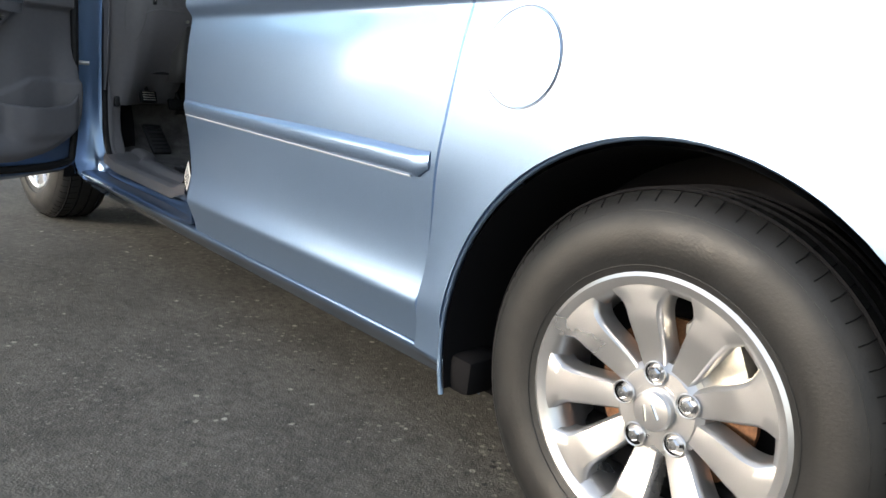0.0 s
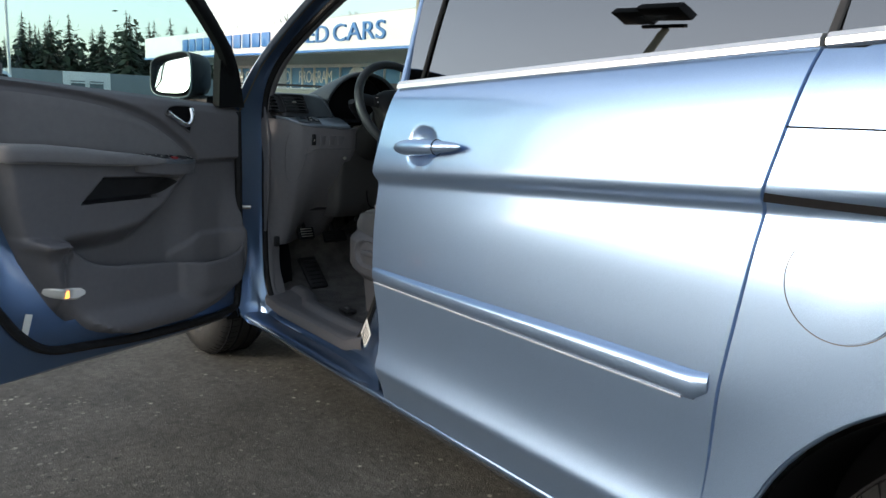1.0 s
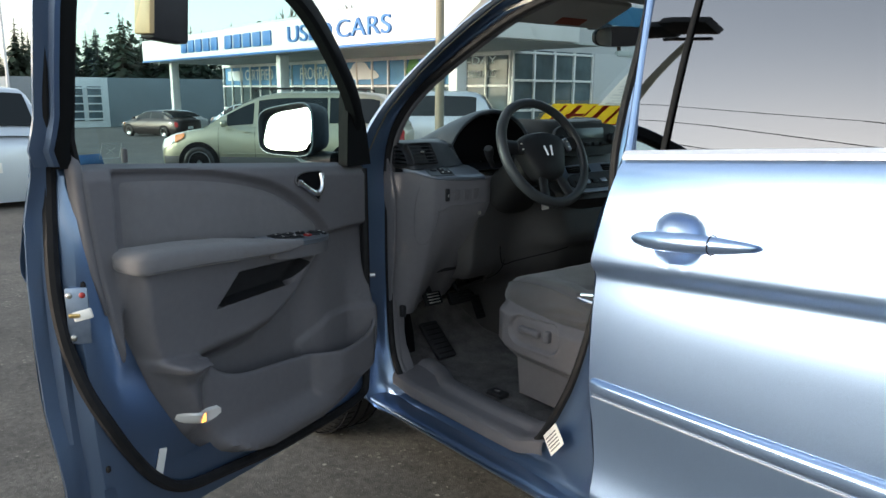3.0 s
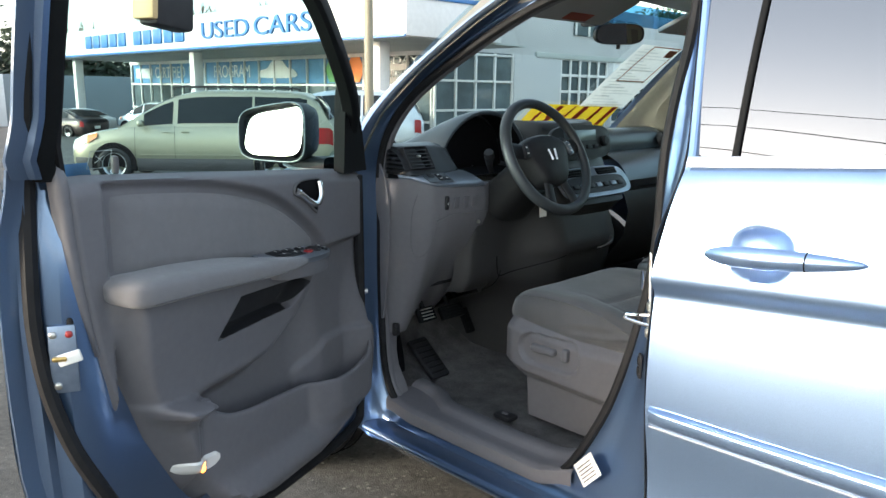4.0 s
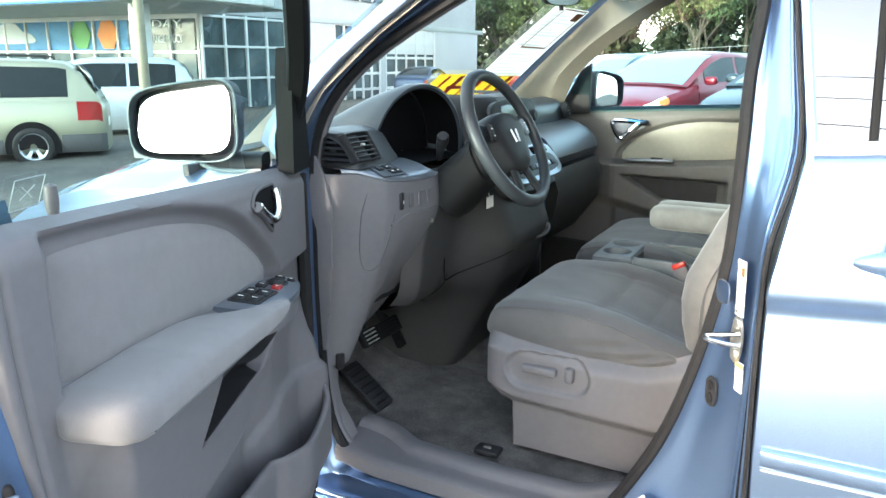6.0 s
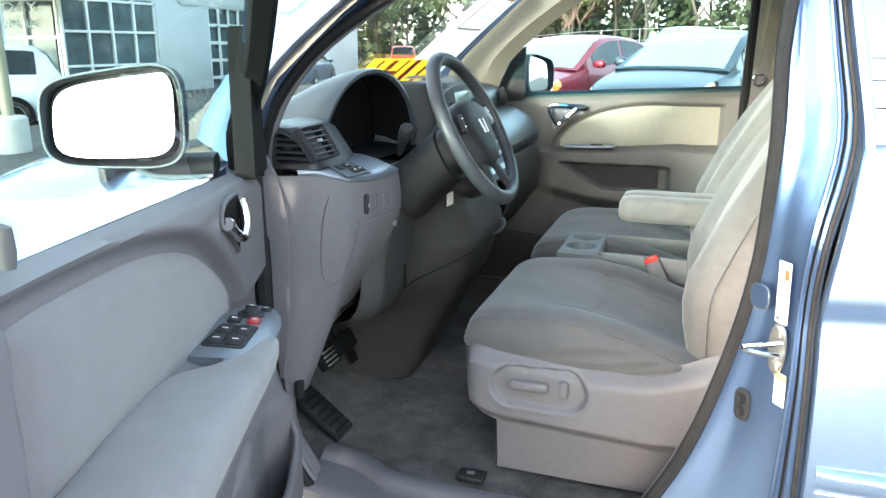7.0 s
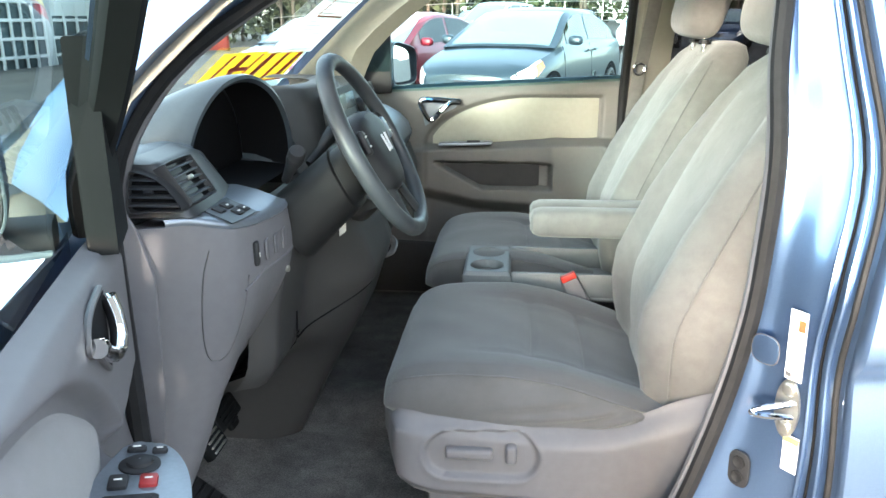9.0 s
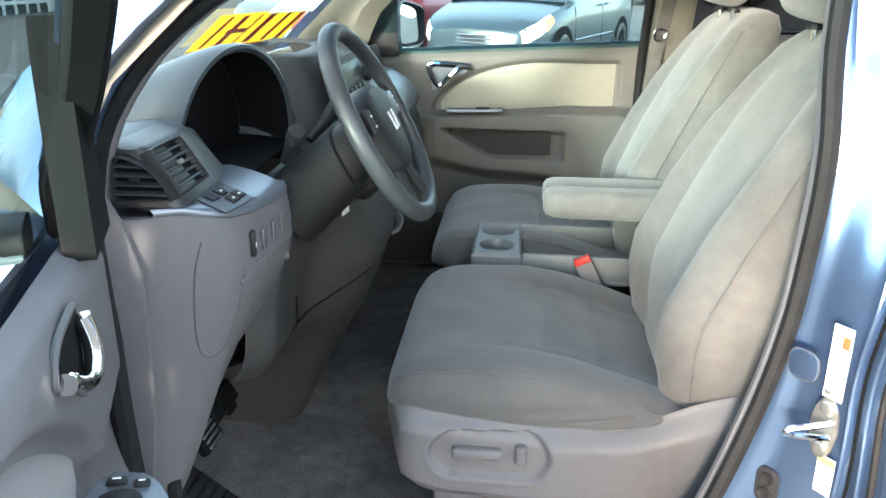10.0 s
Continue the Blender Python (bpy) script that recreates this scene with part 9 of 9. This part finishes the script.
plate(bm, [(p.x, p.y) for p in smooth_line([(-1.55, -0.3, 0), (-1.5, 0.05, 0), (-0.9, 0.15, 0), (-0.45, 0.48, 0), (0.45, 0.50, 0), (0.95, 0.16, 0), (1.5, 0.05, 0), (1.55, -0.3, 0)], 4, True)], 0.02, bn @ Matrix.Translation((-34.4, 0, 0)))
part("car_picture", bm, PALE, shop, "pale car picture")
for x, col in ((-29.7, (0.10, 0.30, 0.10)), (-28.1, (0.65, 0.22, 0.05))):
    bm = bmesh.new()
    plate(bm, oval(x, 0, 0.62, 0.62, 6), 0.02, bn)
    part("badge", bm, shader("badge_%d" % int(x), col, 0.5), shop, "round banner badge")
for txt, z in (("5-DAY", 0.30), ("EXCHANGE POLICY", -0.25)):
    words("banner_word", txt, 0.42, axes((-25.1, WY + 0.10, 2.3 + z), (1, 0, 0), (0, 0, 1)), PALE, shop, "pale banner lettering", 0.01, 2.2)
# glazed side towards the yard
bm = bmesh.new()
rbox(bm, (-23.3, 32.0, 1.1), (0.3, 23.6, 3.8), 0)
part("side_wall", bm, SHOPGLASS, shop)
for y in np.linspace(20.2, 25.0, 5):
    bm = bmesh.new()
    rbox(bm, (-23.1, y, 1.1), (0.10, 0.10, 3.8), 0.01)
    part("mullion", bm, WALL, shop)
for z in (-0.6, 0.6, 1.8, 2.9):
    bm = bmesh.new()
    rbox(bm, (-23.1, 22.6, z), (0.10, 4.8, 0.09), 0.01)
    part("transom", bm, WALL, shop)
bm = bmesh.new()
rbox(bm, (-37.6, 32.0, 4.25), (29.0, 23.4, 2.5), 0.02)
part("upper_wall", bm, WALLSHADE, shop, "white upper wall")
for y0, y1 in ((25.0, 28.4), (32.4, 32.85), (38.2, 43.8)):
    bm = bmesh.new()
    rbox(bm, (-23.1, (y0 + y1) / 2, 1.05), (0.22, y1 - y0, 3.9), 0.01)
    part("wall_panel", bm, WALLSHADE, shop)
bm = bmesh.new()
rbox(bm, (-23.1, 35.5, 3.05), (0.30, 18.0, 0.24), 0.01)
part("door_lintel", bm, SOFFIT, shop)
for y0, y1, blank in ((28.4, 32.4, 0), (32.85, 38.2, 2)):
    for q in range(6):
        bm = bmesh.new()
        rbox(bm, (-23.06, (y0 + y1) / 2, -0.85 + 0.76 * q), (0.08, y1 - y0, 0.13), 0.01)
        part("door_rail", bm, WALL, shop)
    for q in range(6):
        bm = bmesh.new()
        rbox(bm, (-23.05, lerp(y0 + 0.05, y1 - 0.05, q / 5), 1.05), (0.08, 0.12, 3.9), 0.01)
        part("door_stile", bm, WALL, shop)
    if blank:
        bm = bmesh.new()
        rbox(bm, (-23.08, (y0 + y1) / 2, 2.3), (0.06, y1 - y0, 1.35), 0.01)
        part("door_panel", bm, WALL, shop)
bm = bmesh.new()
rbox(bm, (-23.05, 26.9, 0.4), (0.10, 1.0, 2.4), 0.01)
part("side_door", bm, SHOPGLASS, shop)
bm = bmesh.new()
rbox(bm, (-23.06, 32.2, 4.55), (0.10, 5.6, 0.95), 0.01)
part("upper_window", bm, SHOPGLASS, shop)
for q in range(6):
    bm = bmesh.new()
    rbox(bm, (-23.02, 29.5 + 1.08 * q, 4.55), (0.08, 0.14, 0.95), 0.01)
    part("window_bar", bm, WALL, shop)
# grey block behind on the far side
bm = bmesh.new()
rbox(bm, (-80.0, 27.0, -0.15), (18.0, 34.0, 4.9), 0.02)
tagged(part("grey_block", bm, GREYWALL, None), "flat-roofed blue-grey service building", "building")
block = bpy.data.objects["grey_block"]
bm = bmesh.new()
rbox(bm, (-70.98, 15.7, -0.15), (0.12, 3.8, 4.9), 0.01)
part("white_front", bm, WALL, block)
for yb in (14.95, 16.45):
    bm = bmesh.new()
    rbox(bm, (-70.88, yb, 0.1), (0.1, 1.1, 2.9), 0.01)
    dr = part("bay_door", bm, SHOPGLASS, block)
    for q in range(5):
        bm = bmesh.new()
        rbox(bm, (-70.80, yb, -1.2 + 0.65 * q), (0.08, 1.1, 0.12), 0.01)
        part("bay_rail", bm, WALL, dr)

# ---------------------------------------------------------------- poles, wires, fence
OLIVE = vary(shader("olive_pole_paint", (0.22, 0.20, 0.14), 0.55), (0.22, 0.20, 0.14), (2.0, 30.0), (0.1, 0.08))


def light_pole(x, y, h, heads=2, label="tall olive parking-lot light pole"):
    p = thing("street_lamp", label, "street lamp", "parking lot lights", at=(x, y, z_ground(x, y)))
    bm = bmesh.new()
    tube(bm, [(x, y, z_ground(x, y) + 0.5), (x, y, h * 0.5), (x, y, h)], [0.085, 0.075, 0.06], 12)
    part("pole", bm, OLIVE, p)
    bm = bmesh.new()
    lathe(bm, [(0.26, 0.0), (0.26, 0.5), (0.22, 0.54), (0.08, 0.55)], Matrix.Translation((x, y, z_ground(x, y))), 20)
    part("concrete_base", bm, vary(shader("pole_base", (0.4, 0.39, 0.36), 0.9), (0.4, 0.39, 0.36), (6.0,), (0.1,)), p)
    for k in range(heads):
        s_ = 1 if k == 0 else -1
        bm = bmesh.new()
        rbox(bm, (x + 0.55 * s_, y, h + 0.02), (0.95, 0.60, 0.24), 0.03)
        part("lamp_head", bm, BLACK, p)
        bm = bmesh.new()
        rbox(bm, (x + 0.12 * s_, y, h - 0.02), (0.25, 0.06, 0.06), 0.01)
        part("arm", bm, BLACK, p)
    return p


light_pole(-11.6, 7.4, 8.5)
light_pole(-33.0, 3.2, 8.0)
lamp = light_pole(-7.85, -6.1, 7.9, 0)
for hx, hy, w_ in ((-8.27, -5.72, 0.62), (-7.61, -5.60, 0.80)):
    bm = bmesh.new()
    rbox(bm, (hx, hy, 8.0), (w_, 0.46, 0.22), 0.03)
    part("lamp_head", bm, BLACK, lamp)
bm = bmesh.new()
tube(bm, [(-8.25, -6.02, 7.9), (-7.45, -6.02, 7.93)], 0.05, 8)
part("arm", bm, BLACK, lamp)
bm = bmesh.new()
tube(bm, [(-46.0, 6.0, -1.22), (-46.0, 6.0, 7.0)], [0.09, 0.06], 10)
lampb = solo("flood_light", bm, WALL, "slim white flood-light pole", "street lamp")
bm = bmesh.new()
rbox(bm, (-46.0, 6.0, 7.05), (0.3, 0.9, 0.16), 0.03)
part("lamp_head", bm, WALL, lampb)
for k in range(4):
    bm = bmesh.new()
    y, z = -9.0 - 0.25 * k, 6.4 + 0.75 * k
    tube(bm, [(x, y, z - 0.5 + 0.5 * (x / 40.0) ** 2) for x in np.linspace(-45, 40, 16)], 0.010, 5)
    solo("overhead_wire", bm, BLACK, "black overhead wire strung along the road", "wire", "overhead wires")
for px in (-45.0, 40.0):
    bm = bmesh.new()
    tube(bm, [(px, -9.5, z_ground(px, -9.5)), (px, -9.5, 10.5)], [0.16, 0.12], 12)
    up = solo("utility_pole", bm, OLIVE, "wooden utility pole beside the road", "pole", "utility poles")
    bm = bmesh.new()
    rbox(bm, (px, -9.5, 9.4), (0.12, 2.4, 0.12), 0.01)
    part("crossarm", bm, OLIVE, up)
# chain-link fence line beyond the lot
fence = thing("lot_fence", "thin grey fence at the end of the lot", "fence", at=(8, 62, 0))
for x in np.linspace(-22, 40, 22):
    bm = bmesh.new()
    tube(bm, [(x, 62, z_ground(x, 62)), (x, 62, z_ground(x, 62) + 2.1)], 0.03, 6)
    part("post", bm, STEEL, fence)
for z in (0.6, 1.2, 2.05):
    bm = bmesh.new()
    tube(bm, [(x_, 62, z + z_ground(x_, 62)) for x_ in (-22, -12, -8, 0, 40)], 0.025, 6)
    part("rail", bm, STEEL, fence)

# ---------------------------------------------------------------- trees
LEAF = vary(shader("fir_needles", (0.030, 0.048, 0.026), 0.8), (0.030, 0.048, 0.026), (0.6, 4.0), (0.35, 0.3))
LEAF2 = vary(shader("mixed_leaves", (0.085, 0.12, 0.045), 0.8), (0.085, 0.12, 0.045), (0.5, 3.0), (0.4, 0.3))
BARK = relief(vary(shader("bark", (0.10, 0.08, 0.06), 0.9), (0.10, 0.08, 0.06), (4.0, 20.0), (0.25, 0.2)), 20.0, 0.6, 0.02)


def fir(h, seed):
    """A conifer at the origin: trunk and whorls of drooping boughs made of small sprays."""
    rnd = random.Random(seed)
    root = thing("fir_tree", "dark green fir tree behind the lot", "tree", "fir trees")
    bm = bmesh.new()
    tube(bm, [(0, 0, 0), (0, 0, h * 0.5), (0, 0, h * 0.99)], [h * 0.018, h * 0.010, 0.02], 8)
    part("trunk", bm, BARK, root)
    vs, fs = [], []
    z = h * 0.12
    while z < h * 0.985:
        t = (z - h * 0.12) / (h * 0.87)
        reach = h * (0.235 * (1 - t) ** 0.85 + 0.008)
        nb = max(4, int(9 * (1 - t) + 4))
        for b in range(nb):
            a = rnd.uniform(0, 2 * math.pi)
            r_ = reach * rnd.uniform(0.6, 1.12)
            d = V((math.cos(a), math.sin(a), 0))
            side = V((-d.y, d.x, 0))
            for q in range(5):
                u0 = q / 5
                c_ = d * r_ * (u0 + 0.15) + V((0, 0, z - r_ * 0.28 * (u0 + 0.1) ** 1.4 + rnd.uniform(-0.1, 0.1)))
                w = r_ * 0.30 * (1 - 0.65 * u0) * rnd.uniform(0.7, 1.3)
                ll = r_ * 0.26 * rnd.uniform(0.8, 1.3)
                i = len(vs)
                tip = V((0, 0, -0.12 * r_ * rnd.uniform(0.3, 1.4)))
                vs += [c_ + side * w, c_ + d * ll + tip, c_ - side * w, c_ - d * ll * 0.4 + V((0, 0, 0.07 * r_))]
                fs += [(i, i + 1, i + 3), (i + 1, i + 2, i + 3)]
        z += h * 0.026 * rnd.uniform(0.75, 1.25) * (1.25 - 0.6 * t)
    me = bpy.data.meshes.new("crown")
    me.from_pydata([tuple(v) for v in vs], [], fs)
    me.materials.append(LEAF)
    part("crown", me, LEAF, root)
    return root


def broadleaf(h, seed, bare=False):
    rnd = random.Random(seed)
    root = thing("broadleaf_tree" if not bare else "bare_tree", "leafy green tree behind the lot" if not bare else "leafless tree with fine twigs", "tree", "trees behind the lot")
    bm = bmesh.new()
    tips = []

    def grow(p, d, r_, ln, depth):
        q = p + d * ln
        tube(bm, [p, (p + q) / 2 + V((rnd.uniform(-1, 1), rnd.uniform(-1, 1), 0)) * ln * 0.05, q], [r_, r_ * 0.85, r_ * 0.66], 5)
        if depth == 0:
            tips.append(q)
            return
        for _ in range(3 if depth > 1 else 4):
            nd = (d + V((rnd.uniform(-1, 1), rnd.uniform(-1, 1), rnd.uniform(-0.25, 0.7))) * 0.75).normalized()
            grow(q, nd, r_ * 0.62, ln * rnd.uniform(0.62, 0.85), depth - 1)
    grow(V((0, 0, 0)), V((0, 0, 1)), h * 0.018, h * 0.27, 4 if bare else 3)
    part("trunk", bm, BARK, root)
    if not bare:
        vs, fs = [], []
        for p in tips:
            for _ in range(46):
                o = V((rnd.gauss(0, 1), rnd.gauss(0, 1), rnd.gauss(0, 0.8))) * h * 0.055
                s_ = h * rnd.uniform(0.010, 0.022)
                a, b = V((rnd.uniform(-1, 1), rnd.uniform(-1, 1), rnd.uniform(-1, 1))).normalized() * s_, V((rnd.uniform(-1, 1), rnd.uniform(-1, 1), rnd.uniform(-1, 1))).normalized() * s_
                i = len(vs)
                vs += [p + o, p + o + a, p + o + a + b, p + o + b]
                fs.append((i, i + 1, i + 2, i + 3))
        me = bpy.data.meshes.new("crown")
        me.from_pydata([tuple(v) for v in vs], [], fs)
        me.materials.append(LEAF2)
        part("crown", me, LEAF2, root)
    return root


rt = random.Random(5)
firs = [fir(12.0, 1), fir(13.5, 2), fir(10.5, 3)]
spots = []
for k in range(170):
    a = radians(rt.uniform(146, 196))
    d = rt.uniform(104, 135)
    spots.append((d * math.cos(a), d * math.sin(a)))
for k in range(30):
    a = radians(rt.uniform(60, 125))
    d = rt.uniform(90, 125)
    spots.append((d * math.cos(a), d * math.sin(a)))
for k, (x, y) in enumerate(spots):
    src = firs[k % 3]
    m = pose(x, y, z_ground(x, y), 0, 0, rt.uniform(0, 360))
    if k < 3:
        src.matrix_basis = m
    else:
        copy_thing(src, m)
leafy = [broadleaf(13.0, 11), broadleaf(11.0, 12)]
for k in range(60):
    a = radians(rt.uniform(62, 126))
    d = rt.uniform(72, 92)
    m = pose(d * math.cos(a), d * math.sin(a), z_ground(d * math.cos(a), d * math.sin(a)), 0, 0, rt.uniform(0, 360))
    if k < 2:
        leafy[k].matrix_basis = m
    else:
        copy_thing(leafy[k % 2], m)
# dense wood edge along the back of the lot
rw = random.Random(9)
vs, fs = [], []
for k in range(15000):
    a = radians(rw.uniform(58, 130))
    d = rw.uniform(78, 100)
    top = 6.5 + 2.2 * math.sin(a * 23) + 1.4 * math.sin(a * 61 + 1) + 1.0 * math.sin(a * 140)
    p = V((d * math.cos(a), d * math.sin(a), z_ground(d * math.cos(a), d * math.sin(a)) + top * rw.random() ** 0.8))
    s_ = rw.uniform(0.25, 0.7)
    e1_ = V((rw.uniform(-1, 1), rw.uniform(-1, 1), rw.uniform(-1, 1))).normalized() * s_
    e2_ = V((rw.uniform(-1, 1), rw.uniform(-1, 1), rw.uniform(-1, 1))).normalized() * s_
    i = len(vs)
    vs += [tuple(p), tuple(p + e1_), tuple(p + e1_ + e2_), tuple(p + e2_)]
    fs.append((i, i + 1, i + 2, i + 3))
me = bpy.data.meshes.new("far_woods")
me.from_pydata(vs, [], fs)
WOODS = vary(shader("wood_foliage", (0.060, 0.075, 0.035), 0.85), (0.060, 0.075, 0.035), (0.12, 1.0), (0.5, 0.4))
me.materials.append(WOODS)
tagged(part("far_woods", me, WOODS, None), "dense green and brown woods behind the lot", "woods", kind="stuff")
vs, fs = [], []
for k in range(16000):
    a = radians(rw.uniform(144, 200))
    d = rw.uniform(108, 135)
    q = (a * 47.0) % 1.0
    top = 8.6 + 1.4 * math.sin(a * 31) + 1.1 * math.sin(a * 83 + 2) + 3.4 * (1 - abs(2 * q - 1)) ** 1.3
    p = V((d * math.cos(a), d * math.sin(a), z_ground(d * math.cos(a), d * math.sin(a)) + top * rw.random() ** 0.75))
    s_ = rw.uniform(0.25, 0.75)
    e1_ = V((rw.uniform(-1, 1), rw.uniform(-1, 1), rw.uniform(-1, 0.3))).normalized() * s_
    e2_ = V((rw.uniform(-1, 1), rw.uniform(-1, 1), rw.uniform(-1, 0.3))).normalized() * s_
    i = len(vs)
    vs += [tuple(p), tuple(p + e1_), tuple(p + e1_ + e2_), tuple(p + e2_)]
    fs.append((i, i + 1, i + 2, i + 3))
me = bpy.data.meshes.new("fir_woods")
me.from_pydata(vs, [], fs)
me.materials.append(LEAF)
tagged(part("fir_woods", me, LEAF, None), "dark dense fir woods beyond the showroom", "woods", kind="stuff")
barep = broadleaf(13.0, 21, True)
for k, (x, y) in enumerate(((-66, 33), (-60, 36), (-52, 42), (-74, 40))):
    m = pose(x, y, z_ground(x, y), 0, 0, 70 * k)
    if k == 0:
        barep.matrix_basis = m
    else:
        copy_thing(barep, m)
